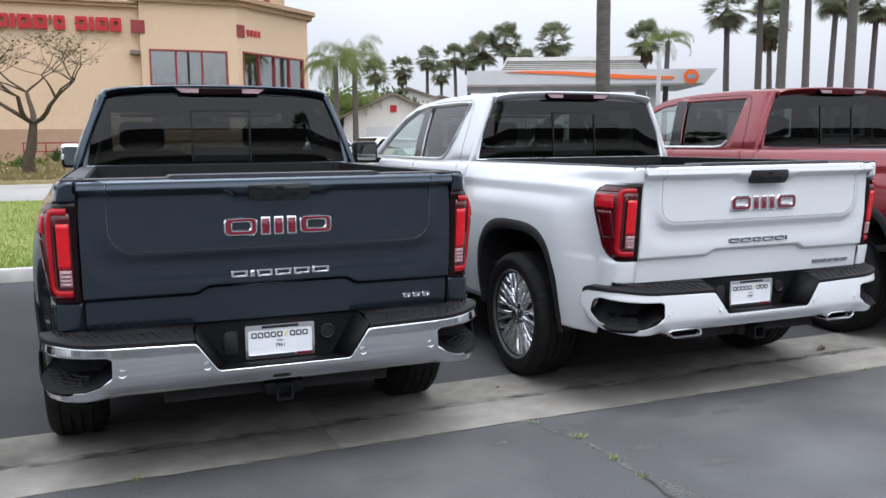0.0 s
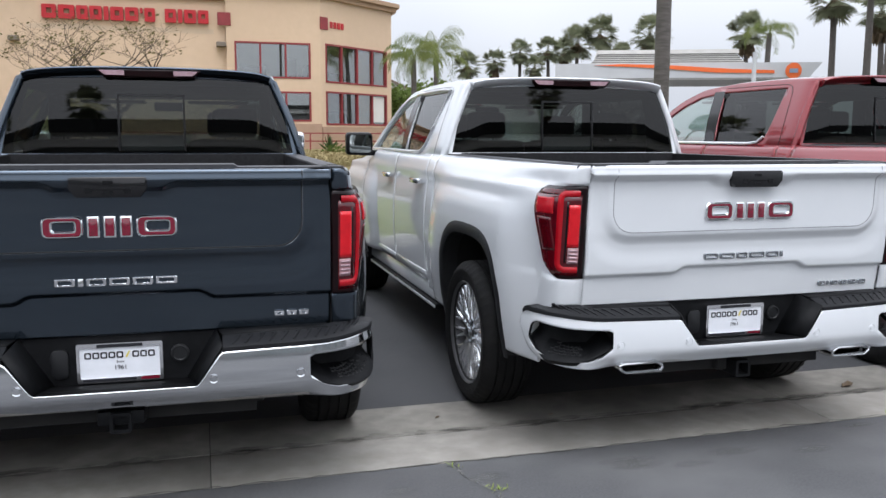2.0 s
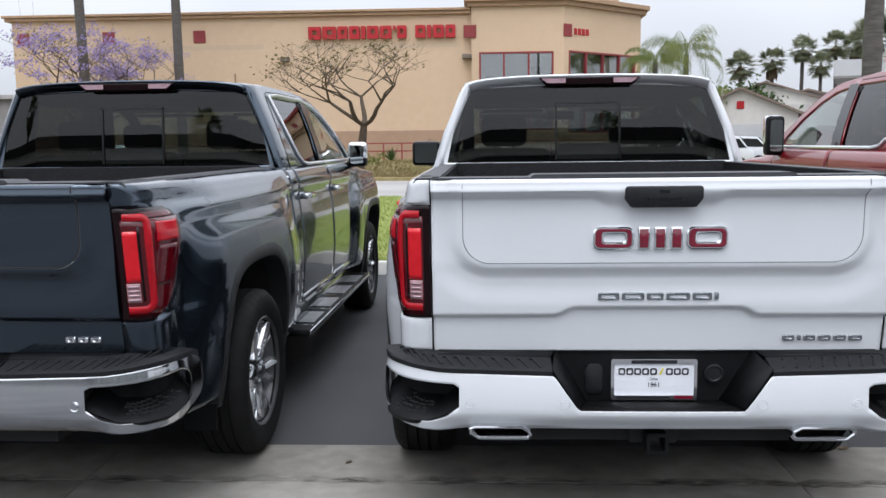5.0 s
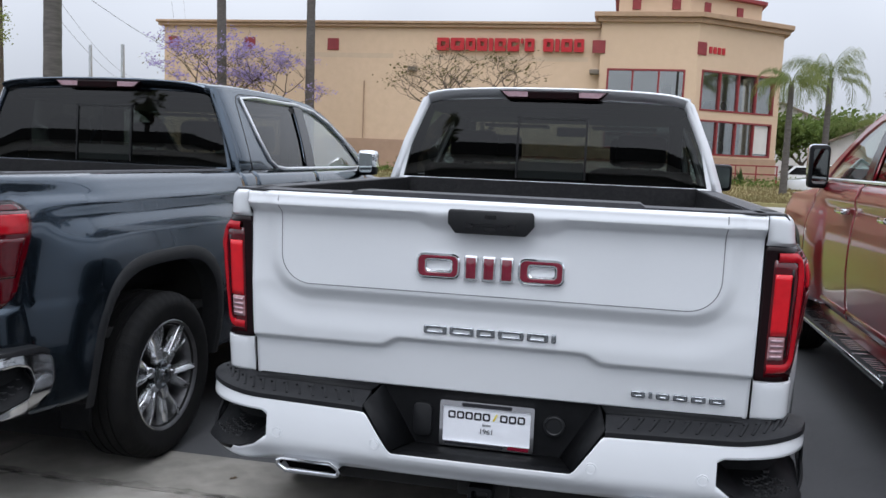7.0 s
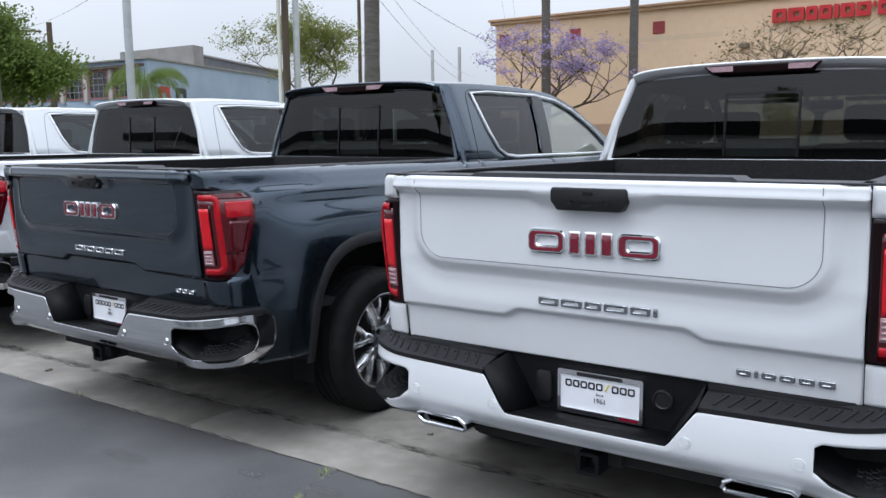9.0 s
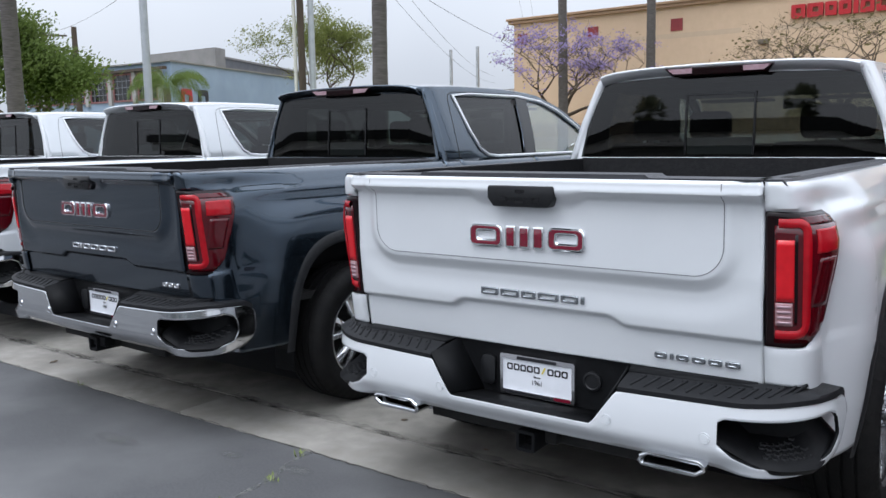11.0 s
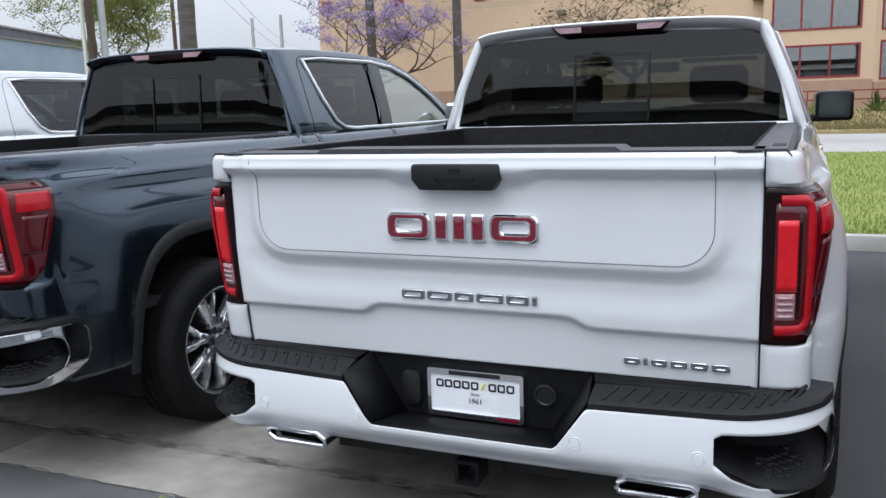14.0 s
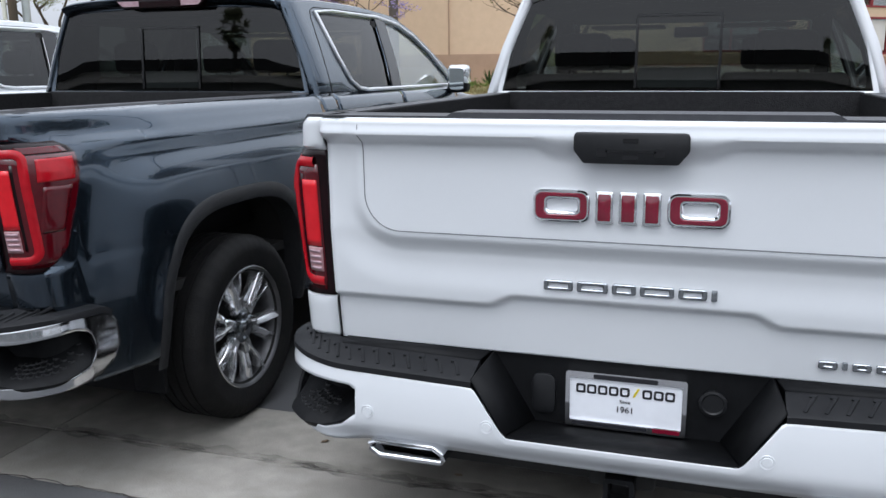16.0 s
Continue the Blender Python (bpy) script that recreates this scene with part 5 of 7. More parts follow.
WINBAR = material("grey_window_bar", (0.24, 0.25, 0.27), 0.7, 0.0, 0.0, (0.19, 0.20, 0.22), 3.0)
DARKROOF = material("dark_grey_roof_wall", (0.10, 0.105, 0.115), 0.85, 0.0, 0.0, (0.13, 0.135, 0.145), 1.0)
WINRED = material("reddish_window_frame", (0.24, 0.10, 0.10), 0.8, 0.0, 0.0, (0.20, 0.09, 0.09), 3.0)
ORANGE = material("orange_band", (0.75, 0.14, 0.03), 0.45)
OFFWHITE = material("offwhite_siding", (0.62, 0.60, 0.57), 0.85, 0.0, 0.0, (0.56, 0.54, 0.51), 1.5)
ROOFBROWN = material("brown_shingle", (0.17, 0.13, 0.105), 0.9, 0.0, 0.0, (0.22, 0.17, 0.14), 3.0)
CAULK = material("dark_joint", (0.042, 0.040, 0.037), 0.95, 0.0, 0.0, (0.055, 0.05, 0.045), 20.0)
DEADLEAF = material("dead_leaf", (0.11, 0.075, 0.045), 0.8, 0.0, 0.0, (0.07, 0.05, 0.03), 20.0)
WEED = material("weed_green", (0.16, 0.22, 0.045), 0.8, 0.0, 0.0, (0.22, 0.26, 0.07), 9.0)


def structure(name, bm, mat, label, smooth=0, category=""):
    return tagged(part(name, bm, mat, None, "", smooth), label, category, "", "structure")


structure("ground", box(-1500, 1500, -1500, 1500, -0.40, -0.030), EARTH, "dusty grey-brown ground reaching to the horizon", 0, "ground")
structure("road", box(-70, 60, -24, 4.003, -0.028, 0.0), ASPHALT, "worn grey asphalt lane of the car lot", 0, "asphalt")
structure("pavement", box(-70, 60, 4.872, 10.53, -0.028, 0.002), SEALED, "dark sealed asphalt of the parking bays", 0, "asphalt")
gutter = structure("pavement_gutter", box(-70, 60, 4.003, 4.872, -0.028, -0.012), CAULK, "stained concrete gutter strip between asphalt areas", 0, "gutter")
kerb = structure("kerb", prism([(10.53, -0.02), (10.545, 0.12), (10.565, 0.148), (10.69, 0.150), (10.69, -0.02)], -70, 60, None, 0, "x"), KERBSTONE, "pale concrete kerb along the lawn", 30, "kerb")
lawn = structure("lawn", box(-70, 60, 10.69, 23.6, -0.02, 0.135), LAWN, "short green lawn strip behind the kerb", 0, "lawn")
structure("road_driveway", box(-70, 60, 23.6, 33.4, -0.02, 0.125), ROADTOP, "pale concrete driveway beyond the lawn", 0, "driveway")
structure("bank", prism([(33.4, -0.02), (33.4, 0.25), (37.5, 0.42), (44.0, 0.75), (70, 0.80), (70, -0.02)], -70, 16, None, 0, "x"), DRYBANK, "dry yellow grass bank rising to the building", 0, "bank")

# lawn blades: short tufts, denser by the kerb
def tufts(count, x0, x1, y0, y1, z, h, w, seed, zf=None):
    rng = random.Random(seed)
    vs, fs = [], []
    for _ in range(count):
        x, y = rng.uniform(x0, x1), y0 + (y1 - y0) * rng.random() ** 1.6
        zz = zf(x, y) if zf else z
        a, hh = rng.uniform(0, 6.283), h * rng.uniform(0.6, 1.4)
        dx, dy = math.cos(a) * w, math.sin(a) * w
        lx, ly = rng.uniform(-0.4, 0.4) * hh, rng.uniform(-0.4, 0.4) * hh
        i = len(vs)
        vs += [(x - dx, y - dy, zz), (x + dx, y + dy, zz), (x + lx, y + ly, zz + hh)]
        fs.append((i, i + 1, i + 2))
    me = bpy.data.meshes.new("tufts")
    me.from_pydata(vs, [], fs)
    return me


def stuff(name, me, mat, label, category):
    me.materials.append(mat)
    return tagged(new(name, me), label, category, "", "stuff")


stuff("grass", tufts(90000, -9, 12, 10.68, 23.6, 0.132, 0.045, 0.006, 3), BLADE, "short green grass blades of the lawn", "grass")
stuff("dry_grass", tufts(26000, -14, 14, 33.6, 43.5, 0.3, 0.10, 0.02, 5, lambda x, y: float(np.interp(y, (33.4, 37.5, 44), (0.25, 0.42, 0.75)))), OLIVE, "dry yellow grass tufts on the bank", "grass")

# ---- the tyre shop ----
def wall_with(name, x0, x1, z0, z1, holes, mat, thick=0.3, parent=None, at=None):
    """An upright wall from x0 to x1 with rectangular openings (xa, xb, za, zb) that go right through."""
    own = None
    xs = sorted({x0, x1, *[h[0] for h in holes], *[h[1] for h in holes]})
    zs = sorted({z0, z1, *[h[2] for h in holes], *[h[3] for h in holes]})
    for xa, xb in zip(xs, xs[1:]):
        za = None
        for zl, zh in zip(zs, zs[1:]):
            mid = ((xa + xb) / 2, (zl + zh) / 2)
            if any(h[0] < mid[0] < h[1] and h[2] < mid[1] < h[3] for h in holes):
                if za is not None:
                    own = box(xa, xb, 0, thick, za, zl, 0, own)
                za = None
            elif za is None:
                za = zl
        if za is not None:
            own = box(xa, xb, 0, thick, za, zs[-1], 0, own)
    bmesh.ops.remove_doubles(own, verts=own.verts, dist=1e-4)
    return part(name, own, mat, parent, "", 0, at)


SHOPGLASS = tinted_glass("shop_glass_clear", (0.66, 0.72, 0.71), 0.0, 0.24)


def shop_window(parent, xa, xb, za, zb, n, at):
    """A window band with red frame, mullions and one pane a bay."""
    own = bmesh.new()
    band(own, [(xa, za), (xb, za), (xb, zb), (xa, zb)], [(xa + 0.09, za + 0.09), (xb - 0.09, za + 0.09), (xb - 0.09, zb - 0.09), (xa + 0.09, zb - 0.09)], -0.03, 0.20)
    win = part("window", own, REDTILE, parent, "red-framed shop window", 0, at)
    st = (xb - xa) / n
    for i in range(1, n):
        part("mullion", box(xa + st * i - 0.045, xa + st * i + 0.045, -0.02, 0.16, za + 0.09, zb - 0.09), REDTILE, win, "", 0)
    for i in range(n):
        pane = part("pane", box(xa + st * i + 0.05, xa + st * (i + 1) - 0.05, 0.08, 0.10, za + 0.09, zb - 0.09), SHOPGLASS, win, "", 0)
        pane.visible_shadow = False
    return win


shop = tagged(new("tyre_shop", None), "tan stucco tyre shop with brown cornice and red square tiles", "shop building")
FRONT = pose(0, 46.0, 0)
wall_with("wall", -22.3, 2.5, 0.3, 8.35, [], STUCCO, 0.4, shop, FRONT)
part("wainscot", box(-22.36, 2.5, -0.10, 0.0, 0.3, 2.27), STUCCODARK, shop, "darker brown base of the wall", 0, FRONT)
part("cornice", box(-22.6, 2.45, -0.22, 0.45, 8.30, 8.48, 0.04), CORNICE, shop, "", 0, FRONT)
part("cornice_upper", box(-22.7, 2.45, -0.32, 0.5, 8.48, 8.62, 0.03), CORNICE, shop, "", 0, FRONT)
TOWER = pose(0, 45.75, 0)
holes = [(2.9, 6.8, 4.45, 6.30), (2.9, 6.8, 2.22, 3.78)]
wall_with("tower_wall", 2.5, 7.35, 0.3, 8.75, holes, STUCCO, 0.4, shop, TOWER)
for h in holes:
    shop_window(shop, *h, 3, TOWER)
part("wainscot", box(2.5, 7.35, -0.10, 0.0, 0.3, 2.10), STUCCODARK, shop, "", 0, TOWER)
ANG = math.degrees(math.atan2(4.0, 4.7))
LEN = math.hypot(4.0, 4.7)
SKEW = pose(7.35, 45.75, 0, 0, 0, ANG)
holes = [(0.35, LEN - 0.45, 4.30, 6.35), (0.35, LEN - 0.45, 2.05, 3.85)]
wall_with("angled_wall", 0, LEN, 0.3, 8.75, holes, STUCCO, 0.4, shop, SKEW)
for h in holes:
    shop_window(shop, *h, 4, SKEW)
part("inner_wall", prism([(2.6, 49.6), (6.0, 49.6), (10.6, 53.4), (10.4, 53.6), (5.9, 49.9), (2.6, 49.9)], 0.3, 8.6, None, 0, "z"), OFFWHITE, shop, "pale inner wall seen through the windows", 0)
for z in (1.9, 4.1, 6.6):
    part("inner_floor", prism([(2.6, 46.3), (7.2, 46.3), (11.6, 50.1), (10.5, 53.4), (6.0, 49.7), (2.6, 49.7)], z, z + 0.12, None, 0, "z"), ROOFGREY, shop, "", 0)
for at, along, deep, w, h, z in ((TOWER, 0.6, 2.2, 1.5, 1.1, 4.22), (TOWER, 3.1, 2.6, 0.7, 1.6, 4.22), (TOWER, 1.0, 1.6, 0.9, 1.0, 2.02), (TOWER, 2.9, 1.8, 1.2, 0.8, 2.02),
                                 (SKEW, 1.2, 2.0, 0.9, 1.3, 4.22), (SKEW, 3.2, 2.3, 1.4, 0.9, 4.22), (SKEW, 0.7, 1.7, 0.8, 1.0, 2.02), (SKEW, 2.5, 1.6, 1.3, 0.9, 2.02)):
    x0 = along + (2.7 if at is TOWER else 0.0)
    rack = tube([(x0 + 0.12 * k, deep, z + h * 0.5) for k in range(int(w / 0.12))], h * 0.42, 14)
    part("tyre_rack", rack, RUBBER, shop, "row of black tyres behind the glass", 40, at)
part("window_poster", box(LEN - 1.75, LEN - 0.65, 0.06, 0.07, 2.25, 3.70), OFFWHITE, shop, "white window poster", 0, SKEW)
part("wainscot", box(0, LEN, -0.10, 0.0, 0.3, 1.95), STUCCODARK, shop, "", 0, SKEW)
part("side_wall", box(11.70, 12.05, 49.95, 70, 0.3, 8.75), STUCCO, shop, "", 0)
part("side_wall", box(-22.3, -21.9, 46.4, 74, 0.3, 8.35), STUCCO, shop, "", 0)
part("tower_return", box(2.5, 2.8, 46.15, 52, 8.3, 8.75), STUCCO, shop, "", 0)
for z0, z1, grow in ((8.62, 8.86, 0.10), (8.86, 9.10, 0.28)):
    pts = [(2.4 - grow, 45.65 - grow), (7.40 + grow * 0.4, 45.65 - grow), (12.25 + grow, 49.78 - grow * 0.6), (12.25 + grow, 60), (2.4 - grow, 60)]
    part("tower_cornice", prism(pts, z0, z1, None, 0.02, "z"), CORNICE, shop, "", 0)
part("roof_deck", box(-21.9, 2.5, 46.4, 74, 7.6, 7.7), ROOFGREY, shop, "", 0)
part("back_wall", box(-22.3, 12.05, 74, 74.4, 0.3, 8.35), STUCCO, shop, "", 0)
up = [(3.3, 46.9), (6.9, 46.9), (10.9, 50.4), (10.9, 58), (3.3, 58)]
part("upper_tier", prism(up, 9.05, 10.25, None, 0, "z"), STUCCO, shop, "", 0)
upc = [(3.05, 46.65), (7.0, 46.65), (11.15, 50.25), (11.15, 58), (3.05, 58)]
part("upper_coping", prism(upc, 10.25, 10.45, None, 0.03, "z"), REDTILE, shop, "dark red coping", 0)
for x in (-21.7, -17.0, -12.05, 2.42):
    yy = -0.32 if x > 2 else -0.05
    part("square_tile", box(x - 0.33, x + 0.33, yy, yy + 0.08, 7.05, 7.70, 0.02), REDTILE, shop, "dark red square tile", 0, FRONT)
part("square_tile", box(-0.05, 0.55, -0.05, 0.02, 7.05, 7.70, 0.02), REDTILE, shop, "", 0, SKEW)
for x in (4.2, 6.2):
    part("square_tile", box(x - 0.22, x + 0.22, 46.84, 46.92, 9.45, 9.95, 0.01), REDTILE, shop, "", 0)
for k in (1.2, 3.6):
    part("square_tile", box(k - 0.22, k + 0.22, -0.06, 0.02, 9.45, 9.95, 0.01), REDTILE, shop, "", 0, pose(6.9, 46.9, 0, 0, 0, math.degrees(math.atan2(3.5, 4.0))))
for i in range(4):
    part("number_bar", box(0.72 + 0.30 * i, 0.94 + 0.30 * i, -0.05, 0.0, 7.18, 7.52, 0.02), SIGNRED, shop, "", 0, SKEW)
# shop sign drawn as plain red blocks
widths = [0.66, 0.74, 0.52, 0.56, 0.22, 0.60, 0.62, 0.12, 0.50, 0, 0.54, 0.22, 0.58, 0.52]
sx = -6.14
for i, w in enumerate(widths):
    if w:
        own = bmesh.new()
        z0 = 7.10 if w != 0.12 else 7.50
        if w > 0.4:
            band(own, rounded(sx, sx + w, z0, 7.76, 0.05, 2), rounded(sx + w * 0.34, sx + w * 0.70, z0 + 0.24, 7.58, 0.02, 2), -0.22, -0.04)
        else:
            prism(rounded(sx, sx + w, z0, 7.76, 0.03, 2), -0.22, -0.04, own)
        part("sign_block", own, SIGNRED, shop, "red sign shape" if i == 0 else "", 0, FRONT)
        sx += w + 0.085
    else:
        sx += 0.38
for x in (-7.45, 2.25):
    part("wall_lamp", box(x - 0.24, x + 0.24, -0.45 if x > 2 else -0.30, 0.0, 5.98, 6.22, 0.04), BARKPALE, shop, "bronze wall lamp", 0, FRONT)
part("downpipe", tube([(-10.2, -0.06, 5.4), (-10.2, -0.06, 0.7)], 0.035, 8), STUCCODARK, shop, "", 0, FRONT)

PATCHPAINT = material("faded_stucco_patch", (0.50, 0.38, 0.275), 0.9, 0.0, 0.0, (0.54, 0.41, 0.295), 2.5, 6.0, 0.25, 60.0)
for x0, x1, z0, z1 in ((-6.9, 1.9, 6.62, 6.86), (-16.2, -8.6, 6.66, 6.92)):
    part("paint_patch", box(x0, x1, -0.008, 0.0, z0, z1), PATCHPAINT, shop, "faded strip of repainted wall", 0, FRONT)

rail = tagged(new("railing", None), "dark red metal railing in front of the shop", "railing")
for i in range(16):
    part("post", box(-3.0 + i * 0.95 - 0.03, -3.0 + i * 0.95 + 0.03, 43.97, 44.03, 0.7, 1.62), REDTILE, rail, "", 0)
for z in (1.2, 1.6):
    part("rail", box(-3.05, 11.3, 43.98, 44.02, z - 0.03, z + 0.03), REDTILE, rail, "", 0)


# ---- vegetation ----
def leaf_cloud(rng, centres, per, spread, size, flat=0.6):
    """Small leaves strewn round the centres."""
    vs, fs = [], []
    for c in centres:
        for _ in range(per):
            p = [c[k] + rng.gauss(0, spread) * (flat if k == 2 else 1) for k in range(3)]
            s = size * rng.uniform(0.6, 1.4)
            n = Vector((rng.gauss(0, 1), rng.gauss(0, 1), rng.gauss(0, 1) + 0.4)).normalized()
            u = n.orthogonal().normalized() * s
            v = n.cross(u) * 0.55
            i = len(vs)
            P = Vector(p)
            vs += [P - u, P + v, P + u, P - v]
            fs.append((i, i + 1, i + 2, i + 3))
    me = bpy.data.meshes.new("leaves")
    me.from_pydata([tuple(v) for v in vs], [], fs)
    return me


def add_mesh(name, me, mat, parent, label=""):
    me.materials.append(mat)
    ob = new(name, me)
    ob.parent = parent
    if label:
        ob["label"] = label
    return ob


def limbs(rng, base, height, spread, levels, r0, lean=0.25, forks=3, up=0.55, keep=(0.55, 0.85), taper=0.72):
    """Trunk and limbs as one bmesh; returns it and the tips."""
    bm = bmesh.new()
    tips = []

    def grow(p, d, length, r, level):
        pts, rad = [p], [r]
        q = p.copy()
        dd = d.copy()
        for k in range(4):
            dd = (dd + Vector((rng.gauss(0, 0.16), rng.gauss(0, 0.16), rng.gauss(0.05, 0.10)))).normalized()
            q = q + dd * length / 4
            pts.append(q.copy())
            rad.append(r * (1 - 0.11 * (k + 1)))
        tube(pts, rad, 7 if level < 2 else 4, bm, False)
        if level >= 2:
            tips.append(pts[2])
        if level >= levels:
            tips.append(q)
            return
        for k in range(forks if level else forks + 1):
            a = rng.uniform(0, 6.283)
            nd = (dd * up + Vector((math.cos(a), math.sin(a), rng.uniform(0.1, 0.7))) * spread).normalized()
            grow(q, nd, length * rng.uniform(*keep), rad[-1] * taper, level + 1)
    grow(Vector(base), Vector((rng.gauss(0, 0.06), rng.gauss(0, 0.06), 1)), height, r0, 0)
    return bm, tips


def tree(name, x, y, z, label, seed, height, spread, levels, r0, leaf, per, blob, size, second=None, share=0.5, bark=None, forks=3, flat=0.6, keep=(0.55, 0.85), wide=1.0, tall=1.0, taper=0.72):
    rng = random.Random(seed)
    t = tagged(new(name, None), label, "tree")
    t.matrix_basis = pose(x, y, z) @ Matrix.Diagonal((wide, wide, tall, 1))
    bm, tips = limbs(rng, (0, 0, 0), height, spread, levels, r0, forks=forks, keep=keep, taper=taper)
    part("trunk", bm, bark or BARKPALE, t, "", 60)
    pick = [p for p in tips if rng.random() < share]
    add_mesh("crown", leaf_cloud(rng, pick, per, blob, size, flat), leaf, t)
    if second:
        rest = [p for p in tips if rng.random() < second[1]]
        add_mesh("blossom", leaf_cloud(rng, rest, second[2], second[3], size, flat), second[0], t, second[4])
    return t


tree("jacaranda_tree", -15.6, 39.6, 0.5, "jacaranda tree with violet blossom and bare limbs", 11, 2.4, 1.15, 5, 0.25, OLIVE, 3, 0.22, 0.065,
     (VIOLET, 0.34, 17, 0.19, "violet blossom clusters"), 0.40, keep=(0.62, 0.92), wide=1.0, tall=0.80, taper=0.90, bark=TWIG)
tree("bare_tree", -2.4, 37.6, 0.4, "nearly bare spreading tree with dry seed pods", 21, 2.0, 1.1, 5, 0.18, PODS, 3, 0.16, 0.055, None, 0.22, keep=(0.62, 0.88), bark=TWIG, wide=1.5, taper=0.86)
tree("street_tree", -21.5, 31.2, 0, "small green street tree with airy crown", 5, 2.95, 1.15, 4, 0.15, FOLIAGEOLIVE, 70, 0.24, 0.050, None, 0.9, taper=0.84, keep=(0.60, 0.86), tall=0.96, bark=TWIG)
tree("street_tree", -27.2, 16.9, 0, "dense green street tree", 8, 2.2, 0.9, 4, 0.22, FOLIAGE, 120, 0.42, 0.075, None, 0.95)
tree("garden_tree", 19.6, 66.0, 0, "green tree behind the shop", 31, 2.4, 0.9, 3, 0.2, FOLIAGE, 50, 0.65, 0.18, None, 0.9)
tree("garden_tree", 16.4, 62.0, 0, "pale green tree behind the shop", 33, 2.0, 0.9, 3, 0.18, FOLIAGE, 50, 0.6, 0.16, None, 0.9)
tree("garden_tree", 22.5, 74.0, 0, "dark green tree by the houses", 35, 2.6, 0.9, 3, 0.2, FOLIAGEDARK, 50, 0.7, 0.2, None, 0.9)


def palm_trunk(h, r, seed, rings=26):
    rng = random.Random(seed)
    pts, rad = [], []
    bx, by = rng.gauss(0, 0.012), rng.gauss(0, 0.012)
    for i in range(rings * 2 + 1):
        k = i / (rings * 2)
        pts.append((bx * h * k * k, by * h * k * k, h * k))
        rad.append(r * (1.28 - 0.42 * k ** 0.6) * (1.025 if i % 2 else 0.985))
    return tube(pts, rad, 16), Vector(pts[-1])


def fan_crown(seed, size, count=84):
    """Fan leaves on stalks: each a pleated fan with pointed tips."""
    rng = random.Random(seed)
    vs, fs = [], []
    for i in range(count):
        az = rng.uniform(0, 6.283)
        el = radians(rng.uniform(-55, 80))
        d = Vector((math.cos(az) * math.cos(el), math.sin(az) * math.cos(el), math.sin(el)))
        side = d.cross(Vector((0, 0, 1))).normalized()
        nrm = side.cross(d)
        L = size * rng.uniform(0.42, 0.66)
        c = d * L
        k = len(vs)
        vs += [Vector((0, 0, 0)) - side * 0.02, Vector((0, 0, 0)) + side * 0.02, c]
        fs.append((k, k + 1, k + 2))
        n = 13
        R = size * rng.uniform(0.30, 0.42)
        for j in range(n):
            a = radians(-105 + 210 * j / (n - 1))
            tip = c + (d * math.cos(a) + side * math.sin(a)) * R + nrm * (-0.10 * R * abs(math.sin(a))) + Vector((0, 0, -0.22 * R * rng.uniform(0.5, 1.4)))
            w = (d * -math.sin(a) + side * math.cos(a)) * R * 0.07
            mid = c + (tip - c) * 0.55
            k = len(vs)
            vs += [c, mid - w, tip, mid + w]
            fs.append((k, k + 1, k + 2, k + 3))
    me = bpy.data.meshes.new("fan_crown")
    me.from_pydata([tuple(v) for v in vs], [], fs)
    return me


def skirt(seed, size, drop):
    rng = random.Random(seed)
    vs, fs = [], []
    for i in range(70):
        az = rng.uniform(0, 6.283)
        r0, r1 = 0.12, size * rng.uniform(0.18, 0.34)
        z0 = -rng.uniform(0, drop * 0.7)
        c, s = math.cos(az), math.sin(az)
        k = len(vs)
        w = 0.10
        vs += [(c * r0 - s * w, s * r0 + c * w, z0), (c * r0 + s * w, s * r0 - c * w, z0), (c * r1 + s * w * 2, s * r1 - c * w * 2, z0 - drop * 0.5), (c * r1 * 0.9, s * r1 * 0.9, z0 - drop * 0.75), (c * r1 - s * w * 2, s * r1 + c * w * 2, z0 - drop * 0.5)]
        fs.append((k, k + 1, k + 2, k + 3, k + 4))
    me = bpy.data.meshes.new("skirt")
    me.from_pydata(vs, [], fs)
    return me


def fan_palm(x, y, h, r, size, label, seed, drop=1.4):
    p = tagged(new("fan_palm", None), label, "palm tree", "fan palms")
    p.matrix_basis = pose(x, y, 0, 0, 0, seed * 37 % 360)
    bm, top = palm_trunk(h, r, seed)
    part("trunk", bm, BARK, p, "", 60)
    a = add_mesh("crown", fan_crown(seed, size), FAN, p)
    b = add_mesh("dead_leaves", skirt(seed + 1, size, drop), SKIRT, p, "dry brown skirt of dead leaves")
    a.location = b.location = top
    return p


# tall palms close to the lot, their crowns high above
for x, y, r, h, seed in ((8.27, 12.62, 0.108, 15.0, 1), (-4.63, 12.58, 0.118, 15.0, 2), (-15.07, 38.84, 0.21, 17.0, 3), (-11.72, 41.74, 0.21, 17.0, 4), (-17.3, 12.6, 0.20, 11.0, 6)):
    fan_palm(x, y, h, r, 2.4, "tall fan palm with a bare grey-brown trunk", seed)
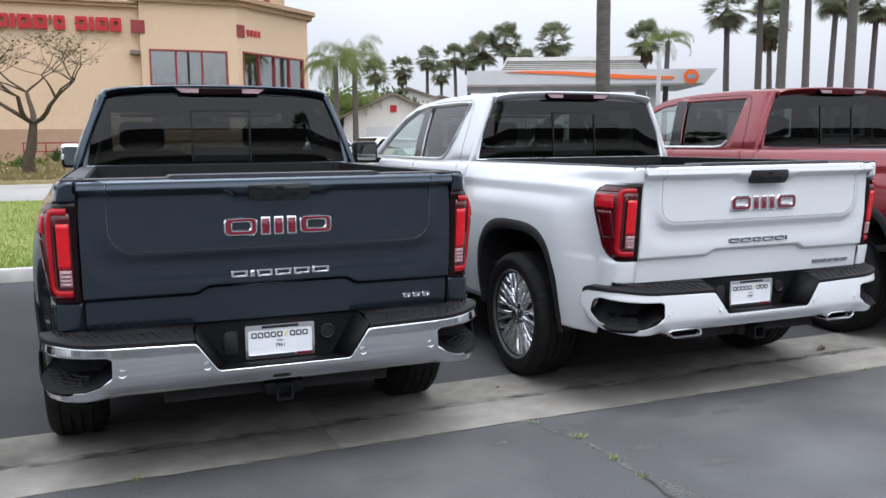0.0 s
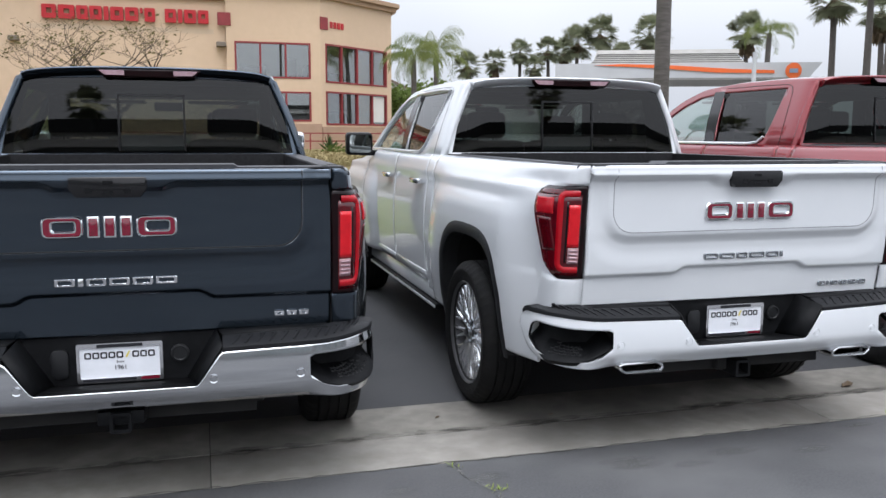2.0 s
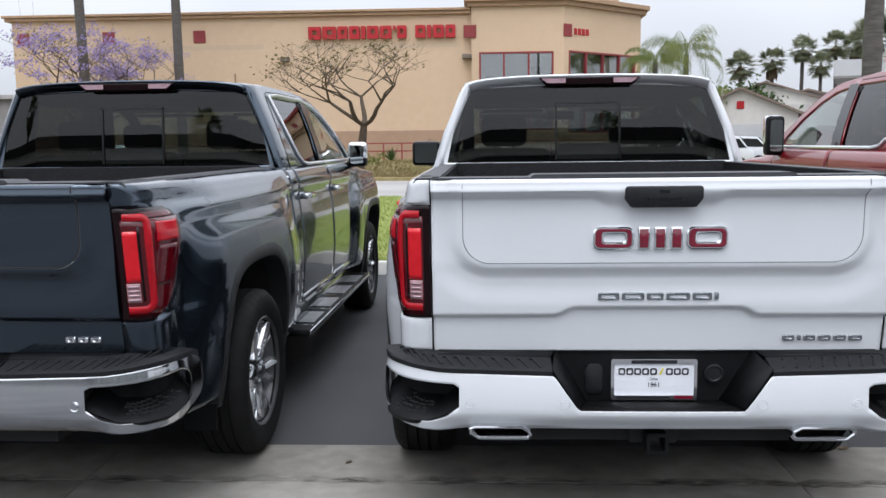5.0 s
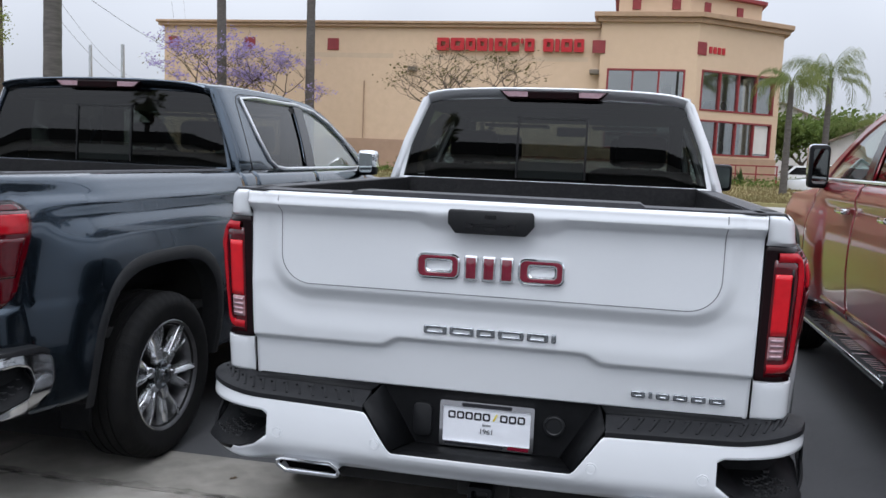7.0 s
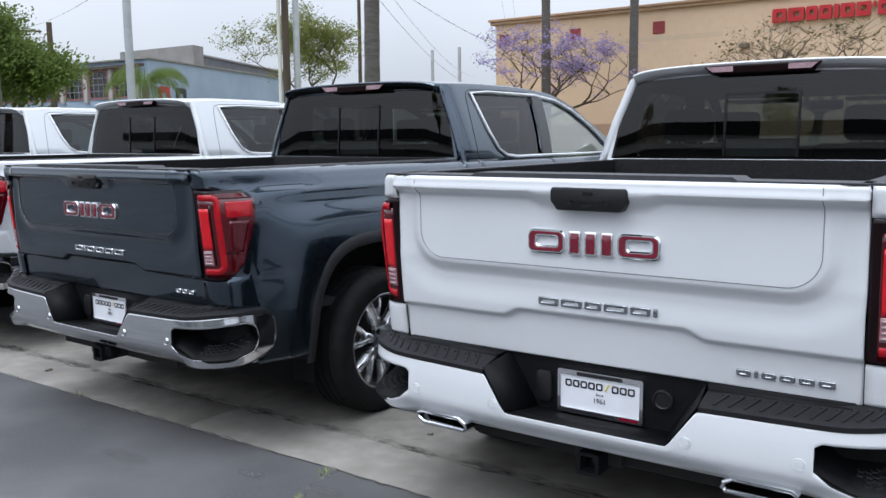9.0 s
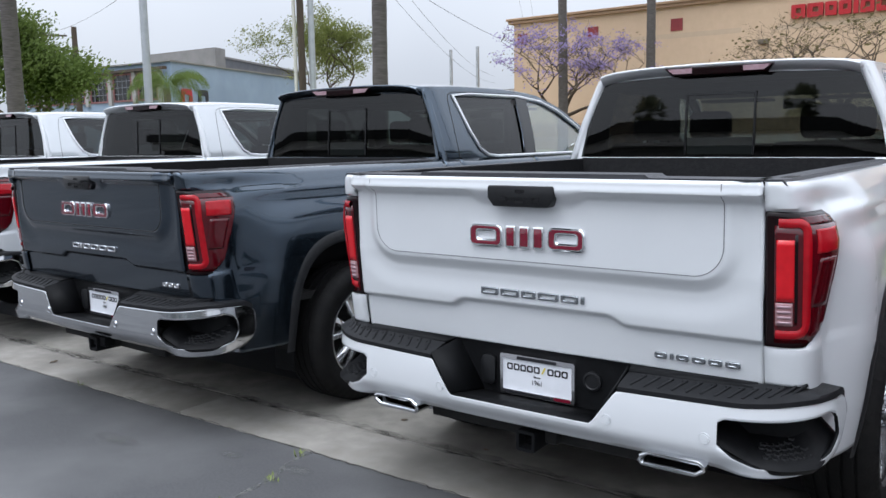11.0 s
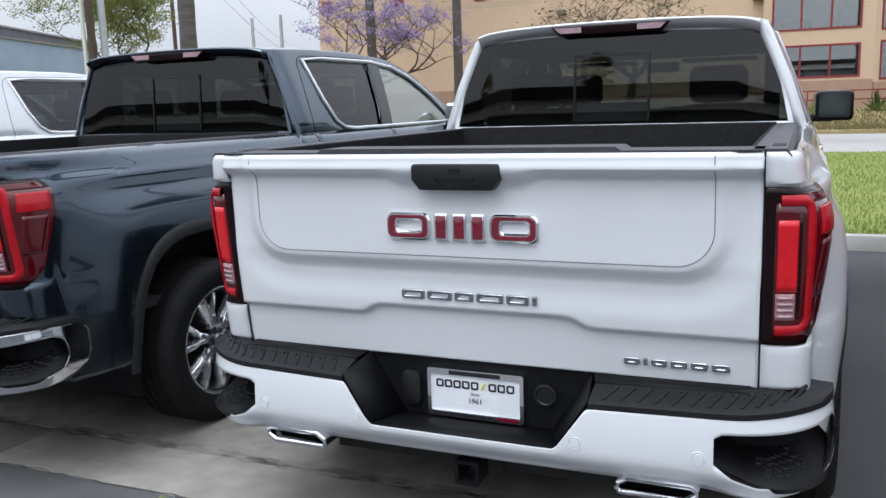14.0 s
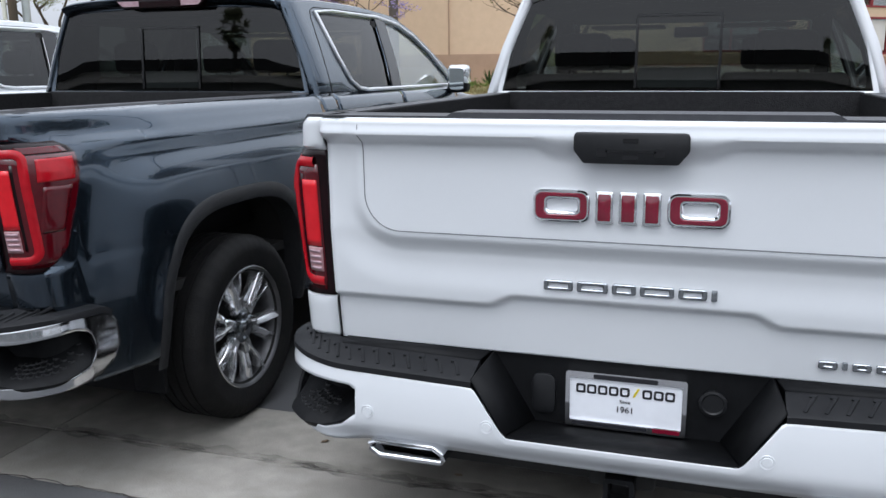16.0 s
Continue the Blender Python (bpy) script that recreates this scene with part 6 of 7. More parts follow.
# palms along the far street: azimuth from the first eye, distance and crown height
FAR = [(18.15, 113.1, 10.6, 2.0), (19.88, 119.2, 11.7, 1.9), (21.53, 121.2, 13.1, 2.0), (23.49, 119.3, 13.1, 2.0), (24.31, 125.3, 13.6, 2.1), (25.24, 113.3, 13.4, 2.6), (26.78, 113.4, 14.5, 2.6), (29.92, 115.4, 14.7, 2.8),
       (22.5, 134, 12.0, 2.0), (28.1, 130, 13.2, 2.3), (35.9, 95, 12.2, 2.2), (41.0, 66, 10.9, 1.9), (42.9, 62, 12.4, 1.9), (44.2, 46, 12.8, 1.9), (45.65, 58, 12.2, 1.8), (47.0, 70, 12.0, 1.9), (48.05, 44, 13.4, 1.9), (49.25, 72, 11.4, 1.9),
       (51.5, 60, 12.0, 1.9), (43.6, 74, 11.0, 1.9)]
for i, (az, d, h, s) in enumerate(FAR):
    fan_palm(d * math.sin(radians(az)), d * math.cos(radians(az)), h, 0.22 if d < 90 else 0.25, s * 1.18, "fan palm with a shaggy skirt on the far street", 40 + i, 1.9 if i % 3 == 1 else 1.0)


def feather_palm(x, y, z, h, r, size, label, seed, fronds=20, leaf=None):
    """Arched feather fronds with hanging leaflets."""
    rng = random.Random(seed)
    p = tagged(new("feather_palm", None), label, "palm tree", "feather palms")
    p.matrix_basis = pose(x, y, z)
    bm, top = palm_trunk(h, r, seed, 14)
    part("trunk", bm, BARKPALE if x < 0 else BARK, p, "", 60)
    for f in range(fronds):
        az = 6.283 * f / fronds + rng.uniform(-0.2, 0.2)
        el = radians(rng.uniform(15, 82))
        vs, fs = [], []
        L = size * rng.uniform(0.85, 1.15)
        c, s = math.cos(az), math.sin(az)
        pts = []
        px, pz, e = 0.0, 0.0, el
        for k in range(13):
            pts.append(Vector((c * px, s * px, pz)))
            px += math.cos(e) * L / 12
            pz += math.sin(e) * L / 12
            e -= radians(10.5) + (0.09 if k > 5 else 0)
        side = Vector((-s, c, 0))
        for k in range(12):
            a, b = pts[k], pts[k + 1]
            i = len(vs)
            vs += [a - side * 0.018, a + side * 0.018, b + side * 0.015, b - side * 0.015]
            fs.append((i, i + 1, i + 2, i + 3))
            if k < 2:
                continue
            for m in range(4):
                q = a + (b - a) * (m / 4)
                along = (b - a).normalized()
                for sg in (-1, 1):
                    ll = L * 0.23 * math.sin(math.pi * min(1, (k + m / 4) / 12.6)) ** 0.5 * rng.uniform(0.8, 1.15)
                    tip = q + (side * sg * 0.75 + along * 0.45 + Vector((0, 0, -0.75 - 0.6 * rng.random()))).normalized() * ll
                    i = len(vs)
                    vs += [q, (q + tip) / 2 + along * 0.014, tip, (q + tip) / 2 - along * 0.014]
                    fs.append((i, i + 1, i + 2, i + 3))
        me = bpy.data.meshes.new("frond")
        me.from_pydata([tuple(v) for v in vs], [], fs)
        add_mesh("frond", me, leaf or FEATHER, p).location = top
    return p


feather_palm(10.6, 38.4, 0.4, 4.6, 0.13, 2.2, "feather palm with arching green fronds", 3)
feather_palm(13.6, 45.4, 0.4, 5.6, 0.15, 2.9, "feather palm with arching green fronds", 4)
feather_palm(-32.0, 28.0, 0, 4.3, 0.2, 2.7, "feather palm before the blue building", 5, 30, FOLIAGE)
feather_palm(42.9, 56.5, 0, 9.3, 0.22, 2.8, "tall feather palm at the filling station", 6)
feather_palm(18.5, 60.0, 0, 4.2, 0.22, 2.4, "feather palm behind the shop", 7)


def spiky_plant(x, y, z, size, seed, label):
    rng = random.Random(seed)
    vs, fs = [], []
    for _ in range(40):
        az, el = rng.uniform(0, 6.283), radians(rng.uniform(25, 85))
        d = Vector((math.cos(az) * math.cos(el), math.sin(az) * math.cos(el), math.sin(el))) * size * rng.uniform(0.6, 1.1)
        s = Vector((-math.sin(az), math.cos(az), 0)) * size * 0.06
        i = len(vs)
        vs += [Vector((0, 0, 0)), d * 0.5 - s, d, d * 0.5 + s]
        fs.append((i, i + 1, i + 2, i + 3))
    me = bpy.data.meshes.new("plant")
    me.from_pydata([tuple(v) for v in vs], [], fs)
    me.materials.append(FOLIAGEDARK)
    ob = tagged(new("spiky_plant", me), label, "plant", "spiky plants by the shop")
    ob.location = (x, y, z)


for i, (x, y, s) in enumerate(((0.4, 43.2, 1.1), (3.6, 43.2, 1.2), (5.2, 43.0, 1.0), (-1.6, 43.4, 0.8), (-9.2, 43.2, 1.0), (-5.5, 43.0, 0.8), (7.4, 43.4, 0.9), (-7.3, 43.6, 0.9), (9.5, 43.0, 0.8))):
    spiky_plant(x, y, 0.68, s, 60 + i, "spiky dark green plant on the dry bank")
def shrub(x, y, z, r, seed):
    rng = random.Random(seed)
    pts = [(rng.gauss(0, r), rng.gauss(0, r * 0.5), abs(rng.gauss(0.15, 0.12))) for _ in range(26)]
    me = leaf_cloud(rng, pts, 24, 0.14, 0.06)
    me.materials.append(FOLIAGE)
    ob = tagged(new("shrub", me), "low green shrub on the bank", "shrub", "shrubs on the bank")
    ob.location = (x, y, z)


for i, (x, y, r) in enumerate(((-4.6, 42.2, 0.8), (1.5, 41.6, 0.7), (4.4, 41.9, 0.7), (10.2, 42.0, 0.9), (-7.9, 41.8, 0.8), (-2.8, 41.0, 0.5), (8.4, 42.6, 0.7))):
    shrub(x, y, 0.60, r, 80 + i)

# ---- the toppled cone on its cover in the lawn ----
cover = tagged(new("utility_cover", None), "round concrete utility cover with a rusty valve", "utility cover")
cover.matrix_basis = pose(2.02, 12.85, 0.136)
part("ring", lathe([(0.0, 0.0), (0.035, 0.0), (0.04, 0.36), (0.03, 0.42), (0.0, 0.43)], 32, None, "z"), KERBSTONE, cover, "", 40)
part("valve", lathe([(0.03, 0.19), (0.07, 0.20), (0.09, 0.19), (0.09, 0.14), (0.15, 0.13), (0.16, 0.17), (0.20, 0.17), (0.21, 0.09), (0.24, 0.0)], 14, None, "z"), BARKPALE, cover, "rusty metal valve", 40)
for k in range(5):
    part("bolt", box(0.12 * math.cos(k * 1.26) - 0.02, 0.12 * math.cos(k * 1.26) + 0.02, 0.12 * math.sin(k * 1.26) - 0.02, 0.12 * math.sin(k * 1.26) + 0.02, 0.20, 0.235), BARKPALE, cover, "", 0)
cone = lathe([(0.0, 0.165), (0.02, 0.168), (0.05, 0.155), (0.55, 0.035), (0.56, 0.028), (0.55, 0.02), (0.02, 0.14)], 28, None, "z")
ob = tagged(part("traffic_cone", cone, CONE, None, "", 40), "plain orange traffic cone leaning on a valve", "traffic cone")
ob.matrix_basis = pose(2.06, 12.85, 0.27, 0, -36, 0)

# ---- poles and wires ----
def pole(name, x, y, r, h, mat, label, arms=()):
    p = tagged(new(name, None), label, "pole")
    p.matrix_basis = pose(x, y, 0)
    part("shaft", tube([(0, 0, 0), (0, 0, h * 0.5), (0, 0, h)], [r * 1.1, r, r * 0.85], 14), mat, p, "", 60)
    for z, half, turn in arms:
        a = box(-half, half, -0.05, 0.05, z - 0.06, z + 0.06)
        part("crossarm", a, mat, p, "", 0, pose(0, 0, 0, 0, 0, turn))
        for k in (-0.9, -0.45, 0.45, 0.9):
            ins = lathe([(z + 0.06, 0.03), (z + 0.12, 0.04), (z + 0.16, 0.03), (z + 0.2, 0.0)], 8, None, "z")
            ins.transform(Matrix.Translation((half * k, 0, 0)))
            part("insulator", ins, STEELGREY, p, "", 0, pose(0, 0, 0, 0, 0, turn))
    return p


pole("lamp_post", -11.19, 12.43, 0.085, 9.0, STEELGREY, "plain grey steel lamp post")
up_pole = pole("utility_pole", -13.5, 19.4, 0.105, 11.0, WOODPOLE, "weathered wooden utility pole with a pale conduit", ((10.2, 1.2, 40),))
part("conduit", tube([(-0.15, -0.12, 0.1), (-0.15, -0.12, 9.0)], 0.055, 10), OFFWHITE, up_pole, "pale plastic conduit", 60)
pole("lamp_post", -13.28, 19.62, 0.095, 9.5, STEELGREY, "plain grey steel lamp post beside a utility pole")
pole("utility_pole", -48.0, 32.5, 0.20, 9.2, WOODPOLE, "distant wooden utility pole")
pole("utility_pole", -55.0, 34.2, 0.20, 9.8, WOODPOLE, "distant wooden utility pole with crossarms", ((9.4, 1.6, 60), (8.4, 1.6, 60)))
pole("utility_pole", -34.0, 47.0, 0.13, 13.5, WOODPOLE, "thin dark wooden pole far down the street")
pole("sign_post", -25.0, 46.0, 0.12, 7.2, STEELGREY, "thin grey post behind the tree")
pole("sign_post", -28.5, 48.0, 0.12, 7.4, STEELGREY, "thin grey post behind the tree")
pole("lamp_post", 29.1, 38.9, 0.13, 5.9, CANOPYWHITE, "slim white post at the filling station")


def wire(a, b, sag, r):
    a, b = Vector(a), Vector(b)
    pts = [a + (b - a) * (i / 24) - Vector((0, 0, sag * 4 * (i / 24) * (1 - i / 24))) for i in range(25)]
    tagged(part("overhead_wire", tube(pts, r * 0.65, 5), CABLE, None, "", 0), "thin black overhead wire between poles", "wire", "overhead wires")


wire((-55.0, 34.2, 9.5), (-13.5, 19.4, 10.4), 1.2, 0.014)
wire((-30.0, 6.0, 4.9), (-13.5, 19.4, 9.0), 0.2, 0.035)
wire((-30.0, 6.0, 5.6), (-13.5, 19.4, 9.6), 0.2, 0.014)
wire((-30.0, 6.0, 6.2), (-13.5, 19.4, 10.2), 0.2, 0.010)
wire((-13.5, 19.4, 10.2), (-52.0, 90.0, 9.0), 1.5, 0.016)
wire((-13.5, 19.4, 9.2), (-52.0, 90.0, 8.2), 1.5, 0.016)
wire((-13.5, 19.4, 8.3), (-26.0, 60.0, 7.5), 1.0, 0.016)
wire((-8.0, 19.0, 16.0), (-30.0, 62.0, 6.0), 0.5, 0.008)
wire((-7.0, 19.0, 16.0), (-29.4, 62.0, 6.0), 0.5, 0.008)
pole("utility_pole", -30.0, -7.0, 0.17, 9.6, WOODPOLE, "wooden utility pole by the street", ((9.0, 1.0, 90),))
pole("utility_pole", 34.0, -8.0, 0.17, 9.8, WOODPOLE, "wooden utility pole by the street", ((9.2, 1.0, 90),))
wire((-30.0, -6.6, 9.2), (34.0, -7.6, 9.4), 1.2, 0.014)
wire((-30.0, -7.4, 9.2), (34.0, -8.4, 9.4), 1.3, 0.018)
pole("utility_pole", -30.0, 6.0, 0.15, 6.6, WOODPOLE, "short wooden utility pole at the street corner")

# ---- the blue-grey building across the side street ----
blue = tagged(new("warehouse", None), "blue-grey warehouse with dark mullioned windows", "warehouse")
A = Vector((-43.5, 36.6, 0))
part("wall", prism([(-43.5, 36.6), (-50.5, 56), (-66, 55), (-62, 35.7)], 0, 6.92, None, 0, "z"), BLUEWALL, blue, "", 0)
part("parapet", prism([(-43.3, 36.4), (-50.4, 56.2), (-66, 55.2), (-62.1, 35.5)], 6.92, 7.02, None, 0, "z"), GREYWALL, blue, "", 0)
part("upper_block", prism([(-50.6, 46.1), (-51.2, 47.6), (-60.5, 47.6), (-60.0, 45.9)], 6.9, 9.1, None, 0, "z"), GREYWALL, blue, "grey block upper storey", 0)
part("rear_block", prism([(-50.8, 46.4), (-58.8, 64.3), (-70, 62), (-62, 46.2)], 6.9, 8.35, None, 0, "z"), DARKROOF, blue, "", 0)
part("coping", prism([(-50.65, 46.3), (-58.65, 64.4), (-70, 62.2), (-62, 46.1)], 8.35, 8.5, None, 0, "z"), SHOWWALL, blue, "", 0)
part("eave", box(-62.2, -43.6, 35.95, 36.35, 6.42, 6.60), WOODPOLE, blue, "dark eave over the windows", 0, pose(0, 0, 0))
for i in range(6):
    xa = -44.9 - 2.75 * i
    yw = 36.6 + (xa - 1.1 + 43.5) * 0.0486 - 0.05
    w = part("window", box(xa - 2.1, xa, yw, yw + 0.2, 4.50, 6.30), GLOSSBLACK, blue, "dark window with reddish bars", 0)
    own = bmesh.new()
    band(own, [(xa - 2.2, 4.42), (xa + 0.08, 4.42), (xa + 0.08, 6.38), (xa - 2.2, 6.38)], [(xa - 2.05, 4.54), (xa - 0.06, 4.54), (xa - 0.06, 6.26), (xa - 2.05, 6.26)], yw - 0.05, yw + 0.1)
    part("frame", own, WINRED, w, "", 0)
    for k in range(1, 4):
        part("bar", box(xa - 0.03 - 0.54 * k, xa + 0.01 - 0.54 * k, yw - 0.03, yw + 0.02, 4.55, 6.25), WINBAR, w, "", 0)
    for k in range(1, 4):
        part("bar", box(xa - 2.06, xa - 0.04, yw - 0.035, yw + 0.02, 4.52 + 0.44 * k, 4.56 + 0.44 * k), WINBAR, w, "", 0)
    part("pilaster", box(xa + 0.12, xa + 0.52, yw - 0.06, yw + 0.2, 4.2, 6.42), ROOFGREY, blue, "", 0)
for i, m in enumerate((SIGNRED, INK)):
    d = Vector((-50.5, 56, 0)) - A
    c = A + d * (0.08 + 0.10 * i)
    o = band(bmesh.new(), rounded(-0.65, 0.65, 3.6, 5.4, 0.25), rounded(-0.3, 0.3, 4.0, 5.0, 0.12), -0.03, 0.02)
    part("wall_mark", o, m, blue, "painted wall mark", 0, pose(c.x + 0.04, c.y, -0.2, 0, 0, math.degrees(math.atan2(d.y, d.x))))
annex = tagged(new("warehouse", None), "long low grey building in the distance", "warehouse")
part("wall", box(-60, -26, 84, 92, 0, 6.5), GREYWALL, annex, "", 0)
part("roof", box(-60.5, -25.5, 83.5, 92.5, 6.5, 6.9), ROOFGREY, annex, "", 0)

# ---- filling station ----
gas = tagged(new("filling_station", None), "filling station canopy in white with an orange band", "filling station")
CAN = pose(27.6, 61.4, 0, 0, 0, -24.3)
part("canopy", prism([(0.0, 5.75), (18.6, 5.75), (19.6, 7.0), (0.0, 7.0)], 0.0, 9.0), CANOPYWHITE, gas, "", 0, CAN)
part("canopy_band", prism([(3.0, 6.87), (5, 6.95), (8, 6.88), (13, 6.55), (16.2, 6.42), (16.2, 6.20), (12, 6.27), (8, 6.60), (5, 6.76)], -0.08, 0.0), ORANGE, gas, "orange band", 0, CAN)
part("canopy_lower_edge", box(0.0, 18.5, -0.06, 0.0, 5.75, 5.90), GREYWALL, gas, "", 0, CAN)
part("canopy_roof", prism([(2.6, 7.0), (14.4, 7.0), (13.6, 7.8), (3.4, 7.8)], 1.2, 8.0), GREYWALL, gas, "ribbed grey roof", 0, CAN)
for k in range(5):
    part("roof_rib", box(2.7 + 0.16 * k, 14.3 - 0.16 * k, 1.10, 1.20, 7.07 + 0.15 * k, 7.13 + 0.15 * k), OFFWHITE, gas, "", 0, CAN)
part("canopy_ridge", box(3.2, 13.8, 1.0, 8.2, 7.8, 8.1), OFFWHITE, gas, "", 0, CAN)
part("round_mark", lathe([(0.0, 0.0), (0.0, 0.58), (0.05, 0.58), (0.08, 0.0)], 28), ORANGE, gas, "orange round mark", 0, CAN @ pose(17.55, -0.06, 6.38, 0, 0, -90))
part("mark_bar", box(17.25, 17.85, -0.18, -0.14, 6.23, 6.53), BLUEWALL, gas, "", 0, CAN)
for x in (3.0, 15.0):
    for y in (2.0, 7.0):
        part("column", box(x - 0.35, x + 0.35, y - 0.35, y + 0.35, 0, 5.75), CANOPYWHITE, gas, "", 0, CAN)
part("kiosk", box(27.0, 42.0, 70.0, 80.0, 0, 4.4), OFFWHITE, gas, "", 0)
part("kiosk_window", box(30.0, 39.0, 69.90, 70.0, 0.8, 2.6), GLOSSBLACK, gas, "", 0)

# ---- small houses behind ----
def house(x, y, turn, w, d, h, top, wall, label, garage=True):
    o = tagged(new("house", None), label, "house")
    o.matrix_basis = pose(x, y, 0, 0, 0, turn)
    part("wall", prism([(-w / 2, 0), (w / 2, 0), (w / 2, h), (0, top), (-w / 2, h)], 0, d), wall, o, "", 0)
    for s in (-1, 1):
        part("roof", prism([(0, top + 0.18), (0, top + 0.02), (s * (w / 2 + 0.5), h - 0.22), (s * (w / 2 + 0.5), h - 0.06)], -0.4, d + 0.4), ROOFBROWN, o, "", 0)
    if garage:
        part("garage_door", box(-w * 0.28, w * 0.34, -0.05, 0.02, 0.1, h - 0.7), CANOPYWHITE, o, "pale garage door", 0)
        part("square_tile", box(-0.24, 0.24, -0.06, 0.02, h + 0.35, h + 0.85), SIGNRED, o, "small red square sign", 0)
    return o


house(20.4, 58.5, -19, 7.2, 9, 3.3, 4.9, OFFWHITE, "small white gabled garage with a red square sign")
house(26.5, 72.0, -19, 12, 10, 4.2, 6.2, OFFWHITE, "low pale house with a brown roof", False)
house(33.0, 80.0, -25, 14, 10, 4.2, 6.0, GREYWALL, "low grey house with a brown roof", False)
house(17.0, 78.0, -10, 9, 9, 5.0, 7.0, OFFWHITE, "pale house with a brown roof behind trees", False)


def small_car(x, y, turn, paint, label):
    c = tagged(new("parked_car", None), label, "car")
    c.matrix_basis = pose(x, y, 0.1, 0, 0, turn)
    prof = [(-2.25, 0.45), (-2.2, 0.95), (-1.9, 1.05), (-1.35, 1.62), (0.5, 1.68), (1.15, 1.10), (2.1, 0.95), (2.25, 0.5)]
    part("body", prism(prof, -0.88, 0.88, None, 0.06), paint, c, "", 40)
    for s in (-1, 1):
        part("side_window", prism([(-1.75, 1.08), (-1.3, 1.52), (0.4, 1.57), (0.95, 1.10)], s * 0.875, s * 0.89), GLOSSBLACK, c, "", 0)
        for yy in (-1.4, 1.4):
            t = lathe([(-0.1, 0.0), (-0.1, 0.34), (0.1, 0.34), (0.1, 0.0)], 20, None, "x")
            t.transform(Matrix.Rotation(radians(90), 4, "Z"))
            part("wheel", t, RUBBER, c, "", 40, pose(yy, s * 0.85, 0.30))
    part("windscreen", prism([(0.62, 1.60), (1.12, 1.14), (1.16, 1.14), (0.66, 1.62)], -0.75, 0.75), GLOSSBLACK, c, "", 0)
    part("rear_glass", prism([(-1.88, 1.12), (-1.42, 1.60), (-1.46, 1.62), (-1.92, 1.13)], -0.75, 0.75), GLOSSBLACK, c, "", 0)
    return c


small_car(13.6, 41.5, 200, WHITE, "white hatchback parked far off by the houses")
small_car(16.4, 47.5, 190, WHITE, "white compact car parked far off by the houses")
small_car(15.6, 57.0, 5, WHITE, "white estate car parked beyond the shop")

# ---- the street behind the eye, seen in the panes and paint ----
showroom = tagged(new("showroom", None), "long low grey showroom across the lot", "showroom")
part("wall", box(-45, 45, -34, -24.2, 0, 4.6), SHOWWALL, showroom, "", 0)
part("roof", box(-46, 46, -35, -23.4, 4.9, 5.4), GLOSSBLACK, showroom, "dark flat roof edge", 0)
part("fascia", box(-45.6, 45.6, -24.1, -23.6, 4.35, 4.9), OFFWHITE, showroom, "pale fascia under the roof edge", 0)
for i in range(14):
    part("window", box(-43 + 6.3 * i, -38 + 6.3 * i, -24.2, -24.1, 0.6, 3.6), PANE, showroom, "", 0)
for i, (x, y, h) in enumerate(((-33, -44, 10.5), (-8.5, -47, 9.4), (25, -45, 10.2), (-18.5, -46, 8.8), (12.0, -50, 8.8))):
    fan_palm(x, y, h, 0.2, 1.6, "fan palm behind the showroom", 90 + i)

# ---- the rest of the trucks ----
pickup(6.53, 3.80, 0, RED, "dark red crew-cab pickup with chrome tow mirrors", True, "plain", "six", "belt", "tow", False, True, False, 1.045)
left = pickup(-2.28, 4.15, 0, WHITE, "white crew-cab pickup with chrome bumper parked in the row", True, "slt", "six", "silver", "chrome", False, True)
far = copy_thing(left, pose(-5.25, 4.22, 0))

# ---- gutter slabs, cracks, weeds and leaves ----
slab_near, slab_far = None, None
for i in range(-6, 9):
    x0 = 1.08 + 3.27 * i
    for y0, y1, mat, key in ((4.007, 4.395, CONCRETEPALE, "near"), (4.401, 4.868, CONCRETE, "far")):
        me = slab_near if key == "near" else slab_far
        if me is None:
            ob = part("slab", box(0.002, 3.268, y0, y1, -0.012, 0.004, 0.003), mat, gutter, "", 30)
            if key == "near":
                slab_near = ob.data
            else:
                slab_far = ob.data
        else:
            ob = new("slab", me)
            ob.parent = gutter
        ob.location = (x0, 0, 0)


def crack(pts, w, seed, name="crack", mat=None, z=0.0044, label="dark crack in the asphalt"):
    rng = random.Random(seed)
    vs, fs = [], []
    path = []
    for (xa, ya), (xb, yb) in zip(pts, pts[1:]):
        n = max(2, int(math.hypot(xb - xa, yb - ya) / 0.05))
        for i in range(n):
            k = i / n
            path.append((xa + (xb - xa) * k + rng.gauss(0, 0.008), ya + (yb - ya) * k + rng.gauss(0, 0.008)))
    for i, (x, y) in enumerate(path):
        a = path[min(i + 1, len(path) - 1)]
        b = path[max(i - 1, 0)]
        d = Vector((a[0] - b[0], a[1] - b[1])).normalized()
        hw = w * rng.uniform(0.35, 1.2)
        vs += [(x - d.y * hw, y + d.x * hw, z), (x + d.y * hw, y - d.x * hw, z)]
        if i:
            k = 2 * i
            fs.append((k - 2, k - 1, k + 1, k))
    me = bpy.data.meshes.new(name)
    me.from_pydata(vs, [], fs)
    me.materials.append(mat or CAULK)
    tagged(new(name, me), label, "crack" if name == "crack" else "stain", "", "structure")
    return path


WORN = material("worn_pale_asphalt", (0.13, 0.13, 0.128), 0.95, 0.0, 0.0, (0.17, 0.168, 0.16), 30.0, 5.0, 0.3, 200.0, (0.10, 0.10, 0.10), 6.0)


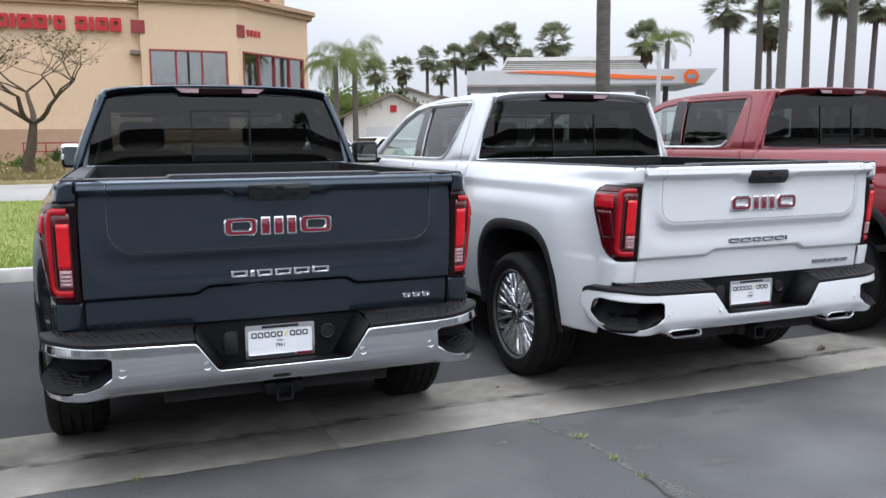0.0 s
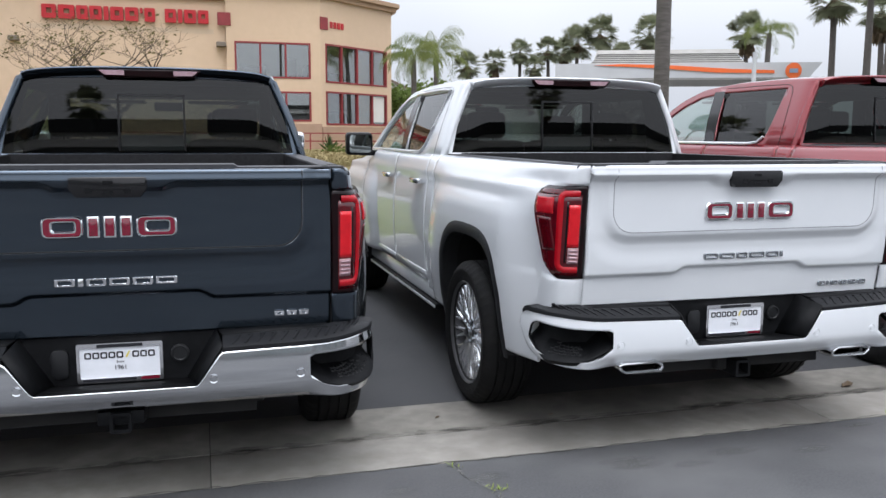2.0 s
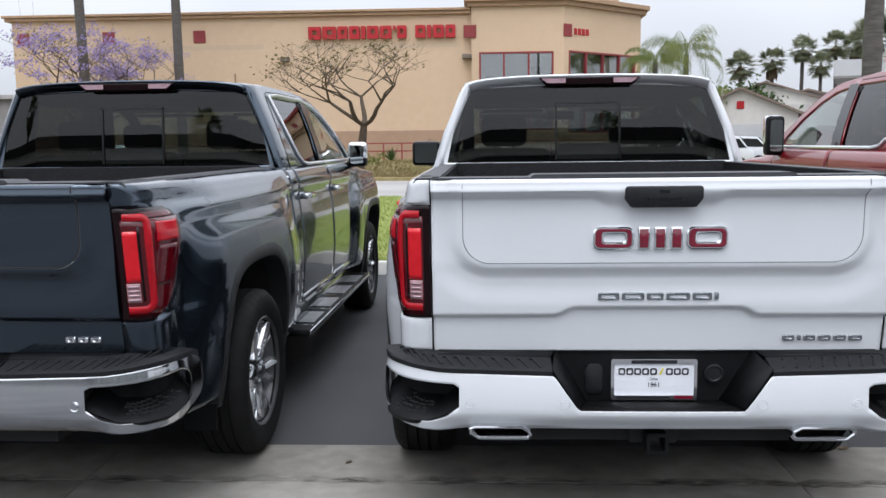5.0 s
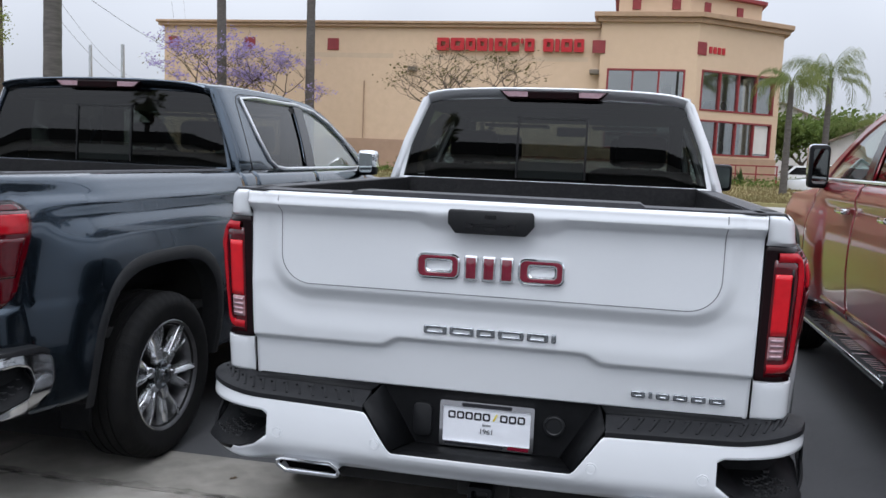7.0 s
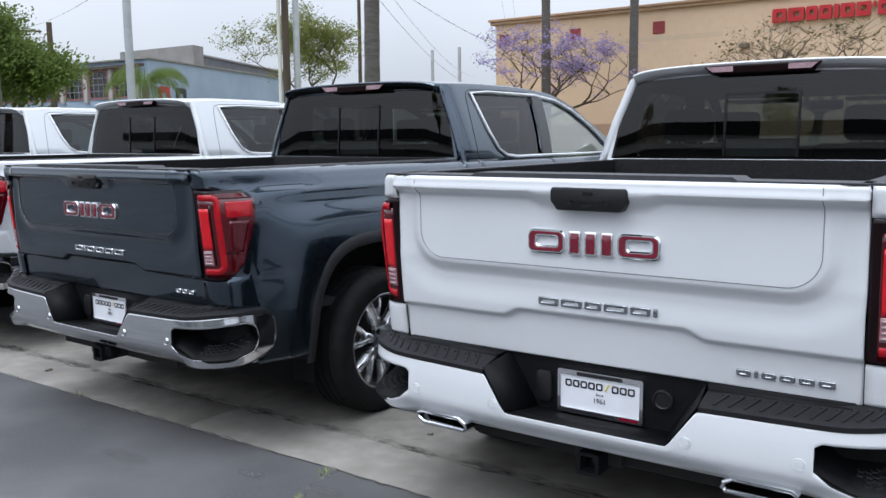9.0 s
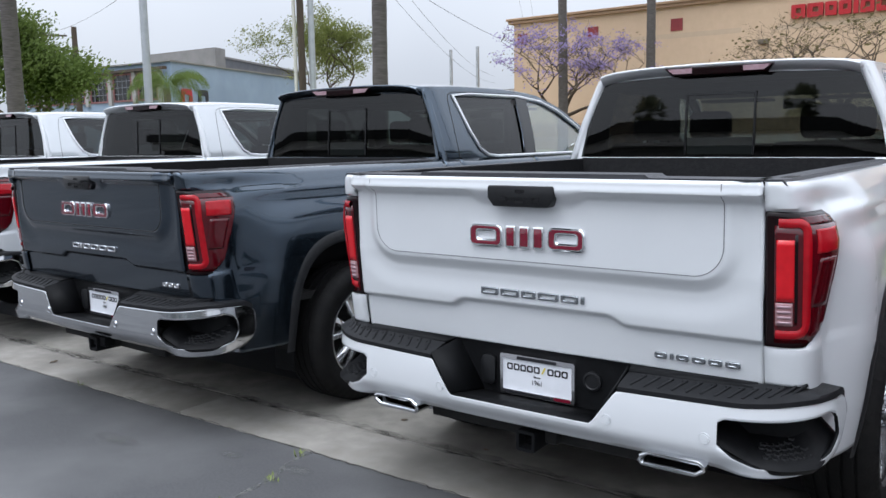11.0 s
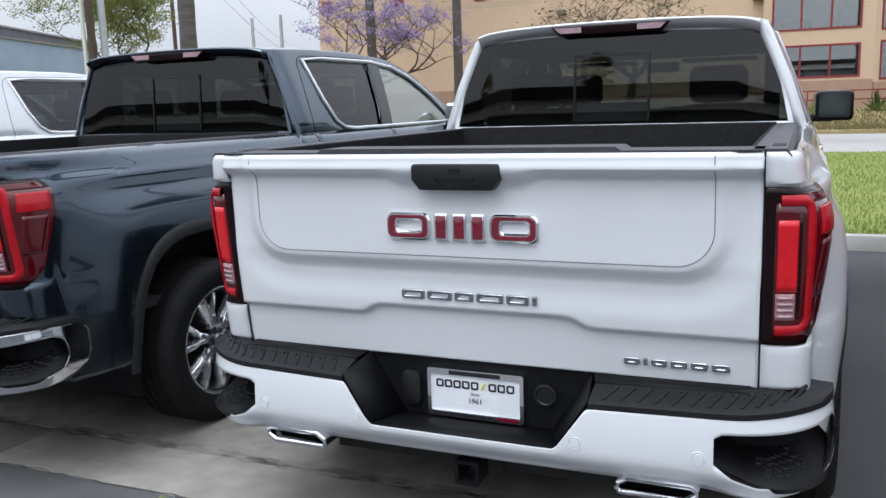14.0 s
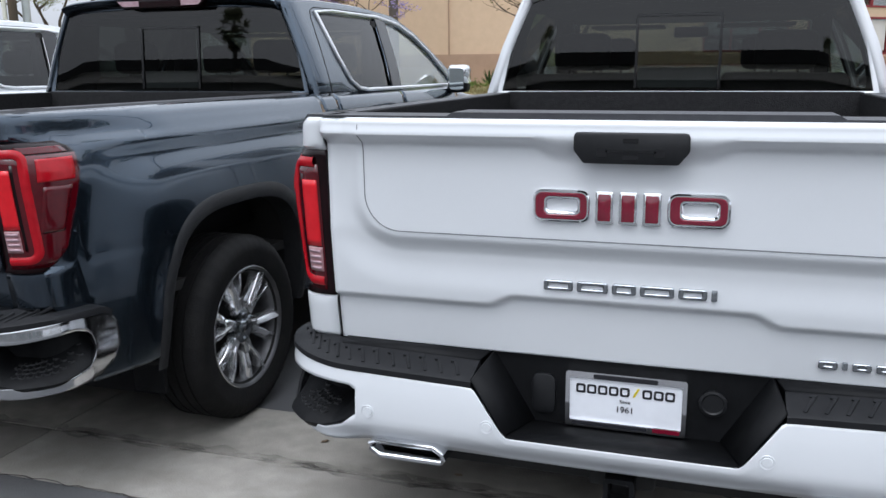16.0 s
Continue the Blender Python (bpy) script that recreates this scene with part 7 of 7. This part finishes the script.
def broken(mat, scale, lo, hi, radial=False):
    """Lets a thin surface layer fade out in patches, by noise and, for a patch, towards its rim."""
    n, l = mat.node_tree.nodes, mat.node_tree.links
    co = n.new("ShaderNodeTexCoord")
    t = n.new("ShaderNodeTexNoise")
    t.inputs["Scale"].default_value, t.inputs["Detail"].default_value = scale, 6
    l.new(co.outputs["Object"], t.inputs["Vector"])
    value = t.outputs["Fac"]
    if radial:
        mp = n.new("ShaderNodeMapping")
        mp.inputs["Location"].default_value, mp.inputs["Scale"].default_value = (-1, -1, 0), (2, 2, 0)
        l.new(co.outputs["Generated"], mp.inputs["Vector"])
        g = n.new("ShaderNodeTexGradient")
        g.gradient_type = "SPHERICAL"
        l.new(mp.outputs[0], g.inputs["Vector"])
        mul = n.new("ShaderNodeMath")
        mul.operation = "MULTIPLY"
        l.new(value, mul.inputs[0])
        l.new(g.outputs["Fac"], mul.inputs[1])
        value = mul.outputs[0]
    r = n.new("ShaderNodeMapRange")
    r.inputs["From Min"].default_value, r.inputs["From Max"].default_value = lo, hi
    l.new(value, r.inputs["Value"])
    l.new(r.outputs[0], n["Principled BSDF"].inputs["Alpha"])
    return mat


broken(WORN, 22.0, 0.36, 0.60)
WORNPATCH = broken(material("pale_worn_patch", (0.14, 0.14, 0.138), 0.95, 0.0, 0.0, (0.18, 0.178, 0.17), 30.0, 5.0, 0.3, 200.0), 38.0, 0.05, 0.85, True)
STAIN = material("stained_joint", (0.10, 0.094, 0.082), 0.95, 0.0, 0.0, (0.14, 0.132, 0.115), 12.0, 6.0, 0.3, 150.0, (0.08, 0.074, 0.065), 3.0)
broken(STAIN, 3.5, 0.40, 0.85)
paths = [crack([(2.18, 4.000), (2.20, 3.82), (2.27, 3.65), (2.28, 3.33), (2.28, 3.1)], 0.016, 1, "worn_line", WORN, 0.0024, "pale worn line in the asphalt"),
         crack([(2.28, 3.12), (2.26, 2.89), (2.29, 2.5), (2.22, 1.9), (2.27, 1.2)], 0.010, 2), crack([(-19, 4.001), (-6, 3.999), (6, 4.002), (24, 4.000)], 0.004, 3)]
for k, y in enumerate((4.392, 4.415, 4.37)):
    crack([(-19, y), (-9, y + 0.01), (0, y), (3, y + 0.015), (9, y), (24, y)], (0.020, 0.028, 0.016)[k], 30 + k, "joint_stain", STAIN, 0.0046 + 0.0003 * k, "dark stain along the concrete joint")


def worn_patch(x, y, rx, ry, seed):
    """A flat irregular worn patch."""
    rng = random.Random(seed)
    pts = []
    for i in range(28):
        a = 6.283 * i / 28
        k = 0.75 + 0.35 * rng.random()
        pts.append((x + rx * k * math.cos(a), y + ry * k * math.sin(a), 0.0022))
    me = bpy.data.meshes.new("worn_patch")
    me.from_pydata(pts, [], [tuple(range(28))])
    me.materials.append(WORNPATCH)
    tagged(new("worn_patch", me), "pale worn patch in the asphalt", "stain", "", "structure")


for k, (x, y, rx, ry) in enumerate(((2.52, 3.40, 0.13, 0.075), (2.99, 3.80, 0.20, 0.055), (1.87, 3.75, 0.10, 0.05), (4.43, 3.92, 0.16, 0.04), (2.33, 2.90, 0.10, 0.20), (1.2, 3.55, 0.22, 0.07), (2.75, 3.1, 0.2, 0.06), (3.02, 3.74, 0.17, 0.07), (3.27, 3.68, 0.14, 0.05), (3.54, 3.77, 0.20, 0.06), (3.95, 3.70, 0.16, 0.06), (2.30, 3.80, 0.12, 0.06))):
    worn_patch(x, y, rx, ry, 200 + k)
rng = random.Random(9)
spots = [rng.choice(paths[2]) for _ in range(10)] + [(2.27, 3.65), (2.275, 3.64), (2.28, 3.33), (2.27, 3.34), (2.28, 3.1), (2.18, 3.93)]
vs, fs = [], []
for x, y in spots:
    if not (-3 < x < 8):
        continue
    for _ in range(9):
        a, el, L = rng.uniform(0, 6.283), rng.uniform(0.2, 1.3), rng.uniform(0.015, 0.045)
        d = Vector((math.cos(a) * math.cos(el), math.sin(a) * math.cos(el), math.sin(el))) * L
        s = Vector((-math.sin(a), math.cos(a), 0)) * 0.004
        p = Vector((x + rng.gauss(0, 0.02), y + rng.gauss(0, 0.02), 0.004))
        i = len(vs)
        vs += [tuple(p), tuple(p + d * 0.5 - s), tuple(p + d), tuple(p + d * 0.5 + s)]
        fs.append((i, i + 1, i + 2, i + 3))
me = bpy.data.meshes.new("weeds")
me.from_pydata(vs, [], fs)
stuff("weeds", me, WEED, "tiny green weeds growing in the cracks", "weeds")


def dead_leaf(x, y, turn, size):
    own = bmesh.new()
    pts = [(-1, 0, 0.1), (-0.5, 0.35, 0.35), (0, 0.45, 0.18), (0.45, 0.3, 0.45), (1, 0, 0.2), (0.5, -0.35, 0.4), (0, -0.4, 0.12), (-0.5, -0.3, 0.3)]
    c = own.verts.new((0, 0, 0.02))
    ring = [own.verts.new(p) for p in pts]
    for i in range(8):
        own.faces.new((c, ring[i], ring[(i + 1) % 8]))
    own.transform(Matrix.Diagonal((size, size, size, 1)))
    ob = solid(part("fallen_leaf", own, DEADLEAF, None, "", 0), 0.001)
    tagged(ob, "curled brown fallen leaf on the ground", "leaf", "fallen leaves")
    ob.matrix_basis = pose(x, y, 0.005, 0, 0, turn)


for x, y, t, s in ((4.89, 4.51, 20, 0.06), (4.72, 4.83, 10, 0.035), (2.28, 4.62, 40, 0.02), (2.9, 4.5, 0, 0.018), (-0.6, 4.2, 80, 0.03)):
    dead_leaf(x, y, t, s)
